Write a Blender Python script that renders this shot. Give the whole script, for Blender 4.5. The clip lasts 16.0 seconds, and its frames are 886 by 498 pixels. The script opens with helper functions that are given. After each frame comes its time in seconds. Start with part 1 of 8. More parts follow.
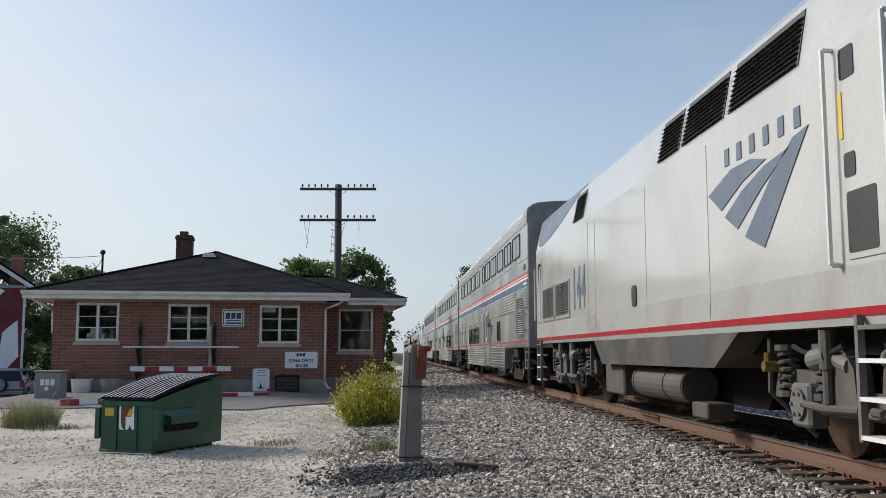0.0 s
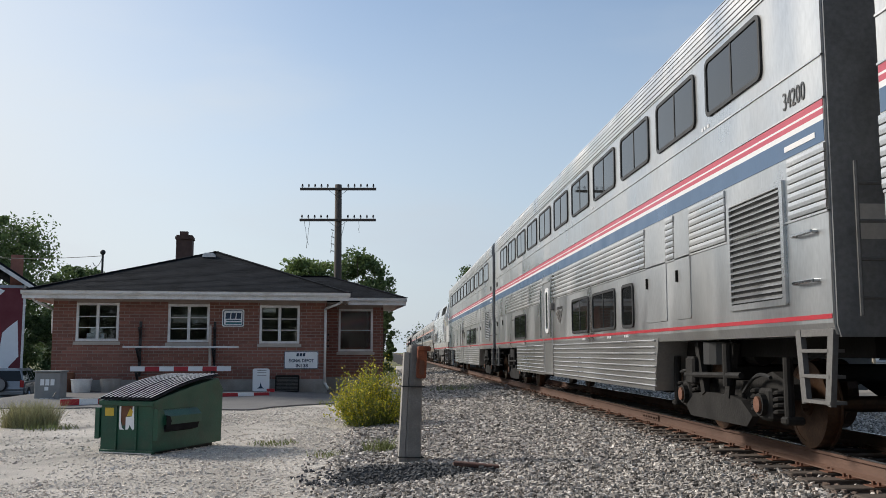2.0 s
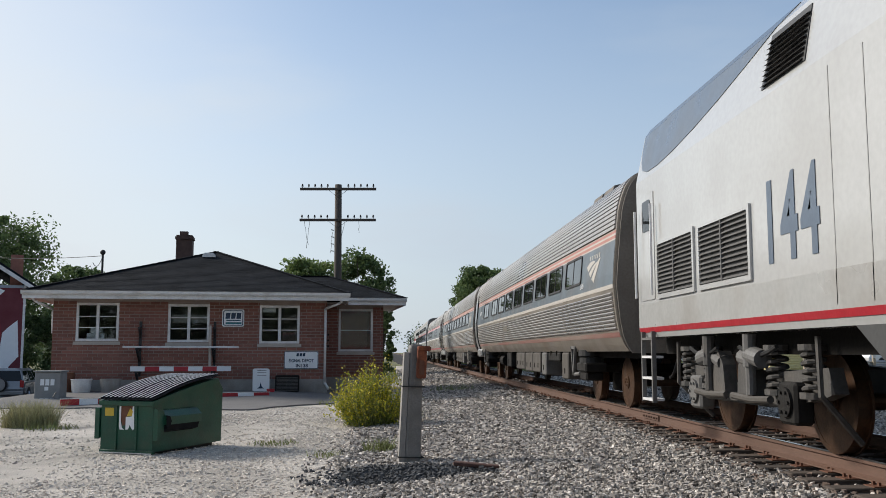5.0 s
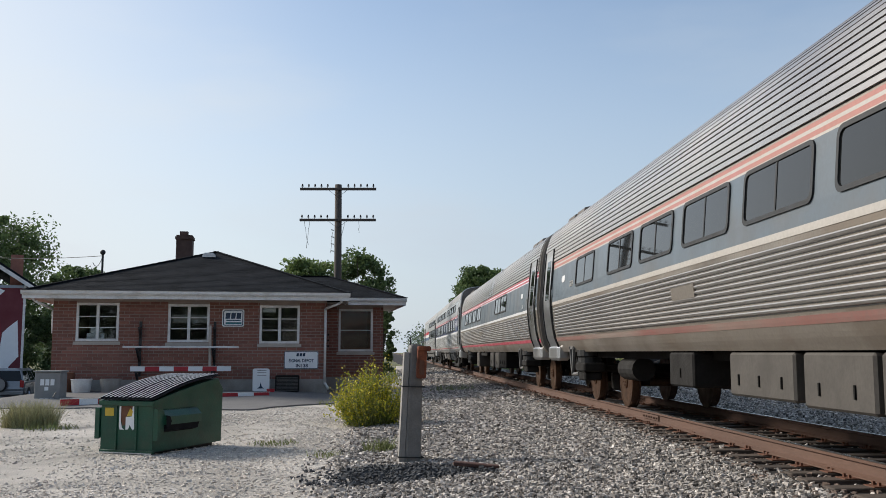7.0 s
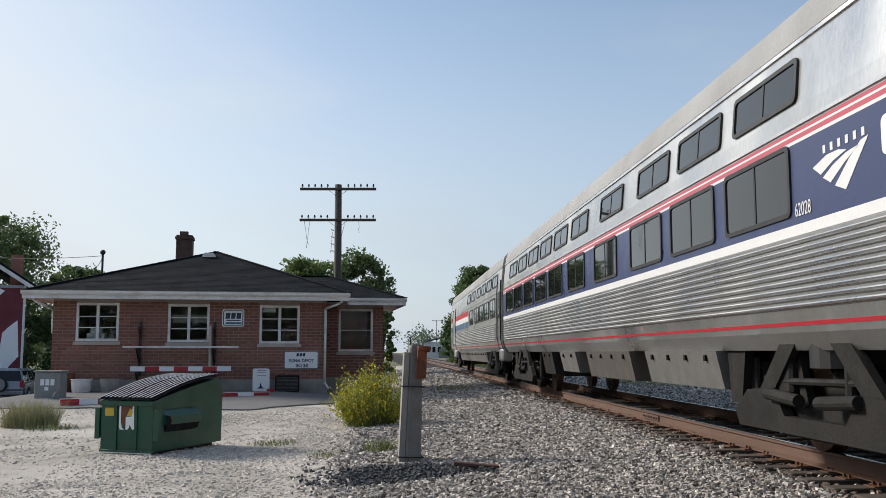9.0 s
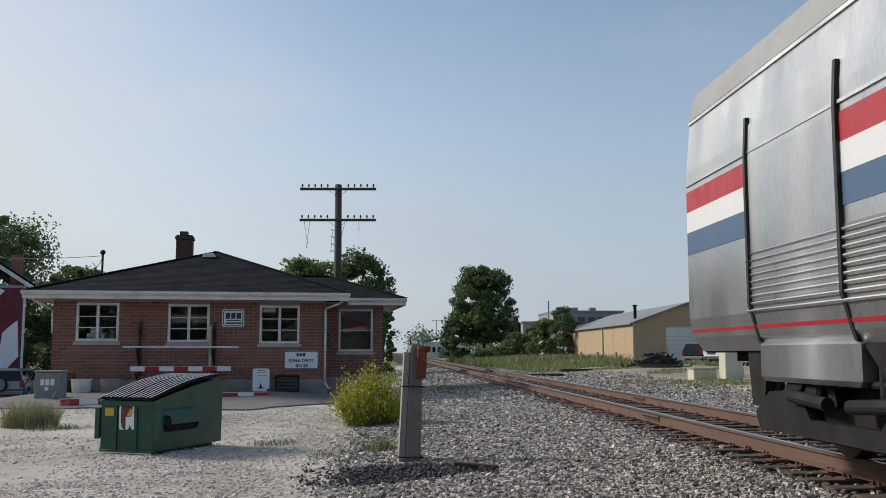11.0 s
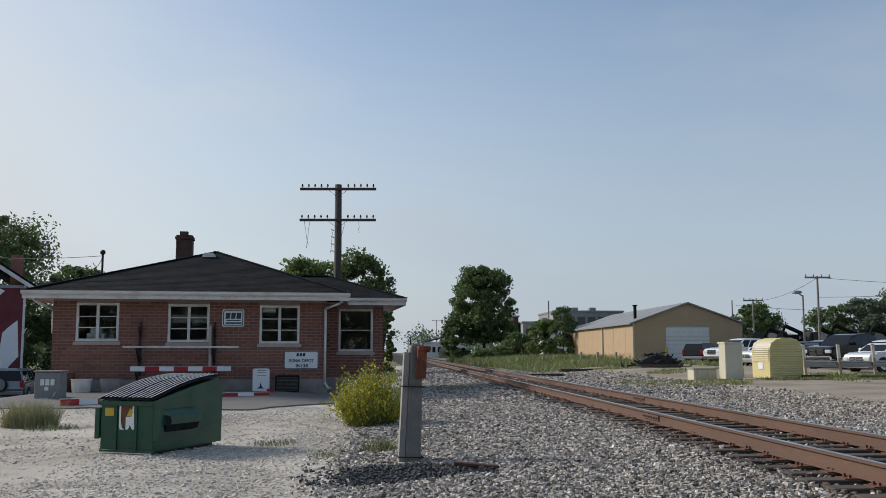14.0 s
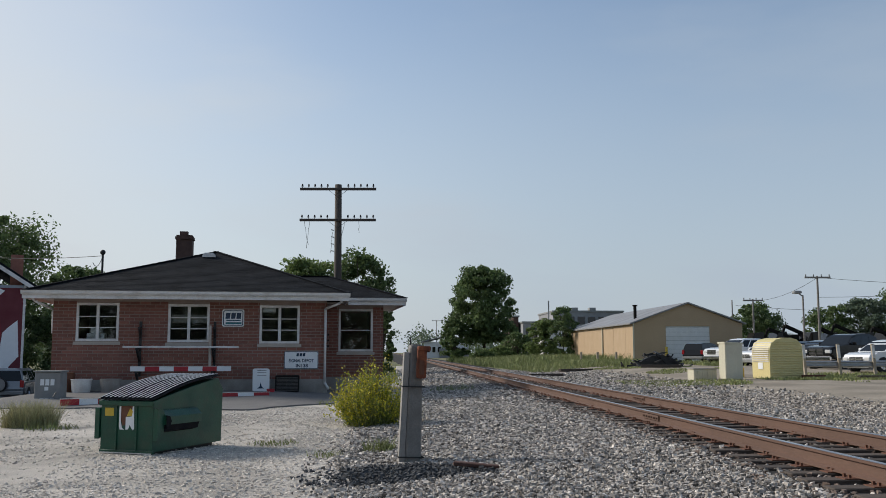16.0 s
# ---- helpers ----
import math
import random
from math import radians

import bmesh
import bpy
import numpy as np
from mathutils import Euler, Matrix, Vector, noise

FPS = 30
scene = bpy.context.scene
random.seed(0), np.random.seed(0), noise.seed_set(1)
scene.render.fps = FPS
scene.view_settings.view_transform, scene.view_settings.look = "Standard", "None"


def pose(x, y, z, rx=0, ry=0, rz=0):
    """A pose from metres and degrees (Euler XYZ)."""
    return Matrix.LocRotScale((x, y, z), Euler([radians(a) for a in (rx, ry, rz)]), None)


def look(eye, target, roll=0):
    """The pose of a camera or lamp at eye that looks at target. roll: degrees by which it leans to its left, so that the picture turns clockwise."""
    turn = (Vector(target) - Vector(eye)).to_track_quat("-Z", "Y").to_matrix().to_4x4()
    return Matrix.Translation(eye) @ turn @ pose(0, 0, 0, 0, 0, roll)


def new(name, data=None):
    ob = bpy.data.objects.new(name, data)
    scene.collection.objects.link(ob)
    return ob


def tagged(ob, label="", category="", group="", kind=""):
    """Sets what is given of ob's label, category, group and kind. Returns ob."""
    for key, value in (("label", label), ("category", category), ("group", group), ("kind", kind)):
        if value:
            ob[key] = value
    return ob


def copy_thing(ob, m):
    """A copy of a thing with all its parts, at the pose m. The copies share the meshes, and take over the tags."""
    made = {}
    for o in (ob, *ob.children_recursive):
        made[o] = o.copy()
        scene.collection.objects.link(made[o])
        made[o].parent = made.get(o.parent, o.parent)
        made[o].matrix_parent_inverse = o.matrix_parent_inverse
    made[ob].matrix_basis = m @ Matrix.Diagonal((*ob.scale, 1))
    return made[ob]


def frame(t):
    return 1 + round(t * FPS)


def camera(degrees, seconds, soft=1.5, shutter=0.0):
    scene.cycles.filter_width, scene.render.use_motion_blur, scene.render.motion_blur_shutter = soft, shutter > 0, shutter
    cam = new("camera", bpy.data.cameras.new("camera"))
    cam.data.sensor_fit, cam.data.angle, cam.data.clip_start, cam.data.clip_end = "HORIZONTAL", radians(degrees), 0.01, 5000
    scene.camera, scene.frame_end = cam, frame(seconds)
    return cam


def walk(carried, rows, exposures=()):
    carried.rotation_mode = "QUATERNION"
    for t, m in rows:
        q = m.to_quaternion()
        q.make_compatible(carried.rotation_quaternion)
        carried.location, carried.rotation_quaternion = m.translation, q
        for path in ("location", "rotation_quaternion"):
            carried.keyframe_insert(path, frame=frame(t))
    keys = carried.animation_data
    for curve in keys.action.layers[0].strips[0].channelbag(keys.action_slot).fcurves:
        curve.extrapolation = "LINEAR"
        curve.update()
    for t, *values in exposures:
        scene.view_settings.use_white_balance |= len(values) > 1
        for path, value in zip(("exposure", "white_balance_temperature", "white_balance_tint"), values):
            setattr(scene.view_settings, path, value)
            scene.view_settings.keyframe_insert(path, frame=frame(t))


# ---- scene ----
cam = camera(50.92, 16.0, soft=0.5)
EYE = (0.0, 0.0, 1.0)
VIEW = pose(*EYE, 90 + 6.35, 0, -3.23)
walk(cam, [(0.0, VIEW), (16.0, VIEW)],
     exposures=[(0.0, 0.03), (4.2, 0.05), (6.3, 0.09), (9.2, 0.09), (11.3, -0.18), (16.0, -0.18)])

# ---------------------------------------------------------------- light
SUN_AZ, SUN_EL = radians(-62), radians(30)      # azimuth from +Y towards +X
world = bpy.data.worlds.new("sky")
scene.world = world
world.use_nodes = True
wn = world.node_tree
sky = wn.nodes.new("ShaderNodeTexSky")
sky.sky_type, sky.sun_disc = "NISHITA", False
sky.sun_elevation, sky.sun_rotation = SUN_EL, SUN_AZ
sky.altitude, sky.air_density, sky.dust_density, sky.ozone_density = 200, 1.0, 1.0, 2.0
# summer haze: pale near the horizon and towards the sun
tco, sep = wn.nodes.new("ShaderNodeTexCoord"), wn.nodes.new("ShaderNodeSeparateXYZ")
wn.links.new(tco.outputs["Generated"], sep.inputs[0])
dot = wn.nodes.new("ShaderNodeVectorMath")
dot.operation = "DOT_PRODUCT"
wn.links.new(tco.outputs["Generated"], dot.inputs[0])
dot.inputs[1].default_value = (math.sin(SUN_AZ) * math.cos(SUN_EL), math.cos(SUN_AZ) * math.cos(SUN_EL), math.sin(SUN_EL))


def sky_range(src, lo, hi, a, b):
    r = wn.nodes.new("ShaderNodeMapRange")
    r.interpolation_type = "SMOOTHSTEP"
    for k, v in enumerate((lo, hi, a, b)):
        r.inputs[k + 1].default_value = v
    wn.links.new(src, r.inputs[0])
    return r.outputs[0]


def sky_math(op, a, b):
    n = wn.nodes.new("ShaderNodeMath")
    n.operation, n.use_clamp = op, False
    for k, v in enumerate((a, b)):
        if isinstance(v, bpy.types.NodeSocket):
            wn.links.new(v, n.inputs[k])
        else:
            n.inputs[k].default_value = v
    return n.outputs[0]


low = sky_range(sep.outputs["Z"], 0.0, 0.46, 0.86, 0.06)
glare = sky_range(dot.outputs["Value"], 0.55, 1.0, 0.0, 0.75)
cirrus = wn.nodes.new("ShaderNodeTexNoise")
cirrus.inputs["Scale"].default_value, cirrus.inputs["Detail"].default_value = 3.0, 5.0
cmap = wn.nodes.new("ShaderNodeMapping")
cmap.inputs["Scale"].default_value = (1.0, 1.0, 3.5)
wn.links.new(tco.outputs["Generated"], cmap.inputs[0])
wn.links.new(cmap.outputs[0], cirrus.inputs["Vector"])
veil = sky_range(cirrus.outputs["Fac"], 0.45, 0.75, 0.0, 0.22)
haze = sky_math("MINIMUM", sky_math("ADD", sky_math("ADD", low, glare), veil), 0.95)
hz_col = wn.nodes.new("ShaderNodeMix")
hz_col.data_type = "RGBA"
wn.links.new(sky_range(dot.outputs["Value"], 0.2, 0.95, 0.0, 1.0), hz_col.inputs[0])
hz_col.inputs[6].default_value, hz_col.inputs[7].default_value = (4.2, 4.9, 5.75, 1), (6.9, 7.2, 7.4, 1)
sky_mix = wn.nodes.new("ShaderNodeMix")
sky_mix.data_type = "RGBA"
wn.links.new(haze, sky_mix.inputs[0])
gain = wn.nodes.new("ShaderNodeVectorMath")
gain.operation = "MULTIPLY"
gain.inputs[1].default_value = (1.4, 1.36, 1.3)
wn.links.new(sky.outputs[0], gain.inputs[0])
wn.links.new(gain.outputs[0], sky_mix.inputs[6])
wn.links.new(hz_col.outputs[2], sky_mix.inputs[7])
wn.links.new(sky_mix.outputs[2], wn.nodes["Background"].inputs[0])
wn.nodes["Background"].inputs[1].default_value = 0.115
sun_dir = Vector((math.sin(SUN_AZ) * math.cos(SUN_EL), math.cos(SUN_AZ) * math.cos(SUN_EL), math.sin(SUN_EL)))
sun_data = bpy.data.lights.new("sun", "SUN")
sun_data.energy, sun_data.angle, sun_data.color = 3.9, radians(14), (1.0, 0.94, 0.86)
sun = new("sun", sun_data)
sun.matrix_basis = look(sun_dir * 200, (0, 0, 0))


# ---------------------------------------------------------------- materials
def mat(name, base, rough=0.6, metal=0.0, second=None, scale=3.0, grain=60.0, amount=0.5, bump=0.15, spec=0.5,
        island=0.0, rand=0.0, stretch=(1, 1, 1), coat=0.0, dirt=None, dirt_scale=0.7, dirt_amount=0.4, glow=0.0, rough_var=0.12):
    """A surface with two scales of variation, relief and optional stains."""
    m = bpy.data.materials.new(name)
    m.use_nodes = True
    n, l = m.node_tree.nodes, m.node_tree.links
    b = n["Principled BSDF"]
    tc, mp = n.new("ShaderNodeTexCoord"), n.new("ShaderNodeMapping")
    l.new(tc.outputs["Object"], mp.inputs[0])
    mp.inputs["Scale"].default_value = stretch

    def noise_tex(s, detail):
        t = n.new("ShaderNodeTexNoise")
        t.inputs["Scale"].default_value, t.inputs["Detail"].default_value = s, detail
        l.new(mp.outputs[0], t.inputs["Vector"])
        return t.outputs["Fac"]

    def mix(fac, a, c):
        x = n.new("ShaderNodeMix")
        x.data_type = "RGBA"
        for sock, val in ((x.inputs[0], fac), (x.inputs[6], a), (x.inputs[7], c)):
            if isinstance(val, bpy.types.NodeSocket):
                l.new(val, sock)
            else:
                sock.default_value = val
        return x.outputs[2]

    def ramp(src, lo, hi, a=0.0, c=1.0):
        r = n.new("ShaderNodeMapRange")
        r.inputs[1].default_value, r.inputs[2].default_value = lo, hi
        r.inputs[3].default_value, r.inputs[4].default_value = a, c
        l.new(src, r.inputs[0])
        return r.outputs[0]

    second = second or tuple(c * 0.7 for c in base)
    large, small = noise_tex(scale, 4), noise_tex(grain, 3)
    col = mix(ramp(large, 0.35, 0.65, 0, amount), (*base, 1), (*second, 1))
    col = mix(ramp(small, 0.35, 0.7, 0, amount * 0.6), col, (*[c * 0.72 for c in second], 1))
    if dirt:
        col = mix(ramp(noise_tex(dirt_scale, 5), 0.48, 0.66, 0, dirt_amount), col, (*dirt, 1))
    for kind, power in (("island", island), ("rand", rand)):
        if power:
            hsv = n.new("ShaderNodeHueSaturation")
            if kind == "island":
                src = n.new("ShaderNodeNewGeometry").outputs["Random Per Island"]
            else:
                src = n.new("ShaderNodeObjectInfo").outputs["Random"]
            l.new(ramp(src, 0, 1, 1 - power, 1 + power), hsv.inputs["Value"])
            l.new(col, hsv.inputs["Color"])
            col = hsv.outputs[0]
    l.new(col, b.inputs["Base Color"])
    l.new(ramp(large, 0.3, 0.7, max(0.02, rough - rough_var), min(1, rough + rough_var)), b.inputs["Roughness"])
    b.inputs["Metallic"].default_value = metal
    b.inputs["Specular IOR Level"].default_value = spec
    b.inputs["Coat Weight"].default_value = coat
    b.inputs["Coat Roughness"].default_value = 0.08
    if bump:
        bp = n.new("ShaderNodeBump")
        bp.inputs["Strength"].default_value, bp.inputs["Distance"].default_value = bump, 0.02
        l.new(small, bp.inputs["Height"])
        l.new(bp.outputs[0], b.inputs["Normal"])
    if glow:
        b.inputs["Emission Color"].default_value = (*base, 1)
        b.inputs["Emission Strength"].default_value = glow
    return m


def glass_mat(name, tint, rough=0.02):
    m = bpy.data.materials.new(name)
    m.use_nodes = True
    b = m.node_tree.nodes["Principled BSDF"]
    b.inputs["Base Color"].default_value = (*tint, 1)
    b.inputs["Roughness"].default_value = rough
    b.inputs["Transmission Weight"].default_value = 1.0
    b.inputs["IOR"].default_value = 1.45
    return m


def leaf_mat(name, base, second):
    m = mat(name, base, 0.55, second=second, scale=0.5, grain=4, amount=0.7, bump=0, island=0.35, spec=0.3)
    n, l = m.node_tree.nodes, m.node_tree.links
    b, out = n["Principled BSDF"], n["Material Output"]
    tr, mx = n.new("ShaderNodeBsdfTranslucent"), n.new("ShaderNodeMixShader")
    mx.inputs[0].default_value = 0.4
    l.new(b.inputs["Base Color"].links[0].from_socket, tr.inputs[0])
    l.new(b.outputs[0], mx.inputs[1])
    l.new(tr.outputs[0], mx.inputs[2])
    l.new(mx.outputs[0], out.inputs[0])
    return m


M = dict(
    lot=mat("lot gravel", (0.74, 0.675, 0.595), 0.95, second=(0.50, 0.45, 0.39), scale=0.45, grain=85, amount=1.0, bump=1.0, spec=0.2,
            dirt=(0.27, 0.245, 0.21), dirt_scale=0.8, dirt_amount=0.6),
    # near black: shade in the gaps between stones is put into the colour
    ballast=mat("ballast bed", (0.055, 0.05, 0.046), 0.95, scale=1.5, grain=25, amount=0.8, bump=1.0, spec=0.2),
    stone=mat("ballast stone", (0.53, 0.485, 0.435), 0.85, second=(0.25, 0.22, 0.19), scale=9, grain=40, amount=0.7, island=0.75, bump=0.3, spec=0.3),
    chip=mat("lot stone chip", (0.72, 0.655, 0.58), 0.9, second=(0.54, 0.48, 0.41), scale=9, grain=40, amount=0.6, island=0.35, bump=0.3, spec=0.2),
    rust_stone=mat("rust-stained stone", (0.30, 0.24, 0.20), 0.9, second=(0.15, 0.105, 0.08), scale=7, grain=40, amount=0.8, island=0.6, bump=0.3, spec=0.2),
    dark_stone=mat("dark ballast stone", (0.065, 0.068, 0.072), 0.8, scale=2, grain=40, amount=0.6, island=0.45, bump=0.3),
    asphalt=mat("old asphalt", (0.16, 0.155, 0.15), 0.9, second=(0.22, 0.21, 0.20), scale=1.2, grain=60, amount=0.7, bump=0.5, spec=0.3),
    rail=mat("rusty rail", (0.14, 0.075, 0.05), 0.75, second=(0.10, 0.058, 0.042), scale=2, grain=45, amount=0.6, bump=0.2, stretch=(1, 0.3, 1)),
    rail_top=mat("polished rail head", (0.45, 0.43, 0.42), 0.28, 0.9, second=(0.33, 0.29, 0.27), scale=4, grain=60, amount=0.4, bump=0.05, stretch=(1, 0.2, 1)),
    tie=mat("weathered timber tie", (0.10, 0.075, 0.058), 0.9, second=(0.06, 0.048, 0.04), scale=5, grain=50, amount=0.7, bump=0.6, rand=0.25, stretch=(0.3, 1, 1)),
    plate=mat("rusty tie plate", (0.16, 0.065, 0.035), 0.8, scale=8, grain=60, amount=0.6, bump=0.3),
    brick=mat("red brick", (0.30, 0.135, 0.10), 0.85, second=(0.22, 0.098, 0.076), scale=6, grain=70, amount=0.6, bump=0.35, rand=0.16, island=0.16, spec=0.3),
    mortar=mat("grey mortar", (0.36, 0.29, 0.25), 0.95, scale=4, grain=60, amount=0.5, bump=0.3),
    dark_brick=mat("sooty chimney brick", (0.10, 0.055, 0.042), 0.9, second=(0.07, 0.042, 0.035), scale=5, grain=40, amount=0.7, bump=0.4),
    # pale colour paints the sun glint along the black lid ridges
    rib_pale=mat("pale lid ridge glint", (0.74, 0.75, 0.76), 0.35, second=(0.5, 0.5, 0.5), scale=5, grain=40, amount=0.5, bump=0.05),
    concrete=mat("weathered concrete", (0.36, 0.34, 0.31), 0.9, second=(0.27, 0.25, 0.225), scale=2.5, grain=50, amount=0.7, bump=0.35, dirt=(0.17, 0.15, 0.13), dirt_scale=1.8),
    sill=mat("pale stone sill", (0.52, 0.46, 0.40), 0.85, second=(0.40, 0.35, 0.30), scale=3, grain=50, amount=0.6, bump=0.3),
    shingle=mat("charcoal asphalt shingle", (0.0155, 0.018, 0.022), 0.95, second=(0.0105, 0.012, 0.015), scale=1.5, grain=90, amount=0.7, bump=0.4, island=0.22, spec=0.1),
    white_trim=mat("white painted trim", (0.78, 0.77, 0.75), 0.55, second=(0.66, 0.64, 0.61), scale=2, grain=25, amount=0.5, bump=0.1, dirt=(0.34, 0.29, 0.24), dirt_scale=2.5, dirt_amount=0.35),
    soffit=mat("soffit boards", (0.50, 0.46, 0.42), 0.7, scale=2, grain=25, amount=0.4, bump=0.1),
    white=mat("white enamel", (0.74, 0.74, 0.73), 0.45, scale=2, grain=30, amount=0.25, bump=0.05),
    sign_white=mat("sign white", (0.84, 0.86, 0.87), 0.4, scale=3, grain=30, amount=0.15, bump=0.02),
    navy=mat("navy sign paint", (0.02, 0.045, 0.09), 0.5, scale=5, grain=40, amount=0.3, bump=0),
    teal=mat("teal sign paint", (0.03, 0.16, 0.19), 0.5, scale=5, grain=40, amount=0.3, bump=0),
    interior=mat("dim plaster", (0.30, 0.28, 0.25), 0.9, scale=2, grain=30, amount=0.4, bump=0.05),
    glass=glass_mat("window glass", (0.92, 0.96, 0.95)),
    green=mat("green dumpster steel", (0.011, 0.085, 0.048), 0.4, second=(0.008, 0.055, 0.033), scale=2.5, grain=40, amount=0.7, bump=0.12, dirt=(0.075, 0.06, 0.04), dirt_scale=4, dirt_amount=0.2),
    lid=mat("black plastic lid", (0.006, 0.006, 0.008), 0.75, second=(0.010, 0.010, 0.012), scale=4, grain=40, amount=0.6, bump=0.1, spec=0.2),
    black=mat("black iron", (0.02, 0.02, 0.021), 0.6, scale=5, grain=50, amount=0.5, bump=0.15),
    red=mat("red paint", (0.42, 0.018, 0.03), 0.45, scale=4, grain=40, amount=0.35, bump=0.04),
    yellow=mat("yellow paint", (0.68, 0.47, 0.05), 0.5, scale=4, grain=40, amount=0.4, bump=0.05),
    orange=mat("rusty orange steel", (0.30, 0.082, 0.028), 0.8, second=(0.12, 0.038, 0.02), scale=7, grain=50, amount=0.9, bump=0.35),
    pole=mat("creosoted pole timber", (0.062, 0.05, 0.042), 0.9, second=(0.10, 0.08, 0.065), scale=3, grain=40, amount=0.7, bump=0.5, stretch=(1, 1, 0.12)),
    grey_box=mat("grey painted steel", (0.26, 0.265, 0.26), 0.6, scale=3, grain=40, amount=0.4, bump=0.08),
    tan_metal=mat("tan metal siding", (0.47, 0.335, 0.205), 0.6, second=(0.42, 0.30, 0.185), scale=0.6, grain=8, amount=0.5, bump=0.05),
    grey_metal=mat("grey metal roofing", (0.26, 0.26, 0.265), 0.55, scale=0.5, grain=6, amount=0.4, bump=0.05),
    cream=mat("cream fibreglass", (0.64, 0.60, 0.46), 0.5, scale=1.5, grain=20, amount=0.35, bump=0.05),
    pale_yellow=mat("pale yellow metal", (0.68, 0.58, 0.28), 0.55, second=(0.60, 0.50, 0.22), scale=1.2, grain=15, amount=0.5, bump=0.05),
    far_grey=mat("distant grey cladding", (0.30, 0.30, 0.31), 0.8, scale=0.1, grain=1.5, amount=0.5, bump=0),
    leaf=leaf_mat("summer leaves", (0.145, 0.20, 0.08), (0.09, 0.14, 0.05)),
    leaf_pale=leaf_mat("pale leaves", (0.19, 0.25, 0.085), (0.12, 0.17, 0.055)),
    # paler, bluer base colour carries the distance haze
    leaf_far=leaf_mat("haze-tinted leaves", (0.16, 0.20, 0.13), (0.11, 0.15, 0.10)),
    bark=mat("bark", (0.075, 0.06, 0.045), 0.95, scale=4, grain=30, amount=0.6, bump=0.6),
    grass=mat("grass blades", (0.27, 0.30, 0.10), 0.7, second=(0.19, 0.21, 0.075), scale=1.5, grain=8, amount=0.7, island=0.35, bump=0),
    dry_grass=mat("dry grass blades", (0.44, 0.40, 0.22), 0.75, second=(0.30, 0.30, 0.14), scale=1.5, grain=8, amount=0.7, island=0.3, bump=0),
    flower=mat("yellow flower heads", (0.80, 0.66, 0.03), 0.6, second=(0.42, 0.40, 0.03), scale=3, grain=20, amount=0.6, island=0.2, bump=0),
    # rolling stock
    loco_white=mat("silver grey gloss paint", (0.50, 0.50, 0.49), 0.18, second=(0.45, 0.45, 0.435), scale=0.8, grain=14, amount=0.35, bump=0.015, coat=0.5, dirt=(0.36, 0.345, 0.32), dirt_scale=0.6, dirt_amount=0.35, rough_var=0.06),
    loco_grey=mat("lower grey paint", (0.40, 0.40, 0.385), 0.35, scale=1, grain=16, amount=0.4, bump=0.03, dirt=(0.24, 0.21, 0.18), dirt_scale=1.2),
    cab_paint=mat("matt cab paint", (0.46, 0.46, 0.45), 0.5, second=(0.42, 0.42, 0.41), scale=1, grain=16, amount=0.4, bump=0.03),
    cab_slate=mat("matt slate cab paint", (0.10, 0.125, 0.16), 0.55, scale=2, grain=20, amount=0.3, bump=0.02),
    loco_blue=mat("slate blue paint", (0.115, 0.15, 0.20), 0.35, scale=2, grain=20, amount=0.3, bump=0.02),
    tank_grey=mat("dark grey tank", (0.062, 0.062, 0.061), 0.5, scale=1, grain=20, amount=0.6, bump=0.08, dirt=(0.17, 0.14, 0.11), dirt_scale=1.5),
    steel=mat("dull stainless steel", (0.615, 0.62, 0.62), 0.35, 0.95, second=(0.53, 0.535, 0.535), scale=1.1, grain=30, amount=0.6, bump=0.02, dirt=(0.46, 0.44, 0.41), dirt_scale=0.7, dirt_amount=0.4, stretch=(1, 1, 0.35)),
    steel_rib=mat("ribbed stainless steel", (0.70, 0.695, 0.685), 0.36, 0.95, second=(0.60, 0.595, 0.585), scale=1.0, grain=30, amount=0.6, bump=0.02, dirt=(0.48, 0.45, 0.41), dirt_scale=0.9, dirt_amount=0.35),
    steel_worn=mat("grimy stainless steel", (0.40, 0.355, 0.305), 0.40, 0.6, second=(0.31, 0.27, 0.225), scale=1.0, grain=30, amount=0.6, bump=0.03, dirt=(0.22, 0.17, 0.125), dirt_scale=0.8, dirt_amount=0.65),
    stripe_red=mat("stripe red", (0.46, 0.058, 0.095), 0.4, second=(0.45, 0.09, 0.115), scale=1.5, grain=25, amount=0.4, bump=0.01),
    stripe_white=mat("stripe white", (0.74, 0.73, 0.72), 0.4, scale=1.5, grain=25, amount=0.2, bump=0.01),
    dirty_white=mat("dirty white stripe", (0.50, 0.465, 0.42), 0.5, second=(0.42, 0.38, 0.33), scale=1.5, grain=25, amount=0.5, bump=0.01),
    stripe_blue=mat("stripe blue", (0.06, 0.115, 0.21), 0.35, second=(0.075, 0.13, 0.21), scale=1.5, grain=25, amount=0.5, bump=0.01),
    belt_blue=mat("slate window band", (0.115, 0.145, 0.17), 0.4, second=(0.13, 0.15, 0.165), scale=1.5, grain=25, amount=0.5, bump=0.01, dirt=(0.14, 0.125, 0.11), dirt_scale=1.0),
    belt_navy=mat("navy window band", (0.028, 0.042, 0.12), 0.35, second=(0.035, 0.05, 0.12), scale=1.5, grain=25, amount=0.4, bump=0.01),
    faded_red=mat("faded red stripe", (0.44, 0.165, 0.14), 0.5, second=(0.40, 0.19, 0.15), scale=1.5, grain=25, amount=0.6, bump=0.01),
    rust_stripe=mat("worn brick-red stripe", (0.27, 0.10, 0.085), 0.55, second=(0.24, 0.17, 0.14), scale=0.5, grain=20, amount=0.9, bump=0.01, dirt=(0.26, 0.22, 0.185), dirt_scale=0.35, dirt_amount=0.8),
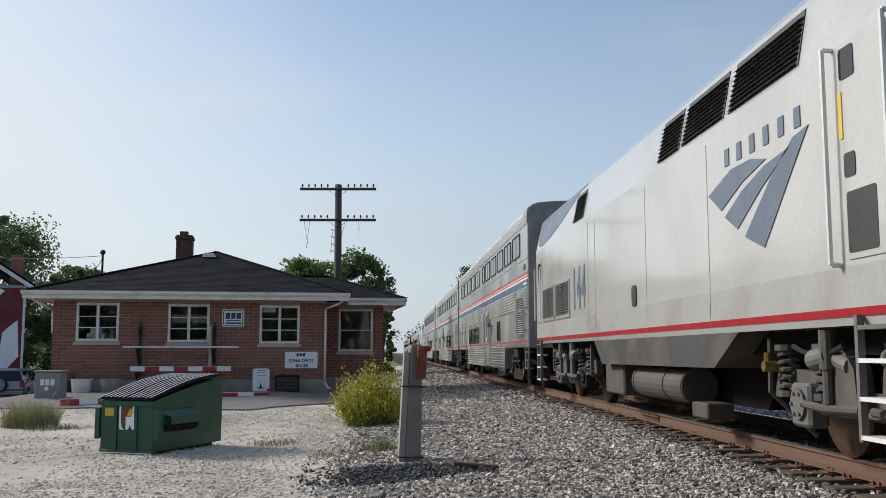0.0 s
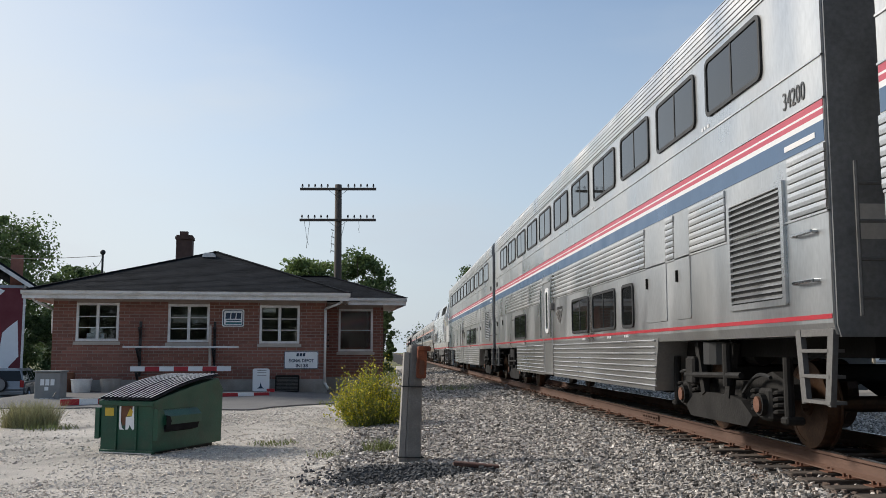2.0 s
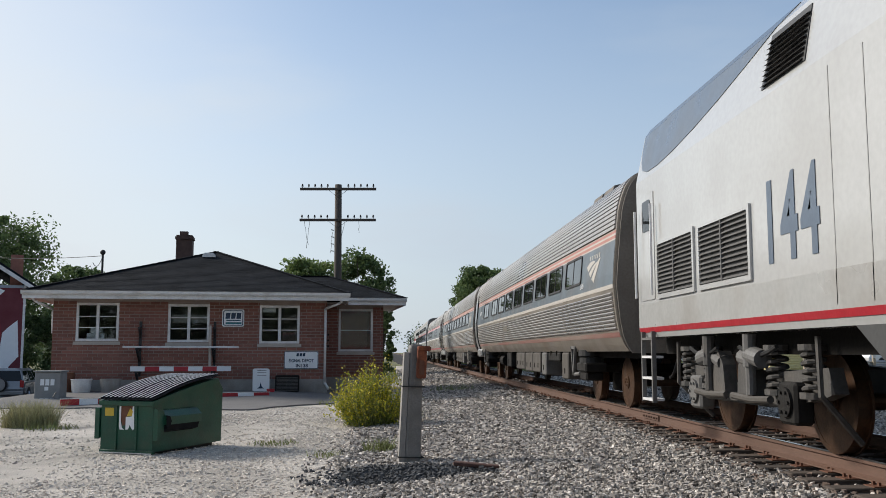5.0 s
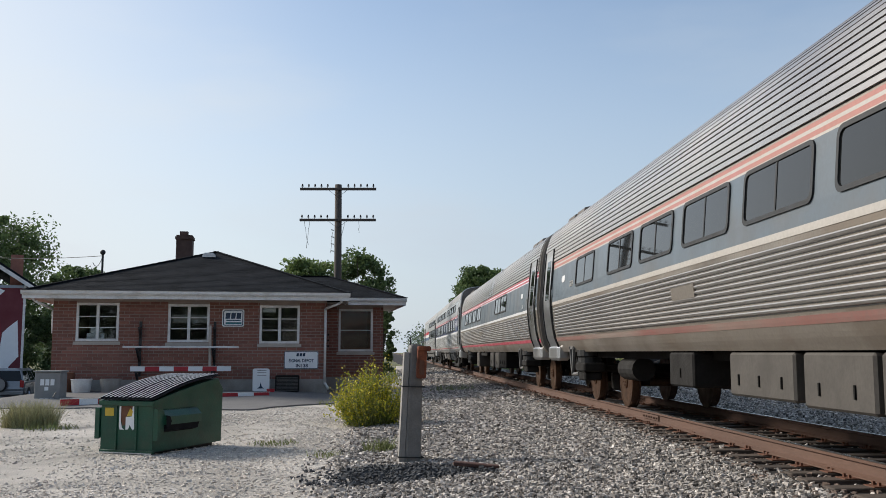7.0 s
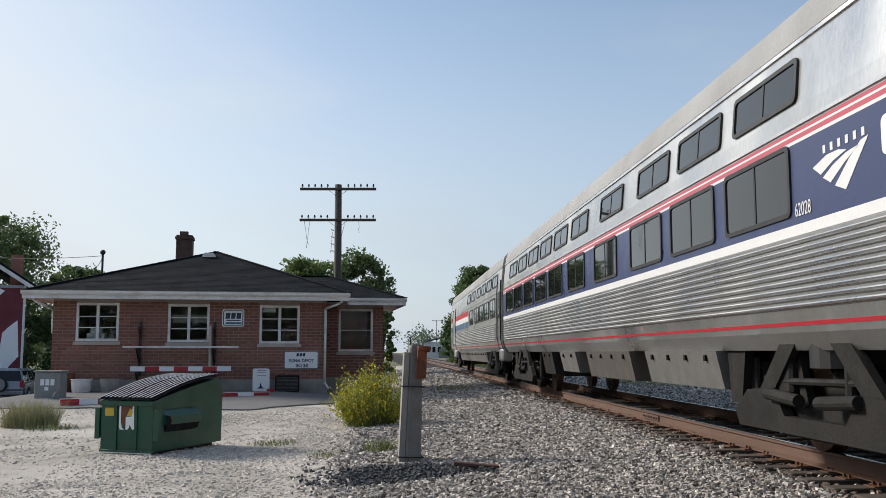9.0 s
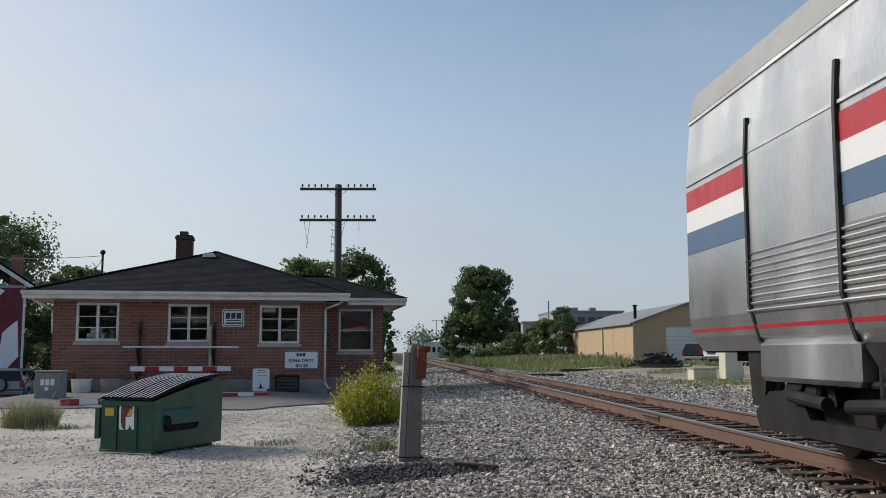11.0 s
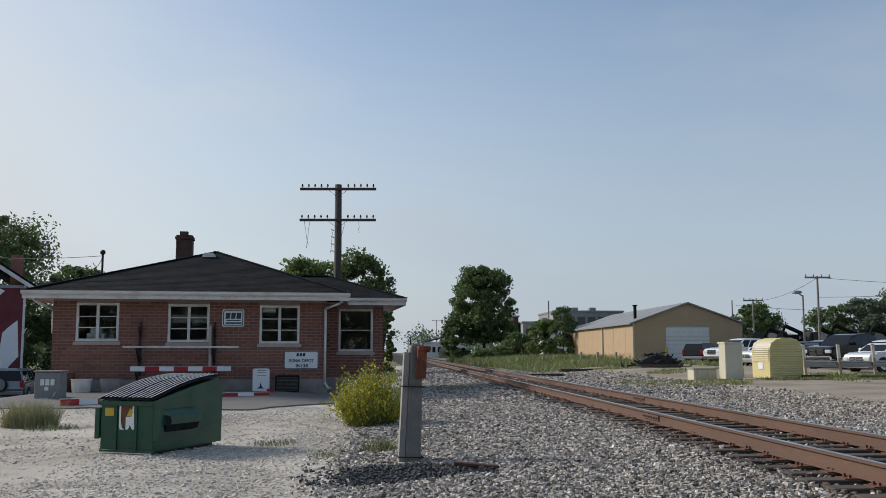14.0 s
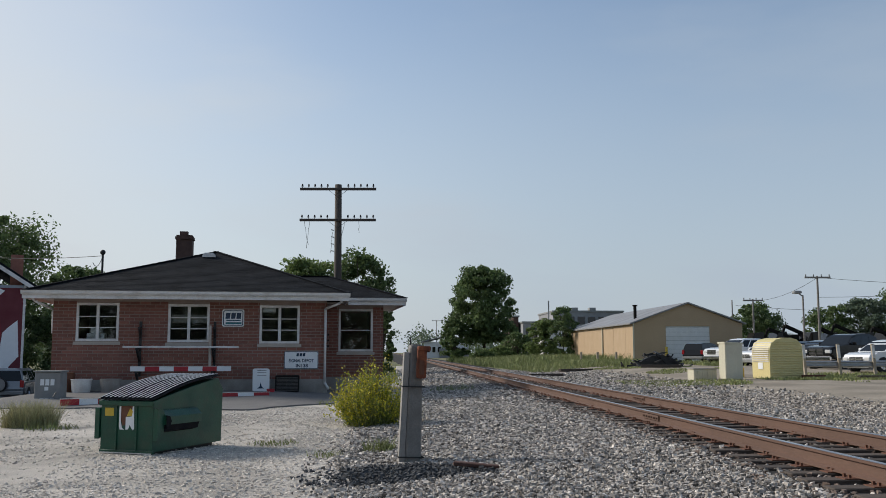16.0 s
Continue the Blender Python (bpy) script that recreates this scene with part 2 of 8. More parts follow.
    tinted=mat("tinted train glass", (0.012, 0.013, 0.013), 0.03, second=(0.014, 0.015, 0.015), scale=1, grain=10, amount=0.2, bump=0, spec=0.6, rough_var=0.005),
    rubber=mat("black rubber gasket", (0.012, 0.012, 0.012), 0.55, scale=4, grain=40, amount=0.4, bump=0.05),
    under=mat("grimy underframe", (0.010, 0.0095, 0.009), 0.9, second=(0.016, 0.014, 0.012), scale=2, grain=25, amount=0.7, bump=0.25, spec=0.15),
    bogie=mat("grimy bogie steel", (0.022, 0.020, 0.018), 0.75, second=(0.013, 0.012, 0.011), scale=3, grain=30, amount=0.7, bump=0.25, spec=0.2),
    bogie_pale=mat("grey bogie steel", (0.15, 0.145, 0.138), 0.6, second=(0.09, 0.085, 0.08), scale=3, grain=30, amount=0.6, bump=0.15),
    wheel=mat("rusty wheel steel", (0.15, 0.078, 0.042), 0.42, 0.6, second=(0.055, 0.04, 0.032), scale=5, grain=40, amount=0.6, bump=0.12),
    wheel_tread=mat("bright wheel tread", (0.40, 0.38, 0.36), 0.3, 0.9, scale=4, grain=40, amount=0.4, bump=0.05),
    equip=mat("beige equipment box", (0.085, 0.074, 0.062), 0.7, second=(0.05, 0.044, 0.038), scale=2, grain=25, amount=0.6, bump=0.1),
    end_grime=mat("sooty brown end wall", (0.17, 0.15, 0.13), 0.7, second=(0.10, 0.088, 0.076), scale=1.2, grain=25, amount=0.7, bump=0.08),
    end_steel=mat("dull grey end sheet", (0.25, 0.25, 0.25), 0.5, 0.3, second=(0.15, 0.15, 0.148), scale=1.2, grain=25, amount=0.7, bump=0.05, dirt=(0.07, 0.066, 0.06), dirt_scale=1.0, dirt_amount=0.6),
    coach_roof=mat("weathered fluted roof steel", (0.50, 0.475, 0.45), 0.34, 0.7, second=(0.40, 0.375, 0.35), scale=0.6, grain=30, amount=0.5, bump=0.02, dirt=(0.27, 0.245, 0.22), dirt_scale=0.5, dirt_amount=0.4, stretch=(1, 0.25, 1)),
    dusty_bogie=mat("dusty grey bogie casting", (0.085, 0.08, 0.074), 0.65, second=(0.04, 0.037, 0.034), scale=3, grain=30, amount=0.7, bump=0.2, dirt=(0.13, 0.11, 0.09), dirt_scale=2.5),
    roof_dull=mat("dull weathered roof paint", (0.36, 0.36, 0.355), 0.65, second=(0.29, 0.29, 0.285), scale=0.7, grain=25, amount=0.5, bump=0.02, spec=0.3, dirt=(0.22, 0.21, 0.20), dirt_scale=0.6),
    # near-black colour paints the shade between flutes, along with some dirt
    groove=mat("groove shade and dirt", (0.045, 0.043, 0.04), 0.8, scale=2, grain=30, amount=0.5, bump=0.05),
    skirt=mat("brushed dull skirt steel", (0.40, 0.395, 0.385), 0.36, 0.75, second=(0.30, 0.295, 0.285), scale=0.8, grain=30, amount=0.6, bump=0.02, dirt=(0.20, 0.185, 0.165), dirt_scale=1.1, dirt_amount=0.5, stretch=(1, 0.3, 1)),
    grille=mat("dark grille", (0.03, 0.03, 0.03), 0.5, scale=4, grain=40, amount=0.5, bump=0.1),
    tyre=mat("tyre rubber", (0.018, 0.018, 0.018), 0.8, scale=6, grain=50, amount=0.5, bump=0.1),
    car_black=mat("black car paint", (0.006, 0.0065, 0.008), 0.12, scale=2, grain=20, amount=0.3, bump=0, spec=0.35, rough_var=0.03),
    car_white=mat("white car paint", (0.74, 0.75, 0.76), 0.25, scale=2, grain=20, amount=0.15, bump=0, coat=0.8, rough_var=0.03),
    car_silver=mat("silver car paint", (0.22, 0.23, 0.245), 0.3, 0.5, scale=2, grain=20, amount=0.2, bump=0, coat=0.8, rough_var=0.03),
    car_blue=mat("dark blue car paint", (0.03, 0.05, 0.085), 0.25, scale=2, grain=20, amount=0.2, bump=0, coat=0.8, rough_var=0.03),
    car_glass=mat("car window glass", (0.006, 0.008, 0.009), 0.04, scale=1, grain=10, amount=0.1, bump=0, spec=0.4, rough_var=0.005),
    chrome=mat("chrome", (0.62, 0.62, 0.62), 0.15, 1.0, scale=3, grain=30, amount=0.2, bump=0, rough_var=0.03),
    lamp_red=mat("red lens", (0.35, 0.01, 0.015), 0.2, scale=3, grain=30, amount=0.2, bump=0),
    lamp_clear=mat("clear lens", (0.6, 0.6, 0.58), 0.15, scale=3, grain=30, amount=0.2, bump=0),
    brass=mat("tarnished brass", (0.38, 0.25, 0.07), 0.4, 0.8, scale=6, grain=40, amount=0.5, bump=0.05),
    wire=mat("weathered wire", (0.03, 0.03, 0.03), 0.6, scale=3, grain=30, amount=0.3, bump=0),
)


# ---------------------------------------------------------------- mesh helpers
def thing(name, x, y, z, rz=0.0, label="", category="", group="", kind="", rx=0.0, ry=0.0):
    ob = new(name)
    ob.empty_display_size = 0.2
    ob.matrix_basis = pose(x, y, z, rx, ry, rz)
    return tagged(ob, label, category, group, kind)


def part(name, bm, material, parent=None, label="", smooth=False, at=None):
    me = bpy.data.meshes.new(name)
    bmesh.ops.recalc_face_normals(bm, faces=bm.faces)
    bm.to_mesh(me)
    bm.free()
    me.materials.append(material)
    if smooth:
        me.polygons.foreach_set("use_smooth", [True] * len(me.polygons))
    ob = new(name, me)
    if parent:
        ob.parent = parent
    if at is not None:
        ob.matrix_basis = at
    return tagged(ob, label)


def single(name, bm, material, label, category, group="", kind="", smooth=False, at=None):
    return tagged(part(name, bm, material, None, label, smooth, at), "", category, group, kind)


def box(bm, x0, x1, y0, y1, z0, z1, bevel=0.0, m=None):
    vs = bmesh.ops.create_cube(bm, size=1.0, matrix=Matrix.Translation(((x0 + x1) / 2, (y0 + y1) / 2, (z0 + z1) / 2))
                               @ Matrix.Diagonal((abs(x1 - x0), abs(y1 - y0), abs(z1 - z0), 1)))["verts"]
    if bevel:
        edges = {e for v in vs for e in v.link_edges}
        got = bmesh.ops.bevel(bm, geom=list(edges), offset=bevel, segments=1, affect="EDGES")
        vs = list({v for f in got["faces"] for v in f.verts} | {v for v in vs if v.is_valid})
    if m is not None:
        bmesh.ops.transform(bm, matrix=m, verts=vs)
    return bm


def B(*a, **k):
    return box(bmesh.new(), *a, **k)


def rod(bm, a, b, r, seg=8, r2=None):
    a, b = Vector(a), Vector(b)
    d = b - a
    m = Matrix.Translation((a + b) / 2) @ d.to_track_quat("Z", "Y").to_matrix().to_4x4()
    bmesh.ops.create_cone(bm, cap_ends=True, segments=seg, radius1=r, radius2=r if r2 is None else r2, depth=d.length, matrix=m)
    return bm


def tube(bm, pts, r, seg=6):
    """One bent round bar through the points."""
    pts = [Vector(p) for p in pts]
    prev, first = None, None
    for i, p in enumerate(pts):
        d = (pts[min(i + 1, len(pts) - 1)] - pts[max(i - 1, 0)]).normalized()
        u = d.cross(Vector((0.37, 0.21, 0.9))).normalized()
        v = d.cross(u)
        cur = [bm.verts.new(p + (u * math.cos(k * math.tau / seg) + v * math.sin(k * math.tau / seg)) * r) for k in range(seg)]
        if prev:
            for k in range(seg):
                bm.faces.new((prev[k], prev[(k + 1) % seg], cur[(k + 1) % seg], cur[k]))
        else:
            first = cur
        prev = cur
    bm.faces.new(first[::-1]), bm.faces.new(prev)
    return bm


def bar(bm, a, b, w, h):
    """A rectangular bar from a to b."""
    a, b = Vector(a), Vector(b)
    d = b - a
    m = Matrix.Translation((a + b) / 2) @ d.to_track_quat("Z", "Y").to_matrix().to_4x4() @ Matrix.Diagonal((w, h, d.length, 1))
    bmesh.ops.create_cube(bm, size=1.0, matrix=m)
    return bm


def prism(bm, pts, axis, a, b):
    """The outline pts, given in the two other axes in order, swept along an axis from a to b."""
    def put(p, s):
        return {"x": (s, p[0], p[1]), "y": (p[0], s, p[1]), "z": (p[0], p[1], s)}[axis]
    lo, hi = [bm.verts.new(put(p, a)) for p in pts], [bm.verts.new(put(p, b)) for p in pts]
    bm.faces.new(lo[::-1]), bm.faces.new(hi)
    for i in range(len(pts)):
        j = (i + 1) % len(pts)
        bm.faces.new((lo[i], lo[j], hi[j], hi[i]))
    return bm


def rounded(a0, a1, b0, b1, r, n=4):
    """A rounded rectangle's outline."""
    pts = []
    for ca, cb, s in ((a1 - r, b1 - r, 0), (a0 + r, b1 - r, 90), (a0 + r, b0 + r, 180), (a1 - r, b0 + r, 270)):
        for i in range(n + 1):
            t = radians(s + 90 * i / n)
            pts.append((ca + r * math.cos(t), cb + r * math.sin(t)))
    return pts


def ring(bm, outer, inner, axis, a, b):
    """A frame between two outlines of equal length, swept from a to b."""
    def put(p, s):
        return {"x": (s, p[0], p[1]), "y": (p[0], s, p[1]), "z": (p[0], p[1], s)}[axis]
    v = [[bm.verts.new(put(p, s)) for p in o] for o, s in ((outer, a), (outer, b), (inner, b), (inner, a))]
    n = len(outer)
    for k in range(4):
        for i in range(n):
            bm.faces.new((v[k][i], v[k][(i + 1) % n], v[(k + 1) % 4][(i + 1) % n], v[(k + 1) % 4][i]))
    return bm


def scatter(name, pos, size, material, label, category, seed=1, flat=0.75):
    """Many small angular stones in one mesh."""
    rng = np.random.default_rng(seed)
    n = len(pos)
    cube = np.array([[x, y, z] for x in (-1, 1) for y in (-1, 1) for z in (-1, 1)], float) * 0.5
    v = cube[None] * rng.uniform(0.55, 1.25, (n, 8, 1)) * rng.uniform(0.6, 1.35, (n, 1, 3)) * np.array([0.92, 0.8, flat])
    a, c = rng.uniform(0, 6.28, n), rng.uniform(-0.6, 0.6, n)
    rz = np.zeros((n, 3, 3))
    rz[:, 0, 0], rz[:, 0, 1], rz[:, 1, 0], rz[:, 1, 1], rz[:, 2, 2] = np.cos(a), -np.sin(a), np.sin(a), np.cos(a), 1
    rx = np.zeros((n, 3, 3))
    rx[:, 0, 0], rx[:, 1, 1], rx[:, 1, 2], rx[:, 2, 1], rx[:, 2, 2] = 1, np.cos(c), -np.sin(c), np.sin(c), np.cos(c)
    v = np.einsum("nij,nkj->nki", rz @ rx, v) * np.asarray(size)[:, None, None] + np.asarray(pos)[:, None]
    quads = np.array([[0, 1, 3, 2], [4, 6, 7, 5], [0, 4, 5, 1], [2, 3, 7, 6], [1, 5, 7, 3]])
    f = (quads[None] + 8 * np.arange(n)[:, None, None]).reshape(-1, 4)
    return mesh_from(name, v.reshape(-1, 3), f, material, label, category)


def mesh_from(name, v, f, material, label="", category="", kind="stuff", parent=None, smooth=False):
    me = bpy.data.meshes.new(name)
    me.vertices.add(len(v))
    me.vertices.foreach_set("co", np.ascontiguousarray(v, dtype=np.float32).ravel())
    k = f.shape[1]
    me.loops.add(f.size)
    me.loops.foreach_set("vertex_index", np.ascontiguousarray(f, dtype=np.int32).ravel())
    me.polygons.add(len(f))
    me.polygons.foreach_set("loop_start", np.arange(0, f.size, k, dtype=np.int32))
    me.polygons.foreach_set("use_smooth", np.full(len(f), smooth, dtype=bool))
    me.update(calc_edges=True)
    me.materials.append(material)
    ob = new(name, me)
    if parent:
        ob.parent = parent
    return tagged(ob, label, category, "", kind)


def text(s, size, material, parent, at, name="lettering", depth=0.003, stretch=1.0, spacing=1.0, bold=0.0):
    """Flat lettering as a mesh of its own, centred at the pose."""
    cu = bpy.data.curves.new(name, "FONT")
    cu.offset = bold
    cu.body, cu.size, cu.extrude, cu.align_x, cu.align_y, cu.space_character = s, size, depth, "CENTER", "CENTER", spacing
    tmp = new(name, cu)
    me = bpy.data.meshes.new_from_object(tmp.evaluated_get(bpy.context.evaluated_depsgraph_get()))
    bpy.data.objects.remove(tmp)
    me.materials.clear()
    me.materials.append(material)
    ob = new(name, me)
    ob.parent = parent
    ob.matrix_basis = at @ Matrix.Diagonal((stretch, 1, 1, 1))
    return ob


def ease(t):
    t = min(1, max(0, t))
    return t * t * (3 - 2 * t)


# ---------------------------------------------------------------- ground and track
TRACK_X = 5.24          # centre line of the track
RAIL_GAUGE = 0.7535     # half the distance between rail heads


def ground_z(x, y):
    """Height of the lot, the yard and the land around, rail head at 0."""
    z = -0.50
    left = ease((-1.0 - x) / 3.0)
    z += left * 0.27 * ease((y - 21) / 8) * ease((x + 12.6) / 2.4)
    z += (1 - left) * 0.12 * ease((y - 17) / 14)
    z -= 0.95 * ease((-11.5 - x) / 7) * ease((y - 24) / 18)
    right = ease((x - 9) / 8)
    z += right * (0.20 + 0.27 * ease((y - 42) / 9))
    far = ease((y - 70) / 120)
    z = z * (1 - far) + (-0.45) * far
    return z + 0.025 * noise.noise((x * 0.35, y * 0.35, 0)) + 0.012 * noise.noise((x * 1.3, y * 1.3, 4))


def ground_sheet():
    xs = np.unique(np.concatenate([np.linspace(-2500, -60, 14), np.linspace(-60, -14, 24), np.arange(-14, 12, 0.35), np.linspace(12, 60, 40), np.linspace(60, 2500, 14)]))
    ys = np.unique(np.concatenate([np.linspace(-300, -10, 8), np.arange(-10, 45, 0.4), np.linspace(45, 200, 60), np.linspace(200, 4500, 20)]))
    v = np.array([[x, y, ground_z(x, y)] for y in ys for x in xs])
    nx = len(xs)
    i, j = np.meshgrid(np.arange(nx - 1), np.arange(len(ys) - 1))
    a = (j * nx + i).ravel()
    ob = mesh_from("ground", v, np.stack([a, a + 1, a + nx + 1, a + nx], 1), M["lot"], "pale crushed gravel lot with dusty patches", "ground", "structure")
    ob.data.materials.append(M["grass_ground"])
    ob.data.materials.append(M["yard_dirt"])
    mids = v[np.stack([a, a + 1, a + nx + 1, a + nx], 1)].mean(1)
    idx = np.zeros(len(a), np.int32)
    for n_, (x, y, z) in enumerate(mids):
        w = 4 * noise.noise((x * 0.08, y * 0.08, 9))
        if x > 8:
            idx[n_] = 2
        if (x > 9.5 + w and y > 75) or y > 95 or x < -40 or x > 60:
            idx[n_] = 1
    ob.data.polygons.foreach_set("material_index", idx)


M["yard_dirt"] = mat("yard dirt", (0.40, 0.345, 0.275), 0.95, second=(0.28, 0.24, 0.19), scale=0.4, grain=9, amount=0.85, bump=0.9, spec=0.2, dirt=(0.17, 0.15, 0.115), dirt_scale=0.35, dirt_amount=0.6)
M["grass_ground"] = mat("rough verge", (0.15, 0.17, 0.065), 0.95, second=(0.20, 0.18, 0.10), scale=0.5, grain=6, amount=0.8, bump=0.5, spec=0.2, dirt=(0.27, 0.24, 0.19), dirt_scale=0.2)
ground_sheet()

BED = [(-1.3, -0.60), (-0.6, -0.50), (1.0, -0.41), (3.0, -0.30), (3.7, -0.225), (6.8, -0.225), (7.6, -0.30), (9.6, -0.40), (12.5, -0.62)]


def bed_z(x):
    return float(np.interp(x, [p[0] for p in BED], [p[1] for p in BED]))


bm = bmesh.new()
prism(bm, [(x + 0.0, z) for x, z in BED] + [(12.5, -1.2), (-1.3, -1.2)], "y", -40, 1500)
single("ballast_bed", bm, M["ballast"], "raised bed under the track, dark for shade between its stones", "track bed", kind="structure")


def ballast_stones():
    rng = np.random.default_rng(3)
    sets = []
    for x0, x1, y0, y1, n, s in ((-1.2, 3.9, 6.5, 11, 21000, 0.042), (-1.2, 3.9, 11, 16, 20000, 0.046), (-1.0, 3.9, 16, 25, 22000, 0.056), (-0.6, 3.9, 25, 42, 18000, 0.075), (0.5, 3.9, 42, 75, 8000, 0.11),
                                 (3.9, 6.6, 6, 24, 12000, 0.050), (3.9, 6.6, 24, 60, 6000, 0.085), (6.6, 13.5, 10, 30, 20000, 0.060), (6.6, 13.5, 30, 70, 14000, 0.095)):
        x, y = rng.uniform(x0, x1, n), rng.uniform(y0, y1, n)
        edge = -0.9 + 0.5 * np.array([noise.noise((0, b * 0.4, 2)) for b in y])
        keep = rng.random(n) < np.clip((x - edge) / 0.7, 0.04, 1) * np.clip((13.6 - x) / 2.5, 0.03, 1)
        x, y = x[keep], y[keep]
        z = np.array([max(bed_z(a), ground_z(a, b) if (a < 0 or a > 9) else -9) for a, b in zip(x, y)]) + rng.uniform(-0.015, 0.03, len(x)) * s / 0.06
        z = z - np.where((x > 4.25) & (x < 6.25), 0.02, np.where((x > 3.85) & (x < 6.6), 0.005, 0))
        sets.append((np.stack([x, y, z], 1), rng.uniform(0.5, 1.15, len(x)) * s))
    pos, size = np.concatenate([a for a, _ in sets]), np.concatenate([b for _, b in sets])
    dark = np.array([((a[0] + 0.2 + 0.35 * noise.noise((a[0] * 2, a[1] * 2, 1))) / 1.4) ** 2 + ((a[1] - 11.45) / 0.85) ** 2 < 1 for a in pos])
    rusty = (np.abs(pos[:, 0] - TRACK_X) < 1.25 + 0.5 * rng.random(len(pos)) ** 2) & (rng.random(len(pos)) < 0.75)
    scatter("rusty_ballast", pos[rusty & ~dark], size[rusty & ~dark], M["rust_stone"], "rust-stained ballast stones between the rails", "gravel", 8)
    dark_or = dark | rusty
    scatter("ballast_stones", pos[~dark_or], size[~dark_or], M["stone"], "loose grey and white crushed ballast stones", "gravel", 5)
    scatter("dark_ballast", pos[dark], size[dark], M["dark_stone"], "patch of dark bluish crushed stones beside the post", "gravel", 6)
    # loose chips on the lot
    n = 66000
    x, y = rng.uniform(-9, -0.4, n), 7.5 + 17 * rng.random(n) ** 1.3
    rough = np.array([noise.noise((a * 0.5, b * 0.35, 11)) + 0.25 * noise.noise((a * 2, b * 1.5, 3)) + 0.10 * (a + 4) for a, b in zip(x, y)])
    keep = rng.random(n) < np.clip(0.55 + 1.4 * rough, 0.12, 1)
    x, y = x[keep], y[keep]
    n = len(x)
    z = np.array([ground_z(a, b) for a, b in zip(x, y)])
    scatter("lot_chips", np.stack([x, y, z], 1), 0.013 + 0.034 * rng.random(n) ** 3.0, M["chip"], "scattered small stone chips on the lot", "gravel", 7, 0.65)


ballast_stones()

RAIL = [(-0.075, -0.178), (0.075, -0.178), (0.075, -0.165), (0.012, -0.14), (0.010, -0.045), (0.036, -0.035), (0.037, -0.006), (-0.037, -0.006), (-0.036, -0.035), (-0.010, -0.045), (-0.012, -0.14), (-0.075, -0.165)]
TIE_STEP = 0.53


def build_track():
    for side in (-1, 1):
        rail = part("rail", prism(bmesh.new(), RAIL, "y", -40, 1200), M["rail"], None, "long rusty brown steel rail with a polished top", at=pose(TRACK_X + side * RAIL_GAUGE, 0, 0))
        tagged(rail, "", "rail", "rails of the track", "structure")
        bm = bmesh.new()
        prism(bm, [(-0.033, -0.005), (0.033, -0.005), (0.024, 0.0), (-0.024, 0.0)], "y", -40, 1200)
        part("rail_head", bm, M["rail_top"], rail, "shiny worn running surface")
        for y in (15.9, 42.0, 55.0) if side < 0 else (22.3, 48.0):
            bm = bmesh.new()
            for s in (-1, 1):
                box(bm, s * 0.014, s * 0.034, y - 0.45, y + 0.45, -0.135, -0.05, 0.004)
                for k in range(6):
                    rod(bm, (s * 0.03, y - 0.38 + k * 0.152, -0.092), (s * 0.06, y - 0.38 + k * 0.152, -0.092), 0.016, 6)
            part("joint_bar", bm, M["rail"], rail)
    tie = thing("sleeper", 0, 0, 0, label="dark weathered timber sleeper set in ballast", category="railway sleeper", group="sleepers of the track")
    part("timber", B(-1.3, 1.3, -0.115, 0.115, -0.36, -0.186, 0.01), M["tie"], tie)
    for s in (-1, 1):
        bm = B(s * RAIL_GAUGE - 0.17, s * RAIL_GAUGE + 0.17, -0.095, 0.095, -0.188, -0.176)
        for dx in (-0.10, 0.10):
            for dy in (-0.05, 0.05):
                box(bm, s * RAIL_GAUGE + dx - 0.012, s * RAIL_GAUGE + dx + 0.012, dy - 0.012, dy + 0.012, -0.18, -0.145)
        part("tie_plate", bm, M["plate"], tie)
    rng = random.Random(5)
    for i in range(150):
        copy_thing(tie, pose(TRACK_X + rng.uniform(-0.08, 0.05), 4.0 + TIE_STEP * i + rng.uniform(-0.03, 0.03), rng.uniform(-0.012, 0.006), 0, 0, rng.uniform(-1.2, 1.2)))
    tie.matrix_basis = pose(TRACK_X, 4.0 - TIE_STEP, 0)


build_track()


# ---------------------------------------------------------------- the train


def train_y(t):
    d = t - 1.5
    return 17.957 - 21.626 * d - 0.0429 * d * d


def rounded_section(section, n=4):
    """The same outline with its corners eased by a spline."""
    q = [Vector(p) for p in section]
    q = [q[0] * 2 - q[1]] + q + [Vector((-q[-2][0], q[-2][1]))]
    out = []
    for i in range(1, len(q) - 2):
        a, b, c, d = q[i - 1:i + 3]
        for k in range(n):
            t = k / n
            p = 0.5 * (2 * b + (c - a) * t + (2 * a - 5 * b + 4 * c - d) * t * t + (3 * b - a - 3 * c + d) * t ** 3)
            out.append((p.x, p.y))
    out.append(tuple(q[-2]))
    return [out[0]] + [p for o, p in zip(out[:-1], out[1:]) if p[1] > o[1] + 1e-4]


VEHICLES = []     # (empty, offset behind the first coupling plane, wheel radius, wheelsets)


def side_x(section, z):
    """x of the near side of a section (a list of x, z going up) at height z."""
    return float(np.interp(z, [q[1] for q in section], [q[0] for q in section]))


def panel(bm, outline, section, proud, back=0.01):
    """A plate with an outline in y and z that lies on the near side."""
    lo = [bm.verts.new((side_x(section, z) + back, y, z)) for y, z in outline]
    hi = [bm.verts.new((side_x(section, z) - proud, y, z)) for y, z in outline]
    bm.faces.new(lo), bm.faces.new(hi)
    for i in range(len(outline)):
        j = (i + 1) % len(outline)
        bm.faces.new((lo[i], lo[j], hi[j], hi[i]))
    return bm


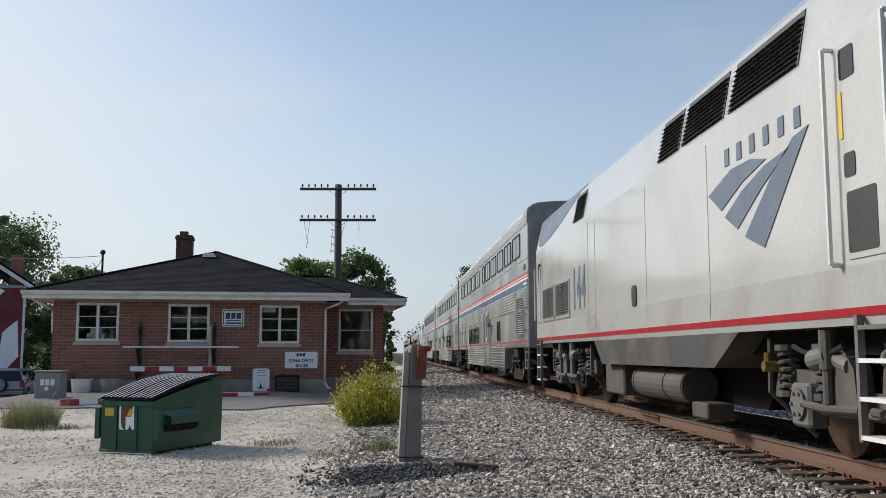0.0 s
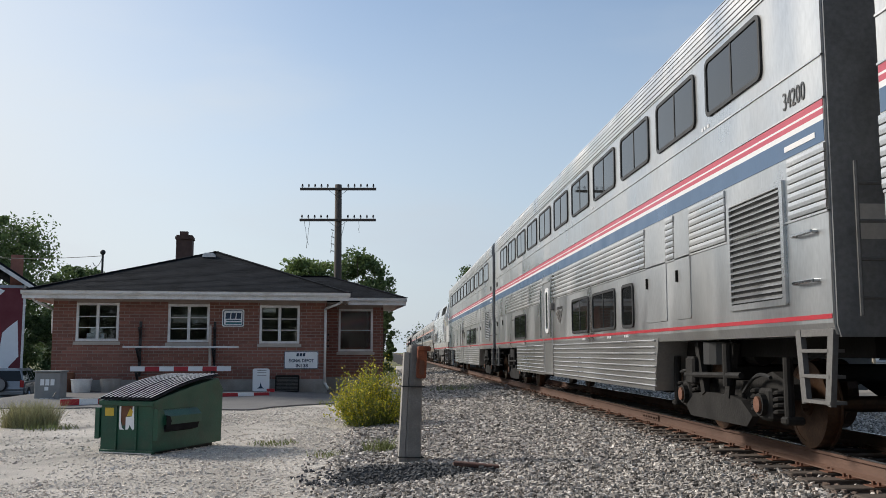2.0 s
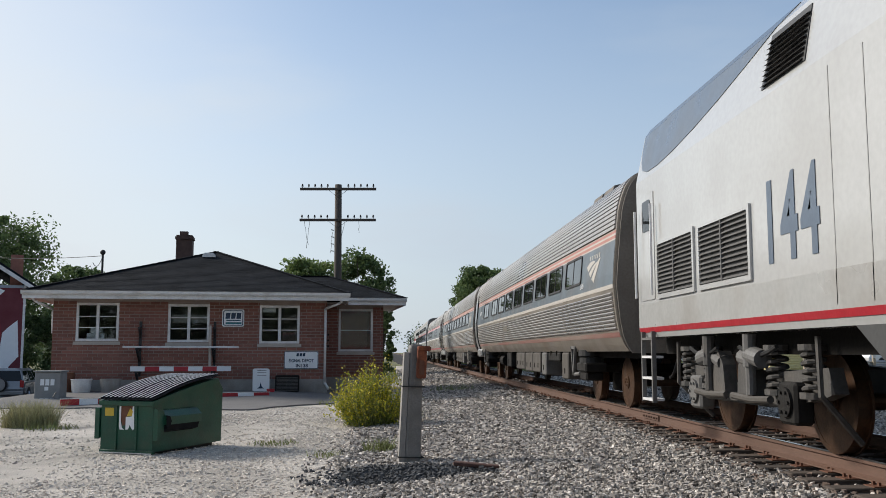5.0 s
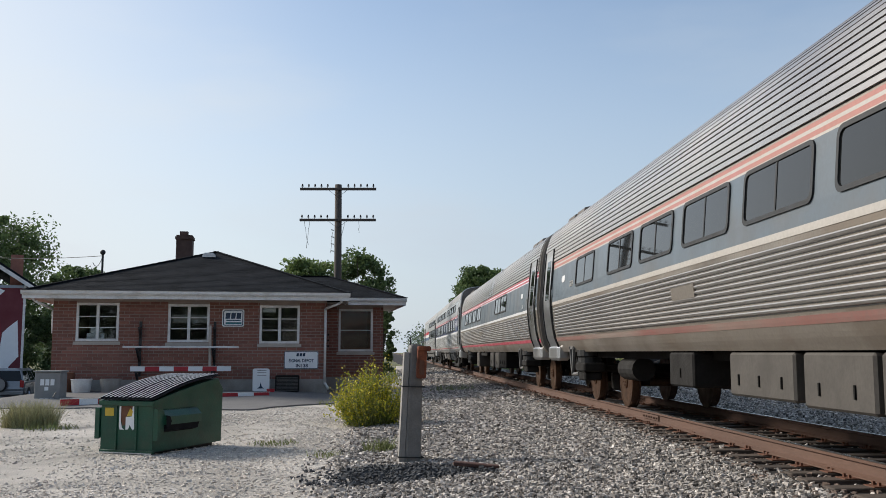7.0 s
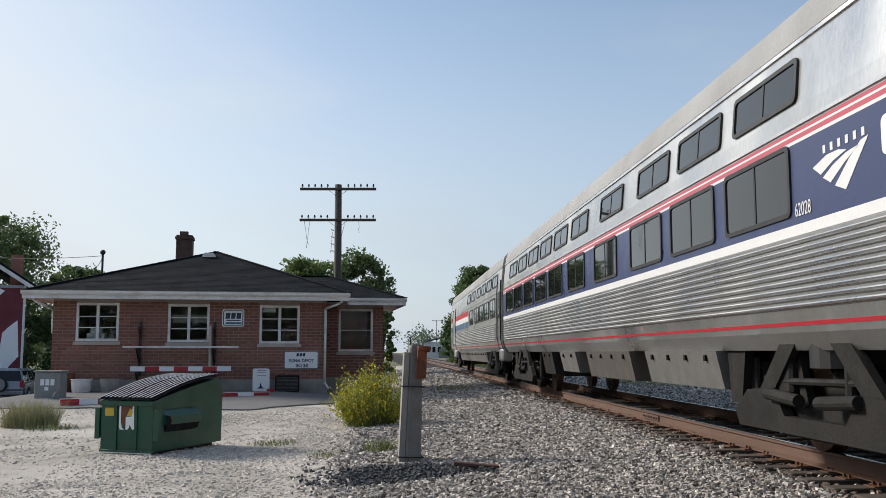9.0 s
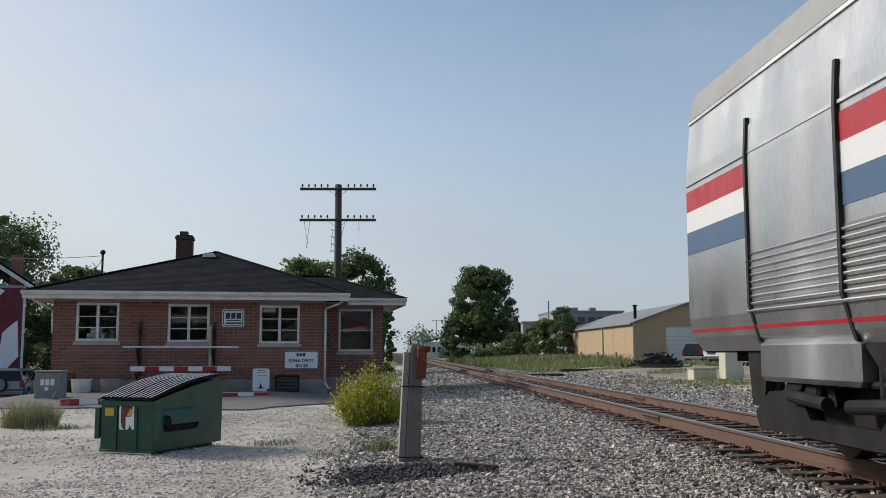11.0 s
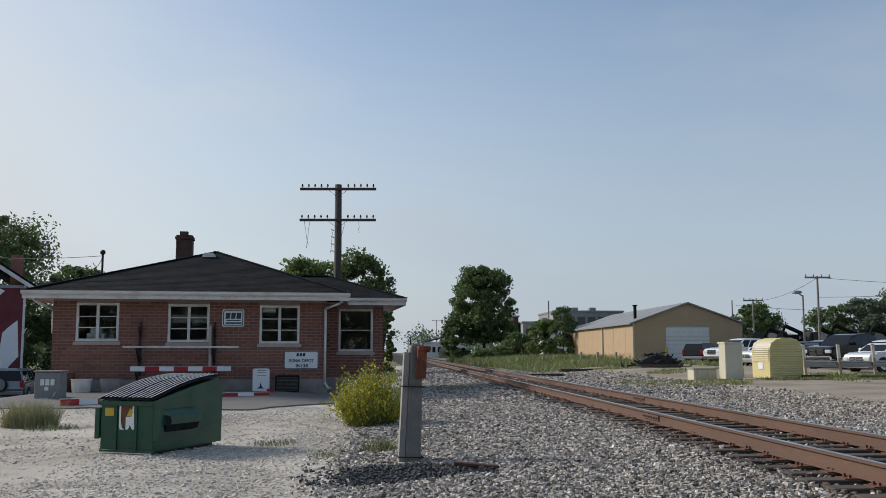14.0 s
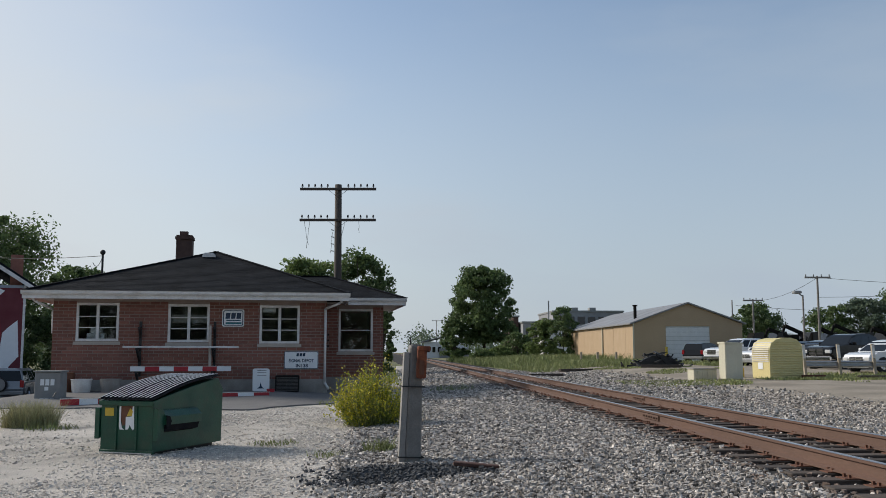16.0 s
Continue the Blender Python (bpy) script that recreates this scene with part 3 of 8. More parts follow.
def strip(bm, section, y0, y1, z0, z1, proud, steps=3):
    """A band along the near side that follows its curve."""
    zs = np.linspace(z0, z1, steps + 1)
    rows = [[bm.verts.new((side_x(section, z) - d, y, z)) for y in (y0, y1)] for d in (proud,) for z in zs]
    back = [[bm.verts.new((side_x(section, z) + 0.02, y, z)) for y in (y0, y1)] for z in (z0, z1)]
    for a, b in zip(rows[:-1], rows[1:]):
        bm.faces.new((a[0], a[1], b[1], b[0]))
    bm.faces.new((back[0][0], back[0][1], rows[0][1], rows[0][0]))
    bm.faces.new((rows[-1][0], rows[-1][1], back[1][1], back[1][0]))
    bm.faces.new((back[0][0], rows[0][0], *[r[0] for r in rows[1:]], back[1][0]))
    bm.faces.new((back[0][1], *[back[1][1]], *[r[1] for r in rows[::-1]]))
    return bm


def frame_on(bm, section, outer, inner, proud):
    n = len(outer)
    rows = [[bm.verts.new((side_x(section, z) - d, y, z)) for y, z in o] for o, d in ((outer, 0.0), (outer, proud), (inner, proud), (inner, -0.005))]
    for a, b in zip(rows[:-1], rows[1:]):
        for i in range(n):
            j = (i + 1) % n
            bm.faces.new((a[i], a[j], b[j], b[i]))
    return bm


def car_window(parent, section, y0, y1, z0, z1, bars=1, r=0.10):
    fr = part("window_frame", frame_on(bmesh.new(), section, rounded(y0, y1, z0, z1, r), rounded(y0 + 0.045, y1 - 0.045, z0 + 0.045, z1 - 0.045, r * 0.75), 0.024), M["rubber"], parent, "black rubber window surround")
    part("pane", panel(bmesh.new(), rounded(y0 + 0.03, y1 - 0.03, z0 + 0.03, z1 - 0.03, r * 0.8), section, 0.011), M["tinted"], fr, "dark tinted glass")
    for k in range(bars):
        y = y0 + (y1 - y0) * (k + 1) / (bars + 1)
        part("mullion", panel(bmesh.new(), [(y - 0.016, z0 + 0.03), (y + 0.016, z0 + 0.03), (y + 0.016, z1 - 0.03), (y - 0.016, z1 - 0.03)], section, 0.017), M["rubber"], fr)


def ribs(bm, section, y0, y1, zs, deep=0.02, half=0.022, flat=0.45):
    """Fluting along the near side: one continuous profile with a ridge at each height."""
    pts = []
    for z in zs:
        pts += [(side_x(section, z - half) - 0.003, z - half), (side_x(section, z) - deep, z - half * flat), (side_x(section, z) - deep, z + half * flat), (side_x(section, z + half) - 0.003, z + half)]
    pts += [(side_x(section, zs[-1]) + 0.02, zs[-1] + half), (side_x(section, zs[0]) + 0.02, zs[0] - half)]
    return prism(bm, pts, "y", y0, y1)


def full_section(section, floor):
    """The near side going up, closed by its mirror image and a floor."""
    up = [(x, z) for x, z in section]
    return up + [(-x, z) for x, z in section[::-1] if x != 0]


def wheelset(parent, y, r):
    bm = bmesh.new()
    for s in (-1, 1):
        x = s * 0.72
        # tread, flange, dished web and hub
        for a, b, ra, rb in ((x - 0.02 * s, x + 0.105 * s, r, r), (x - 0.045 * s, x - 0.02 * s, r + 0.025, r + 0.025)):
            rod(bm, (a, 0, 0), (b, 0, 0), ra, 36, rb)
        prof = [(r, 0.105), (r - 0.06, 0.108), (r - 0.07, 0.07), (0.20, 0.045), (0.13, 0.075), (0.12, 0.125), (0.09, 0.13)]
        prev = None
        for rad, d in prof:
            cur = [bm.verts.new((x + s * (d + 0.002), rad * math.cos(q * math.tau / 36), rad * math.sin(q * math.tau / 36))) for q in range(36)]
            if prev:
                for i in range(36):
                    bm.faces.new((prev[i], prev[(i + 1) % 36], cur[(i + 1) % 36], cur[i]))
            prev = cur
        bm.faces.new(prev)
        for k in range(6):
            q = k * math.tau / 6
            rod(bm, (x + s * 0.12, 0.065 * math.cos(q), 0.065 * math.sin(q)), (x + s * 0.145, 0.065 * math.cos(q), 0.065 * math.sin(q)), 0.014, 6)
    rod(bm, (-0.75, 0, 0), (0.75, 0, 0), 0.085, 12)
    ob = part("wheelset", bm, M["wheel"], parent, "rusty steel wheels on an axle", at=pose(0, y, r))
    return ob


def spring(bm, x, y, z0, z1, r, turns=5):
    n = turns * 10
    pts = [Vector((x + r * math.cos(i * math.tau / 10), y + r * math.sin(i * math.tau / 10), z0 + (z1 - z0) * i / n)) for i in range(n + 1)]
    return tube(bm, pts, 0.024, 6)


def bogie(parent, yc, style, r, wheels, base=1.295):
    for s in (-1, 1):
        wheels.append(wheelset(parent, yc + s * base, r))
    if style == "loco":
        fr = bmesh.new()
        for s in (-1, 1):
            x = s * 1.12
            outline = [(yc - 2.2, 0.62), (yc - 1.9, 0.55), (yc - 0.75, 0.42), (yc + 0.75, 0.42), (yc + 1.9, 0.55), (yc + 2.2, 0.62), (yc + 2.1, 0.86), (yc + 1.0, 0.80), (yc + 0.6, 0.66), (yc - 0.6, 0.66), (yc - 1.0, 0.80), (yc - 2.1, 0.86)]
            prism(fr, outline, "x", x - 0.07, x + 0.07)
        box(fr, -1.1, 1.1, yc - 0.25, yc + 0.25, 0.5, 0.8)
        part("bogie_frame", fr, M["dusty_bogie"], parent)
        for k in (-1, 1):
            bm = prism(bmesh.new(), [(yc + k * 0.18, 0.46), (yc + k * 0.62, 0.46), (yc + k * 0.56, 0.86), (yc + k * 0.40, 1.02), (yc + k * 0.24, 0.86)], "x", -1.34, -1.18)
            part("frame_bracket", bm, M["dusty_bogie"], parent)
            part("brake_actuator", rod(bmesh.new(), (-1.34, yc + k * 0.95, 0.93), (-1.34, yc + k * 0.62, 0.98), 0.10, 14), M["bogie_pale"], parent)
            part("traction_rod", tube(bmesh.new(), [(-1.36, yc + k * 0.1, 0.52), (-1.37, yc + k * 0.7, 0.50), (-1.36, yc + k * 1.15, 0.52)], 0.04, 8), M["equip"], parent)
            pts = [(-1.36, yc + k * (0.35 + 0.2 * i), 1.06 - 0.09 * math.sin(i * math.pi / 5)) for i in range(6)]
            part("brake_hose", tube(bmesh.new(), pts, 0.025), M["rubber"], parent)
            part("sand_pipe", tube(bmesh.new(), [(-1.28, yc + k * 2.1, 1.15), (-1.28, yc + k * 2.12, 0.6), (-0.85, yc + k * 2.0, 0.15)], 0.03), M["dusty_bogie"], parent)
        for w in (-1, 1):
            y = yc + w * base
            bm = B(-1.30, -1.10, y - 0.20, y + 0.20, r - 0.22, r + 0.2, 0.03)
            rod(bm, (-1.33, y, r), (-1.28, y, r), 0.15, 14)
            for k in range(6):
                q = k * math.tau / 6
                rod(bm, (-1.35, y + 0.11 * math.cos(q), r + 0.11 * math.sin(q)), (-1.30, y + 0.11 * math.cos(q), r + 0.11 * math.sin(q)), 0.018, 6)
            part("axle_box", bm, M["bogie_pale"] if w > 0 else M["bogie"], parent)
            for d in (-0.42, 0.42):
                cs = part("coil_spring", spring(bmesh.new(), -1.2, y + d, 0.62, 1.02, 0.10), M["dusty_bogie"], parent)
                for z in (0.56, 1.02):
                    part("spring_seat", rod(bmesh.new(), (-1.2, y + d, z), (-1.2, y + d, z + 0.06), 0.14, 12), M["dusty_bogie"], cs)
            bm = rod(bmesh.new(), (-1.36, y - w * 0.75, 0.55), (-1.36, y - w * 0.75, 0.85), 0.055, 10)
            rod(bm, (-1.36, y - w * 0.75, 0.85), (-1.36, y - w * 0.75, 1.2), 0.075, 10)
            part("damper", bm, M["bogie_pale"] if w < 0 else M["dusty_bogie"], parent)
        bm = rod(bmesh.new(), (-1.3, yc - 0.9, 0.5), (-1.3, yc + 0.9, 0.46), 0.03, 8)
        rod(bm, (-1.28, yc + 0.35, 0.88), (-1.28, yc + 0.75, 0.98), 0.09, 12)
        rod(bm, (-1.28, yc - 0.65, 0.9), (-1.28, yc - 0.25, 0.95), 0.09, 12)
        part("brake_rigging", bm, M["bogie_pale"], parent)
    elif style == "bilevel":
        fr = bmesh.new()
        for s in (-1, 1):
            x = s * 1.12
            outline = [(yc - 1.75, 0.52), (yc - 1.3, 0.62), (yc - 0.7, 0.42), (yc + 0.7, 0.42), (yc + 1.3, 0.62), (yc + 1.75, 0.52), (yc + 1.75, 0.68), (yc + 1.3, 0.80), (yc + 0.7, 0.68), (yc - 0.7, 0.68), (yc - 1.3, 0.80), (yc - 1.75, 0.68)]
            prism(fr, outline, "x", x - 0.08, x + 0.08)
        box(fr, -1.2, 1.2, yc - 0.22, yc + 0.22, 0.66, 0.86, 0.03)
        part("bogie_frame", fr, M["bogie"], parent)
        for w in (-1, 1):
            y = yc + w * base
            bm = B(-1.30, -1.05, y - 0.16, y + 0.16, r - 0.17, r + 0.17, 0.03)
            rod(bm, (-1.36, y, r), (-1.28, y, r), 0.12, 12)
            part("axle_box", bm, M["bogie"], parent)
            part("axle_cap", rod(bmesh.new(), (-1.385, y, r), (-1.355, y, r), 0.085, 12), M["plate"], parent)
            for d in (-0.30, 0.30):
                part("coil_spring", spring(bmesh.new(), -1.22, y + d, 0.36, 0.62, 0.08, 4), M["bogie"], parent)
            bm = rod(bmesh.new(), (-1.25, y + w * 0.52, 0.30), (-1.25, y + w * 0.52, 0.95), 0.05, 10)
            box(bm, -1.32, -1.12, y + w * 0.44, y + w * 0.60, 0.28, 0.36, 0.02)
            part("brake_cylinder", bm, M["bogie"], parent)
            part("brake_shoe", B(-0.85, -0.66, y - w * 0.56, y - w * 0.47, 0.28, 0.72, 0.02), M["under"], parent)
            pts = [Vector((-1.30, y + w * (0.2 - 0.75 * k / 6), 0.74 + 0.10 * math.sin(k * math.pi / 6) - 0.03 * k)) for k in range(7)]
            part("brake_hose", tube(bmesh.new(), pts, 0.022), M["rubber"], parent)
        bm = rod(bmesh.new(), (-1.22, yc, 0.86), (-1.22, yc, 1.12), 0.26, 16)
        part("air_spring", bm, M["rubber"], parent)
        plate = [(yc - 0.95, 0.20), (yc + 0.95, 0.20), (yc + 1.12, 0.32), (yc + 0.80, 0.48), (yc + 0.45, 0.52), (yc - 0.45, 0.52), (yc - 0.80, 0.48), (yc - 1.12, 0.32)]
        part("side_plate", prism(bmesh.new(), plate, "x", -1.36, -1.28), M["bogie"], parent)
        for k in (-1, 1):
            part("hanger", bar(bmesh.new(), (-1.34, yc + k * 0.62, 1.12), (-1.34, yc + k * 0.40, 0.50), 0.07, 0.13), M["bogie"], parent)
        part("air_tank", rod(bmesh.new(), (-0.95, yc - 0.5, 0.98), (-0.95, yc + 0.5, 0.98), 0.13, 12), M["bogie"], parent)
        bm = rod(bmesh.new(), (-1.4, yc - 0.55, 0.62), (-1.4, yc - 0.55, 1.1), 0.06, 10)
        rod(bm, (-1.42, yc - 1.0, 0.75), (-1.42, yc + 0.9, 0.72), 0.035, 8)
        box(bm, -1.45, -1.2, yc + 0.55, yc + 0.85, 0.6, 0.95, 0.03)
        part("damper", bm, M["bogie"], parent)
    else:      # single-level coach: wheels stand outside the frame
        fr = bmesh.new()
        for s in (-1, 1):
            prism(fr, [(yc - 1.5, 0.40), (yc + 1.5, 0.40), (yc + 1.6, 0.55), (yc + 0.6, 0.72), (yc - 0.6, 0.72), (yc - 1.6, 0.55)], "x", s * 0.5 - 0.06, s * 0.5 + 0.06)
        box(fr, -1.3, 1.3, yc - 0.2, yc + 0.2, 0.62, 0.78, 0.03)
        part("bogie_frame", fr, M["bogie"], parent)
        bm = B(-1.44, -1.0, yc - 0.42, yc + 0.42, 0.62, 0.80, 0.03)
        box(bm, -1.40, -1.05, yc - 0.3, yc + 0.3, 0.45, 0.62, 0.03)
        part("spring_plank", bm, M["bogie"], parent)
        bm = rod(bmesh.new(), (-1.22, yc, 0.80), (-1.22, yc, 0.90), 0.24, 18)
        rod(bm, (-1.22, yc, 0.93), (-1.22, yc, 1.05), 0.26, 18)
        part("air_spring", bm, M["rubber"], parent)
        bm = bmesh.new()
        for d in (0.62, 1.0):
            bar(bm, (-1.42, yc + d, 1.12), (-1.42, yc + 0.81, 0.55), 0.05, 0.06)
        bar(bm, (-1.42, yc + 0.58, 1.1), (-1.42, yc + 1.04, 1.1), 0.05, 0.06)
        rod(bm, (-1.40, yc + 0.81, 0.55), (-1.38, yc + 0.3, 0.58), 0.04, 8)
        part("anchor_bracket", bm, M["bogie_pale"], parent)
        bm = B(-0.72, -0.50, yc - 0.35, yc + 0.35, 0.25, 0.6, 0.03)
        part("brake_unit", bm, M["under"], parent)


def coupler(parent, y, way):
    bm = B(-0.12, 0.12, y, y + way * 0.45, 0.72, 0.98, 0.03)
    box(bm, -0.45, 0.45, y + way * 0.05, y + way * 0.25, 0.9, 1.1, 0.02)
    part("coupler", bm, M["under"], parent)
    for x in (-0.7, -0.5, 0.55):
        bm = bmesh.new()
        pts = [Vector((x, y + way * (0.5 - 0.5 * k / 6), 0.95 - 0.35 * math.sin(k / 6 * math.pi / 2))) for k in range(7)]
        tube(bm, pts, 0.025)
        part("hose", bm, M["rubber"], parent)


def diaphragm(parent, y, way, z0, z1, w=0.62):
    part("gangway", ring(bmesh.new(), rounded(-w, w, z0, z1, 0.12), rounded(-w + 0.16, w - 0.16, z0 + 0.16, z1 - 0.16, 0.08), "y", y, y + way * 0.42), M["rubber"], parent, "folded black rubber gangway")


BLADES = ([(7.24, 2.82), (6.84, 2.59), (6.2, 2.8), (5.56, 2.92), (5.95, 3.0), (6.51, 3.0)],
          [(6.74, 2.5), (6.37, 2.32), (5.69, 2.65), (4.99, 2.92), (5.6, 2.86), (6.21, 2.71)],
          [(6.17, 2.21), (5.67, 2.04), (5.1, 2.57), (4.6, 3.03), (4.93, 2.99), (5.47, 2.7)])


def wing_logo(parent, section, y, z, k, material):
    """An emblem of three swept blades below a row of plain blocks; k is its size against the locomotive's."""
    for blade in BLADES:
        part("emblem_blade", panel(bmesh.new(), [(y + (a - 5.9) * k, z + (b - 2.6) * k) for a, b in blade], section, 0.010), material, parent)
    for i in range(6):
        a = y + (0.79 - 0.36 * i) * k
        part("name_block", panel(bmesh.new(), [(a, z + 0.46 * k), (a - 0.13 * k, z + 0.46 * k), (a - 0.13 * k, z + 0.65 * k), (a, z + 0.65 * k)], section, 0.010), material, parent)


SL = [(-1.52, 1.15), (-1.55, 1.25), (-1.55, 4.70), (-1.545, 4.80), (-1.51, 4.92), (-1.42, 5.01), (-1.25, 5.07), (-0.8, 5.11), (0, 5.13)]


def bilevel_car(offset, upper, lower, doors, louvre, number, label, rear_plain=False, panels=(), small=()):
    car = thing("bilevel_coach", TRACK_X, train_y(0) + offset, 0, label=label, category="train car", group="cars of the train")
    L0, L1 = 0.45, 25.46
    part("body", prism(bmesh.new(), full_section(SL, 1.15), "y", L0, L1), M["steel"], car)
    # dark backing strip: the shade between roof flutes is in its colour
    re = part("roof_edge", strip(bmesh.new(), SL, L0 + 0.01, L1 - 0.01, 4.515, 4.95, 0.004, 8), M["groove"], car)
    for z in np.linspace(4.545, 4.925, 7):
        part("roof_flute", strip(bmesh.new(), SL, L0, L1, z - 0.024, z + 0.024, 0.022, 2), M["steel_rib"], re)
    cuts = sorted([(d[0] - 0.05, d[1] + 0.05) for d in doors] + [(louvre[0] - 0.1, louvre[1] + 0.1)] + [(a - 0.03, b + 0.03) for a, b in panels])
    runs, y = [], L0
    for a, b in cuts:
        if a > y:
            runs.append((y, a))
        y = max(y, b)
    runs.append((y, L1))
    for a, b in runs:
        # dark backing so the grooves between flutes carry painted shade
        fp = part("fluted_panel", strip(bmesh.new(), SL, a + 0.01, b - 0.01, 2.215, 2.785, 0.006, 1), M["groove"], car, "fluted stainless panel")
        for z in np.linspace(2.255, 2.745, 7):
            prof = [(-1.553, z - 0.0365), (-1.567, z - 0.034), (-1.570, z), (-1.567, z + 0.034), (-1.553, z + 0.0365)]
            part("flute", prism(bmesh.new(), prof, "y", a, b), M["steel_rib"], fp)
    for z0, z1, key in ((3.105, 3.165, "stripe_red"), (3.085, 3.105, "stripe_white"), (3.035, 3.085, "stripe_red"), (2.985, 3.035, "stripe_white"), (2.80, 2.985, "stripe_blue"), (1.285, 1.325, "red")):
        part("stripe", strip(bmesh.new(), SL, L0 + 0.01, L1 - 0.01, z0, z1, 0.005, 1), M[key], car)
    bm = bmesh.new()
    for z in (3.17, 4.49, 3.55, 2.19):
        strip(bm, SL, L0, L1, z, z + 0.018, 0.012, 1)
    part("seam_moulding", bm, M["steel_rib"], car)
    # ribbed skirt between the bogies
    sk0, sk1 = 5.75, 20.0
    skirt = [(-1.50, 0.47), (-1.54, 0.50), (-1.54, 1.20)]
    for a, b in ([(sk0, doors[0][0] - 0.1), (doors[0][1] + 0.1, sk1)] if doors else [(sk0, sk1)]):
        bm = prism(bmesh.new(), [(a if a > sk0 else a + 0.1, 0.47), (b, 0.47), (b + (0.15 if b == sk1 else 0), 1.22), (a - (0.15 if a == sk0 else 0), 1.22)], "x", -1.535, 1.535)
        sk = part("skirt", bm, M["skirt"], car, "ribbed stainless lower side")
        for z in np.linspace(0.54, 1.17, 8):
            prof = [(-1.534, z - 0.016), (-1.556, z - 0.010), (-1.562, z), (-1.556, z + 0.006), (-1.534, z + 0.011)]
            part("skirt_rib", prism(bmesh.new(), prof, "y", a, b), M["steel_rib"], sk)
    part("underframe", B(-1.12, 1.12, 0.6, 25.3, 0.95, 1.17), M["under"], car)
    part("roof_cap", prism(bmesh.new(), [(x * 0.9, z + 0.012) for x, z in full_section(SL[5:], 0)], "y", L0 + 0.2, L1 - 0.2), M["steel_rib"], car)
    for y0 in upper:
        w = 0.72 if y0 in small else 1.63
        car_window(car, SL, y0, y0 + w, 3.72, 4.40, 0 if w < 1 else 1)
    for a, b in lower:
        car_window(car, SL, a, b, 1.38, 2.06, 0 if b - a < 1.1 else 1)
    for a, b in doors:
        door = part("door", panel(bmesh.new(), rounded(a, b, 0.52, 2.66, 0.05), SL, 0.012, 0.3), M["steel"], car, "stainless side door")
        part("door_jamb", frame_on(bmesh.new(), SL, rounded(a - 0.05, b + 0.05, 0.50, 2.72, 0.05), rounded(a + 0.02, b - 0.02, 0.54, 2.64, 0.05), 0.03), M["steel_rib"], door)
        ym = (a + b) / 2
        part("door_window", frame_on(bmesh.new(), SL, rounded(ym - 0.24, ym + 0.24, 1.45, 2.50, 0.15), rounded(ym - 0.15, ym + 0.15, 1.54, 2.41, 0.1), 0.03), M["stripe_white"], door)
        part("door_pane", panel(bmesh.new(), rounded(ym - 0.16, ym + 0.16, 1.53, 2.42, 0.1), SL, 0.018), M["tinted"], door)
        bm = rod(bmesh.new(), (-1.60, b + 0.12, 1.35), (-1.60, b + 0.12, 2.5), 0.018, 6)
        rod(bm, (-1.60, a - 0.12, 1.35), (-1.60, a - 0.12, 2.5), 0.018, 6)
        part("grab_rail", bm, M["chrome"], door)
        part("marker_lamp", B(-1.64, -1.54, a - 0.30, a - 0.16, 1.95, 2.12, 0.02), M["bogie_pale"], car)
    a, b = louvre
    fr = part("louvre_frame", frame_on(bmesh.new(), SL, rounded(a, b, 1.44, 2.62, 0.02), rounded(a + 0.07, b - 0.07, 1.50, 2.56, 0.02), 0.03), M["steel"], car)
    part("louvre_back", panel(bmesh.new(), rounded(a + 0.06, b - 0.06, 1.49, 2.57, 0.02), SL, 0.003), M["grille"], fr)
    proto = None
    for i in range(17):
        z = 1.53 + i * 0.0625
        if proto is None:
            bm = prism(bmesh.new(), [(-0.004, 0.0), (-0.035, -0.018), (-0.035, -0.008), (-0.004, 0.018)], "y", a + 0.07, b - 0.07)
            proto = part("slat", bm, M["steel"], fr, at=pose(-1.55, 0, z))
        else:
            o = new("slat", proto.data)
            o.parent, o.matrix_basis = fr, pose(-1.55, 0, z)
    for a, b in panels:
        pn = part("access_panel", panel(bmesh.new(), rounded(a, b, 1.42, 2.66, 0.03), SL, 0.012), M["steel"], car, "flat access panel")
        part("latch", B(-1.585, -1.56, b - 0.12, b - 0.08, 1.9, 2.05), M["under"], pn)
    for y in (0.88, 25.0):
        bm = bmesh.new()
        for z in (1.62, 2.05):
            rod(bm, (-1.60, y - 0.2, z), (-1.60, y + 0.2, z), 0.018, 6)
            for d in (-0.2, 0.2):
                rod(bm, (-1.60, y + d, z), (-1.54, y + d, z), 0.018, 6)
        part("grab_iron", bm, M["chrome"], car)
        ld = part("step_ladder", B(-1.54, -1.3, y - 0.36, y + 0.32, 1.14, 1.2), M["bogie_pale"], car)
        for s in (-0.36, 0.28):
            part("stile", bar(bmesh.new(), (-1.52, y + s, 1.2), (-1.52, y + s * 0.7, 0.55), 0.05, 0.10), M["bogie_pale"], ld)
        for z in (0.56, 0.78, 1.0):
            part("tread", B(-1.55, -1.4, y - 0.30, y + 0.24, z, z + 0.03), M["bogie_pale"], ld)
    for y, way in ((L0, -1), (L1, 1)):
        diaphragm(car, y, way, 3.3, 4.75, 0.55)
        coupler(car, y, way)
        part("end_sheet", prism(bmesh.new(), [(x * 0.985, z - 0.02) for x, z in full_section(SL, 0)], "y", y + way * 0.002, y + way * 0.03), M["end_steel"], car)
        part("warning_plate", B(-1.30, -1.05, y + way * 0.03, y + way * 0.036, 1.95, 2.25), M["dirty_white"], car)
        bm = bmesh.new()
        for d in (-1.36, -1.08):
            rod(bm, (d, y + way * 0.12, 1.3), (d, y + way * 0.12, 2.6), 0.018, 6)
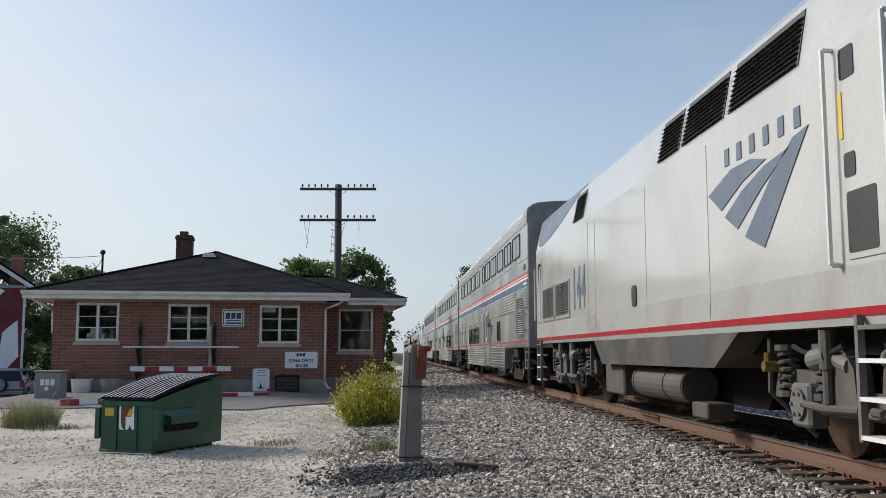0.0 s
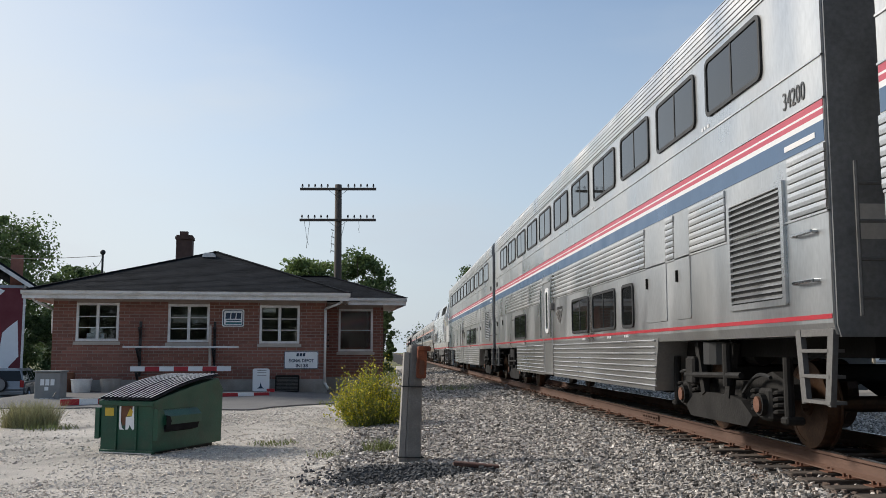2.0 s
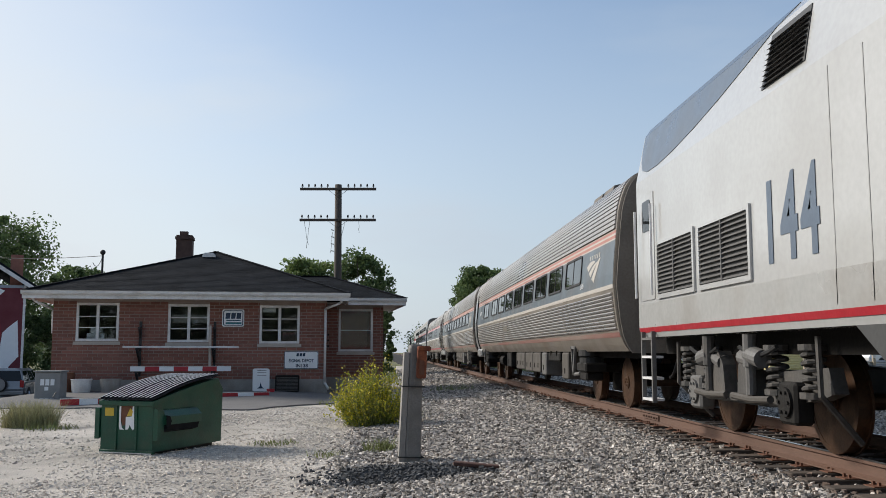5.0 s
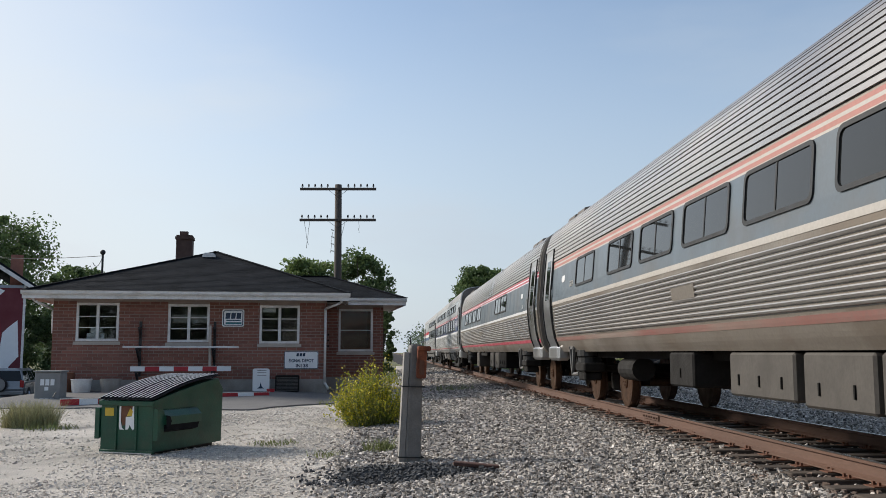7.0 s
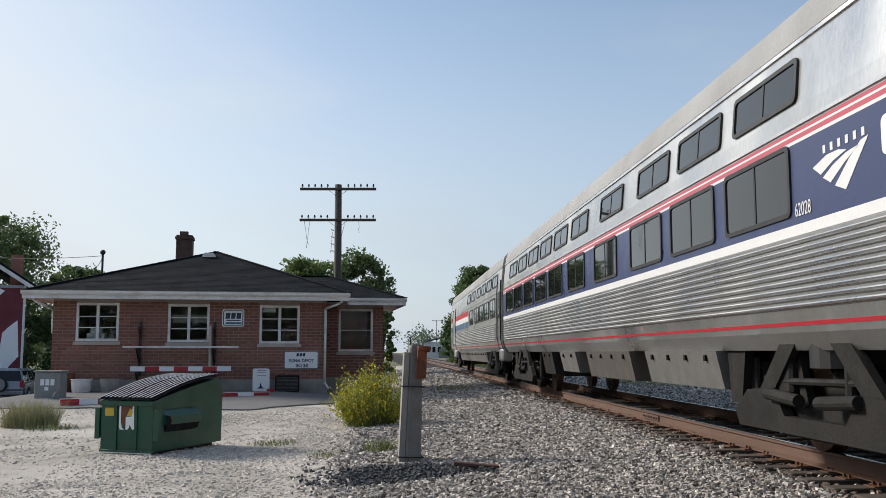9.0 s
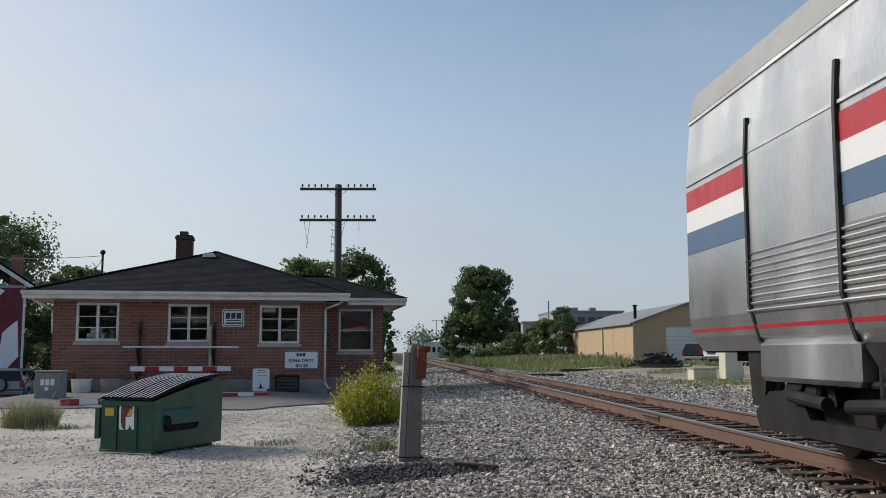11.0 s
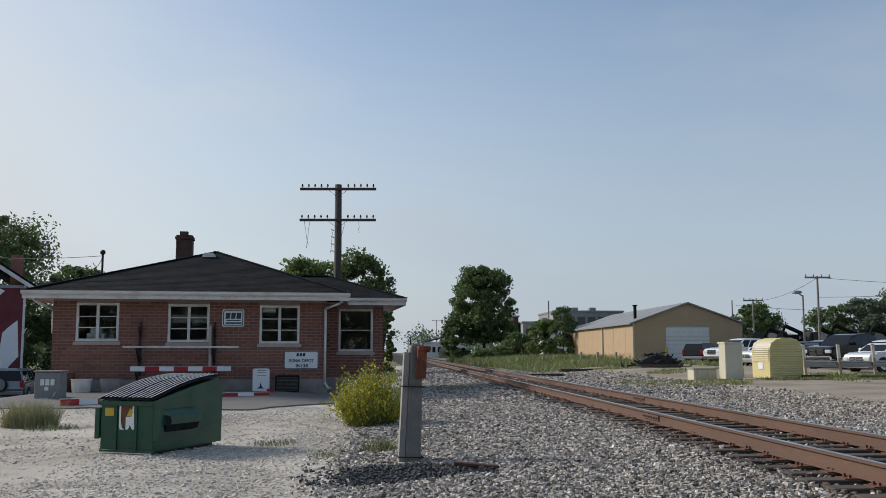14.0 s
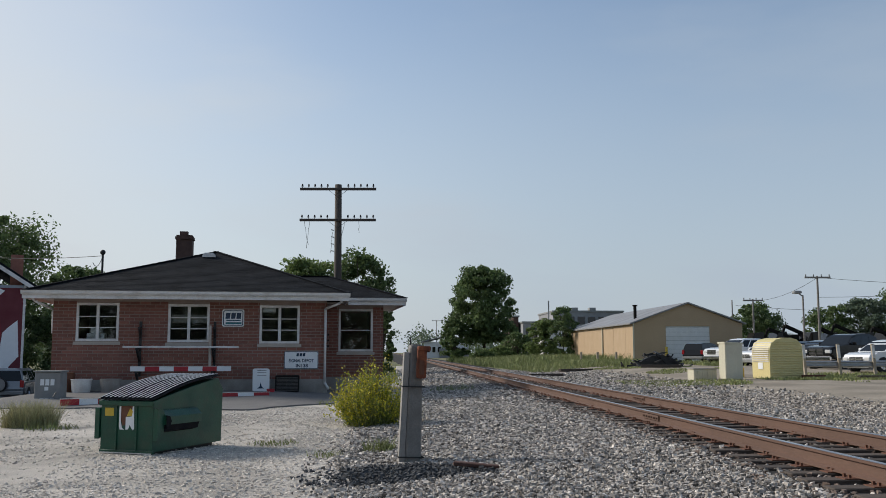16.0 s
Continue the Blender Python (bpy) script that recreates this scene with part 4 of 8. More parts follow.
        for k in range(4):
            rod(bm, (-1.36, y + way * 0.12, 1.45 + 0.32 * k), (-1.08, y + way * 0.12, 1.45 + 0.32 * k), 0.015, 6)
        part("end_ladder", bm, M["bogie_pale"], car)
    for k, y0 in enumerate(upper):
        if k % 3 == 1:
            for d in (0.0, 0.09, 0.20):
                part("notice_bar", panel(bmesh.new(), rounded(y0 - 0.25 - d, y0 - 0.20 - d, 3.605, 3.645, 0.005), SL, 0.006), M["stripe_white"], car)
    for k, (a, b) in enumerate(lower):
        for d in (0.0, 0.1, 0.2):
            part("notice_bar", panel(bmesh.new(), rounded(a + 0.35 + d, a + 0.41 + d, 1.235, 1.275, 0.005), SL, 0.012), M["stripe_white"], car)
    hs = part("hatch", panel(bmesh.new(), rounded(20.45, 20.87, 1.52, 1.98, 0.02), SL, 0.014), M["steel"], car, "small service hatch")
    part("hatch_hinge", B(-1.572, -1.56, 20.47, 20.85, 1.955, 1.975), M["groove"], hs)
    wheels = []
    bogie(car, 3.89, "bilevel", 0.457, wheels)
    bogie(car, 22.02, "bilevel", 0.457, wheels)
    bm = bmesh.new()
    box(bm, -1.2, 1.2, 6.5, 8.8, 0.42, 0.9, 0.03)
    box(bm, -1.2, 1.2, 12, 17, 0.42, 0.9, 0.03)
    part("underfloor_gear", bm, M["under"], car)
    at = pose(-1.556, 1.02, 3.33, 90, 0, -90)
    text(number, 0.24, M["tank_grey"], car, at, "car_number", 0.002, 0.8)
    at = pose(-1.556, 25.91 - 1.0, 3.33, 90, 0, -90)
    text(number, 0.24, M["tank_grey"], car, at, "car_number", 0.002, 0.8)
    part("name_bar", panel(bmesh.new(), [(1.25, 2.86), (0.62, 2.86), (0.62, 2.91), (1.25, 2.91)], SL, 0.010), M["stripe_white"], car)
    if doors:
        wing_logo(car, SL, doors[0][0] - 0.95, 1.80, 0.30, M["tank_grey"])
    VEHICLES.append((car, offset, 0.457, wheels))


def spaced(first, n, step=2.03):
    return [first + step * i for i in range(n)]


UP_A = [1.86, 3.88, 5.9, 7.93, 9.96, 11.96, 14.05, 16.1, 18.12, 20.15, 22.2]
bilevel_car(-25.91, UP_A, [(6.83, 7.68), (14.26, 15.88), (16.25, 17.9), (18.25, 19.07)], [(10.45, 11.6)], (1.3, 2.75), "34084",
            "stainless double-deck coach with red, white and blue stripes", panels=[(20.9, 21.5), (22.2, 23.0), (23.15, 24.1)], small=(11.96,))
bilevel_car(0.0, spaced(1.7, 5) + [11.9] + spaced(14.0, 5), [(6.8, 7.5), (7.95, 9.68), (10.02, 11.6), (18.1, 20.3)], [(14.0, 15.15)], (1.3, 2.75), "34200",
            "stainless double-deck coach with louvre and blue stripe, grimy bogies", panels=[(4.1, 4.7), (5.1, 6.1), (22.7, 23.4), (24.3, 24.8)])
bilevel_car(25.91, spaced(1.86, 5) + [12.0] + spaced(14.05, 5), [(7.05, 7.8), (8.1, 9.8), (10.15, 11.8)], [(14.2, 15.35)], (1.5, 2.95), "34084",
            "stainless double-deck coach at the end of the first group", panels=[(4.3, 4.9), (5.4, 6.4), (22.9, 23.5), (24.0, 24.4)])



def locomotive(offset, number, label):
    eng = thing("diesel_locomotive", TRACK_X, train_y(0) + offset, 0, label=label, category="locomotive", group="locomotives of the train")
    ya, yb = 3.2, 20.25
    part("body", prism(bmesh.new(), full_section([(-1.46, 1.22), (-1.51, 1.34), (-1.51, 3.55), (-1.355, 4.27), (-1.27, 4.39), (-1.07, 4.51), (-0.6, 4.57), (0, 4.59)], 1.2), "y", ya, yb), M["loco_white"], eng, "glossy silver-grey body")
    S = [(-1.46, 1.22), (-1.51, 1.34), (-1.51, 3.55), (-1.355, 4.27), (-1.27, 4.39)]
    part("lower_band", strip(bmesh.new(), S, 1.2, yb - 0.02, 1.36, 1.70, 0.004, 1), M["loco_grey"], eng)
    part("stripe", strip(bmesh.new(), S, 0.9, yb - 0.02, 1.29, 1.36, 0.007, 1), M["red"], eng)
    # sloped cab and nose
    cab = bmesh.new()
    rings_ = []
    for y, top, w in ((ya, 4.57, 1.51), (1.9, 4.42, 1.50), (1.15, 3.25, 1.42), (0.45, 2.2, 1.25), (0.42, 1.25, 1.25)):
        rings_.append([cab.verts.new(q) for q in ((-w, y, 1.22), (-w, y, min(top, 3.5) - 0.15), (-w * 0.78, y, top), (w * 0.78, y, top), (w, y, min(top, 3.5) - 0.15), (w, y, 1.22))])
    hood = bmesh.new()
    for a, b in zip(rings_[:-1], rings_[1:]):
        for i in range(6):
            quad = (a[i], a[(i + 1) % 6], b[(i + 1) % 6], b[i])
            cab.faces.new(quad)
            if i in (1, 2, 3) and a[0].co.y < 3.1 or i in (1, 2, 3) and a is rings_[0]:
                mid = Vector((0, (a[0].co.y + b[0].co.y) / 2, 2.0))
                hood.faces.new([hood.verts.new(mid + (v.co - mid) * 1.02) for v in quad])
    cab.faces.new(rings_[0]), cab.faces.new(rings_[-1])
    nose = part("cab", cab, M["cab_paint"], eng)
    part("cab_hood", hood, M["cab_slate"], nose, "slate blue cab roof and nose top")
    part("windscreen", B(-1.0, 1.0, -0.02, 0.02, -0.38, 0.38, 0.01, m=pose(0, 1.49, 3.72, 39)), M["tinted"], nose)
    part("side_window", panel(bmesh.new(), rounded(2.05, 2.9, 2.75, 3.35, 0.08), S, 0.012), M["tinted"], nose)
    part("nose_band", panel(bmesh.new(), [(1.0, 2.9), (3.1, 3.52), (3.2, 3.52), (3.2, 3.3), (2.2, 2.75), (0.95, 2.45)], [(-1.40, 2.4), (-1.51, 3.6)], 0.03), M["loco_blue"], nose)
    # roof band, raised grilles, blue rear swoop
    low_edge = [(0.06, 4.05), (0.12, 3.86), (0.28, 3.70), (0.6, 3.63), (1.1, 3.63), (1.8, 3.69), (2.6, 3.80), (3.4, 3.94), (4.2, 4.11), (4.9, 4.268)]
    for (a, za), (b, zb) in zip(low_edge[:-1], low_edge[1:]):
        part("swoop", panel(bmesh.new(), [(yb - a, za), (yb - b, zb), (yb - b, max(zb, 4.268)), (yb - a, max(za, 4.268))], S, 0.008), M["loco_blue"], eng)
    part("swoop", panel(bmesh.new(), [(yb - 0.06, 4.27), (yb - 4.9, 4.27), (yb - 5.3, 4.385), (yb - 0.06, 4.385)], S, 0.008), M["loco_blue"], eng)
    for y0, y1 in ((4.84, 6.55), (6.78, 8.22), (8.42, 9.3), (14.5, 15.4)):
        outline = [(y0, 4.20), (y1, 4.20), (y1 + 0.05, 3.64), (y0 - 0.05, 3.64)]
        gr = part("roof_grille", panel(bmesh.new(), outline, S, 0.01), M["grille"], eng, "black radiator grille")
        bm = bmesh.new()
        for i in range(9):
            z = 3.67 + i * 0.056
            prism(bm, [(side_x(S, z) - 0.012, z - 0.006), (side_x(S, z) - 0.05, z - 0.014), (side_x(S, z) - 0.012, z + 0.012)], "y", y0, y1)
        part("grille_slat", bm, M["tank_grey"], gr)
    for y0, y1 in ((15.80, 17.45), (17.6, 19.2)):
        gr = part("side_grille", frame_on(bmesh.new(), S, rounded(y0, y1, 1.74, 2.55, 0.02), rounded(y0 + 0.06, y1 - 0.06, 1.80, 2.49, 0.02), 0.03), M["loco_white"], eng)
        part("grille_back", panel(bmesh.new(), rounded(y0 + 0.05, y1 - 0.05, 1.79, 2.50, 0.02), S, 0.004), M["grille"], gr)
        bm = bmesh.new()
        for i in range(12):
            z = 1.83 + i * 0.057
            prism(bm, [(-1.512, z - 0.008), (-1.545, z - 0.02), (-1.545, z - 0.01), (-1.512, z + 0.012)], "y", y0 + 0.06, y1 - 0.06)
        box(bm, -1.55, -1.51, (y0 + y1) / 2 - 0.015, (y0 + y1) / 2 + 0.015, 1.80, 2.49)
        part("grille_slat", bm, M["bogie_pale"], gr)
    # doors, rails, panels
    d = part("cab_door", panel(bmesh.new(), rounded(3.25, 4.0, 1.75, 3.55, 0.04), S, 0.012), M["loco_white"], eng)
    part("door_window", panel(bmesh.new(), rounded(3.74, 3.98, 3.24, 3.5, 0.03), S, 0.02), M["tinted"], d)
    part("door_vent", panel(bmesh.new(), rounded(3.78, 3.96, 2.42, 2.62, 0.03), S, 0.02), M["grille"], d)
    part("reflector", panel(bmesh.new(), rounded(3.96, 4.02, 2.75, 3.15, 0.01), S, 0.02), M["yellow"], d)
    bm = bmesh.new()
    for y in (3.15, 4.12):
        rod(bm, (-1.60, y, 1.72), (-1.60, y, 3.55), 0.022, 8)
        for z in (1.72, 3.55):
            rod(bm, (-1.60, y, z), (-1.50, y, z), 0.022, 6)
    part("hand_rail", bm, M["stripe_white"], eng)
    part("recess", panel(bmesh.new(), rounded(3.48, 3.95, 1.80, 2.30, 0.03), S, 0.016), M["grille"], eng)
    d = part("rear_door", panel(bmesh.new(), rounded(19.35, 20.05, 1.75, 3.30, 0.04), S, 0.01), M["loco_white"], eng)
    part("door_window", panel(bmesh.new(), rounded(19.5, 19.9, 2.75, 3.2, 0.05), S, 0.018), M["tinted"], d)
    bm = bmesh.new()
    for y in (19.28, 20.12):
        rod(bm, (-1.58, y, 1.8), (-1.58, y, 3.1), 0.018, 6)
    part("hand_rail", bm, M["stripe_white"], eng)
    part("fuel_filler", panel(bmesh.new(), rounded(10.55, 10.8, 1.70, 2.02, 0.08), S, 0.02), M["grille"], eng)
    bm = bmesh.new()
    for y in (13.4, 14.0, 10.0, 7.3):
        strip(bm, S, y, y + 0.015, 1.4, 3.45, 0.004, 1)
    part("panel_seam", bm, M["loco_grey"], eng)
    for k, digit in enumerate(number):
        text(digit, 1.12, M["loco_blue"], eng, pose(-1.516, 15.32 - 0.44 * k, 2.23, 90, 0, -90), "road_number", 0.002, 0.66, bold=0.03)
    wing_logo(eng, S, 5.9, 2.6, 1.0, M["loco_blue"])
    # tank, reservoirs and running gear
    part("fuel_tank", prism(bmesh.new(), [(6.5, 1.27), (7.4, 0.82), (13.2, 0.80), (13.9, 1.27)], "x", -1.46, 1.46), M["tank_grey"], eng, "dark grey fuel tank side")
    bm = rod(bmesh.new(), (-1.1, 9.0, 0.55), (-1.1, 11.6, 0.55), 0.25, 20)
    for y in (9.05, 9.9, 11.5):
        rod(bm, (-1.1, y - 0.02, 0.55), (-1.1, y + 0.02, 0.55), 0.262, 20)
    part("air_reservoir", bm, M["equip"], eng, "beige air reservoir cylinder")
    bm = B(-1.3, -0.8, 12.3, 13.6, 0.28, 0.8, 0.03)
    box(bm, -1.25, -0.9, 8.3, 8.9, 0.16, 0.36, 0.02)
    part("equipment_box", bm, M["equip"], eng)
    part("tank_bottom", prism(bmesh.new(), [(7.0, 0.85), (7.6, 0.32), (12.2, 0.32), (13.0, 0.85)], "x", -0.75, 0.75), M["under"], eng)
    bm = rod(bmesh.new(), (-1.36, 6.1, 0.88), (-1.36, 6.1, 1.0), 0.03, 6)
    rod(bm, (-1.44, 6.0, 0.86), (-1.3, 6.0, 0.86), 0.055, 12)
    part("filler_valve", bm, M["brass"], eng)
    part("underframe", B(-1.12, 1.12, 0.6, 20.2, 0.98, 1.25), M["under"], eng)
    for y in (3.6, 19.75):
        ld = part("step_ladder", B(-1.55, -1.38, y - 0.26, y + 0.26, 1.18, 1.215), M["bogie_pale"], eng)
        for s in (-0.26, 0.26):
            part("stile", bar(bmesh.new(), (-1.52, y + s, 1.3), (-1.52, y + s, 0.30), 0.06, 0.05), M["bogie_pale"], ld)
        for z in (0.32, 0.62, 0.92):
            part("tread", B(-1.55, -1.38, y - 0.26, y + 0.26, z, z + 0.035), M["stripe_white"], ld)
    part("pilot", prism(bmesh.new(), [(0.35, 1.22), (0.20, 0.25), (0.9, 0.2), (1.3, 1.22)], "x", -1.3, 1.3), M["loco_grey"], eng)
    coupler(eng, 0.45, -1), coupler(eng, yb, 1)
    wheels = []
    bogie(eng, 4.1, "loco", 0.508, wheels, 1.4)
    bogie(eng, 17.0, "loco", 0.508, wheels, 1.4)
    VEHICLES.append((eng, offset, 0.508, wheels))


locomotive(-25.91 - 21.03, "144", "silver-grey diesel locomotive with red sill stripe and blue emblem")
locomotive(51.82, "144", "second silver-grey diesel locomotive coupled mid-train")

AM = [(-1.36, 1.02), (-1.46, 1.18), (-1.54, 1.45), (-1.60, 2.0), (-1.595, 2.3), (-1.54, 2.90), (-1.52, 3.10), (-1.47, 3.44), (-1.33, 3.80), (-1.08, 4.00), (-0.7, 4.10), (0, 4.15)]
AM = rounded_section(AM)


def tube_coach(offset, windows, front_door, rear_door, number, label, gear, fresh=False):
    car = thing("single_level_coach", TRACK_X, train_y(0) + offset, 0, label=label, category="train car", group="cars of the train")
    L0, L1 = 0.42, 25.6
    part("body", prism(bmesh.new(), full_section(AM, 1.0), "y", L0, L1), M["steel_worn"], car)
    # dark backing paints the shade between the roof ribs
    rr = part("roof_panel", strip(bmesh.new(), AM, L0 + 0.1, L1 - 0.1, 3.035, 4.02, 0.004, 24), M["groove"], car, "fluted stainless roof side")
    for z in (3.075, 3.155, 3.235, 3.315, 3.395, 3.475, 3.55, 3.62, 3.685, 3.745, 3.80, 3.85, 3.895, 3.935, 3.97, 4.0):
        half = 0.029 if z < 3.5 else 0.024 if z < 3.75 else 0.016 if z < 3.9 else 0.011
        part("roof_rib", strip(bmesh.new(), AM, L0 + 0.08, L1 - 0.08, z - half, z + half, 0.024, 2), M["coach_roof"], rr)
    f0, f1 = L0 + (1.6 if front_door else 0.1), L1 - (1.6 if rear_door else 0.1)
    fs = part("fluted_side", strip(bmesh.new(), AM, f0 + 0.01, f1 - 0.01, 1.37, 2.0, 0.004, 6), M["steel_worn"], car, "fluted grimy lower side")
    for z in np.linspace(1.40, 1.97, 10):
        xs = [side_x(AM, z + d) for d in (-0.026, -0.018, 0.0, 0.012, 0.018)]
        prof = [(xs[0] - 0.003, z - 0.026), (xs[1] - 0.020, z - 0.018), (xs[2] - 0.028, z), (xs[3] - 0.022, z + 0.012), (xs[4] - 0.003, z + 0.018)]
        part("side_rib", prism(bmesh.new(), prof, "y", f0, f1), M["coach_roof"], fs)
        # dark strip painted as the shade under the rib
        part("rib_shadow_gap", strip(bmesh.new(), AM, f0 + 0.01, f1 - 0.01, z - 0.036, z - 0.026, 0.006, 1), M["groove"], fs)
    for z0, z1, key in ((2.965, 3.01, "faded_red"), (2.93, 2.965, "dirty_white"), (2.88, 2.93, "faded_red"), (2.855, 2.88, "dirty_white"), (2.12, 2.855, "belt_blue"), (2.05, 2.12, "dirty_white"), (1.25, 1.33, "stripe_red")):
        if fresh:
            key = {"faded_red": "stripe_red", "dirty_white": "stripe_white"}.get(key, key)
        elif key == "stripe_red":
            key = "rust_stripe"
        part("stripe", strip(bmesh.new(), AM, L0 + 0.02, L1 - 0.02, z0, z1, 0.006, 4), M[key], car)
    for y in windows:
        car_window(car, AM, y, y + 1.62, 2.29, 2.86, 1)
    for k, d in enumerate((front_door, rear_door)):
        if not d:
            continue
        y = L0 + 0.3 if k == 0 else L1 - 1.3
        door = part("door", strip(bmesh.new(), AM, y, y + 1.0, 1.12, 3.28, 0.024, 10), M["steel"], car, "stainless vestibule door")
        for e in (y - 0.05, y + 1.0):
            part("door_jamb", strip(bmesh.new(), AM, e, e + 0.05, 1.1, 3.34, 0.05, 10), M["rubber"], door)
        part("door_pane", strip(bmesh.new(), AM, y + 0.28, y + 0.72, 2.2, 3.1, 0.03, 5), M["tinted"], door)
        part("step_well", B(-1.5, -1.2, y - 0.1, y + 1.1, 0.82, 1.16, 0.06), M["steel"], door)
        part("oval_panel", panel(bmesh.new(), rounded(y + (2.25 if k == 0 else -1.55), y + (2.6 if k == 0 else -1.2), 2.48, 2.62, 0.07), AM, 0.012), M["stripe_white"], car)
        bm = bmesh.new()
        for i in range(2):
            rod(bm, (-1.56, y - 0.14 + 1.28 * i, 1.5), (-1.63, y - 0.14 + 1.28 * i, 2.4), 0.016, 6)
        part("grab_rail", bm, M["chrome"], door)
    if not front_door:
        wing_logo(car, AM, L0 + 1.55, 2.48, 0.42, M["dirty_white"])
    part("number_plate_panel", panel(bmesh.new(), rounded(14.4, 15.3, 1.66, 1.82, 0.02), AM, 0.03), M["steel_worn"], car)
    text(number, 0.17, M["dirty_white"], car, pose(-1.605, L1 - 3.62, 2.38, 90 - 6, 0, -90), "car_number", 0.002, 0.8)
    text(number, 0.15, M["stripe_white"], car, pose(-1.605, L0 + 2.5, 2.24, 90 - 6, 0, -90), "car_number", 0.002, 0.8)
    for y in (2.0, 2.9, 22.6, 23.6):
        part("roof_vent", prism(bmesh.new(), [(-1.20, 3.93), (-1.16, 4.04), (-0.7, 4.16), (-0.6, 4.08)], "y", y, y + 0.75), M["end_grime"], car)
    for y, way in ((L0, -1), (L1, 1)):
        bm = bmesh.new()
        prism(bm, [(x * 0.97, z - 0.03) for x, z in full_section(AM, 0)], "y", y - 0.02, y + way * 0.06)
        part("end_sheet", bm, M["end_grime"], car)
        diaphragm(car, y, way, 1.25, 3.45, 0.62)
        coupler(car, y, way)
        bm = bmesh.new()
        for s in (-1.2,):
            rod(bm, (s, y + way * 0.1, 1.4), (s, y + way * 0.1, 2.7), 0.018, 6)
            rod(bm, (s, y + way * 0.1, 2.7), (s, y - way * 0.05, 2.75), 0.018, 6)
        part("grab_rail", bm, M["chrome"], car)
    part("underframe", B(-1.12, 1.12, 0.6, 25.4, 0.9, 1.06), M["under"], car)
    for a, b, z0, key in gear:
        bx = part("equipment_box", B(-1.38, -0.7, a, b, z0, 1.0, 0.025), M[key], car, "underfloor equipment box")
        bm = bmesh.new()
        n = max(1, int((b - a) / 0.55))
        for i in range(n):
            y = a + (b - a) * (i + 0.5) / n
            box(bm, -1.395, -1.37, y - 0.012, y + 0.012, z0 + 0.12, z0 + 0.24)
        part("latch", bm, M["under"], bx)
    part("far_gear", B(-0.3, 1.3, 7.0, 12.5, 0.5, 0.92, 0.03), M["under"], car)
    part("far_gear", B(-0.2, 1.3, 14.5, 19.0, 0.45, 0.92, 0.03), M["under"], car)
    bm = rod(bmesh.new(), (-1.0, 18.9, 0.72), (-1.0, 19.9, 0.72), 0.2, 16)
    part("air_reservoir", bm, M["bogie"], car)
    wheels = []
    bogie(car, 3.93, "coach", 0.457, wheels)
    bogie(car, 22.08, "coach", 0.457, wheels)
    VEHICLES.append((car, offset, 0.457, wheels))


GEAR_A = [(5.6, 6.3, 0.42, "equip"), (6.6, 8.1, 0.80, "bogie"), (8.5, 9.1, 0.45, "bogie_pale"), (9.4, 10.6, 0.49, "equip"), (10.7, 12.0, 0.49, "equip"), (12.2, 13.9, 0.52, "equip"), (15.2, 16.2, 0.55, "bogie")]
tube_coach(72.85, [3.0] + spaced(5.05, 7) + [19.96], False, True, "25005", "grimy ribbed tube-shaped coach with blue window band", GEAR_A)
tube_coach(98.86, [3.06] + spaced(5.07, 7) + [19.96], False, True, "25039", "grimy ribbed coach with faded red stripes", GEAR_A)
tube_coach(124.87, [6.65, 8.25, 15.1, 17.2, 19.3, 21.3], True, False, "25041", "grimy ribbed lounge coach with few windows and wide blue band", [(8.5, 10.4, 0.48, "under"), (10.6, 11.7, 0.44, "equip"), (12.3, 13.4, 0.47, "equip"), (14.7, 17.0, 0.86, "bogie"), (17.9, 18.9, 0.40, "equip")], True)

VL = [(-1.44, 1.02), (-1.55, 1.18), (-1.60, 1.40), (-1.60, 2.9), (-1.59, 3.2), (-1.54, 3.72), (-1.495, 4.02), (-1.41, 4.22), (-1.14, 4.38), (-0.7, 4.46), (0, 4.48)]
VL = VL[:4] + rounded_section(VL[4:])


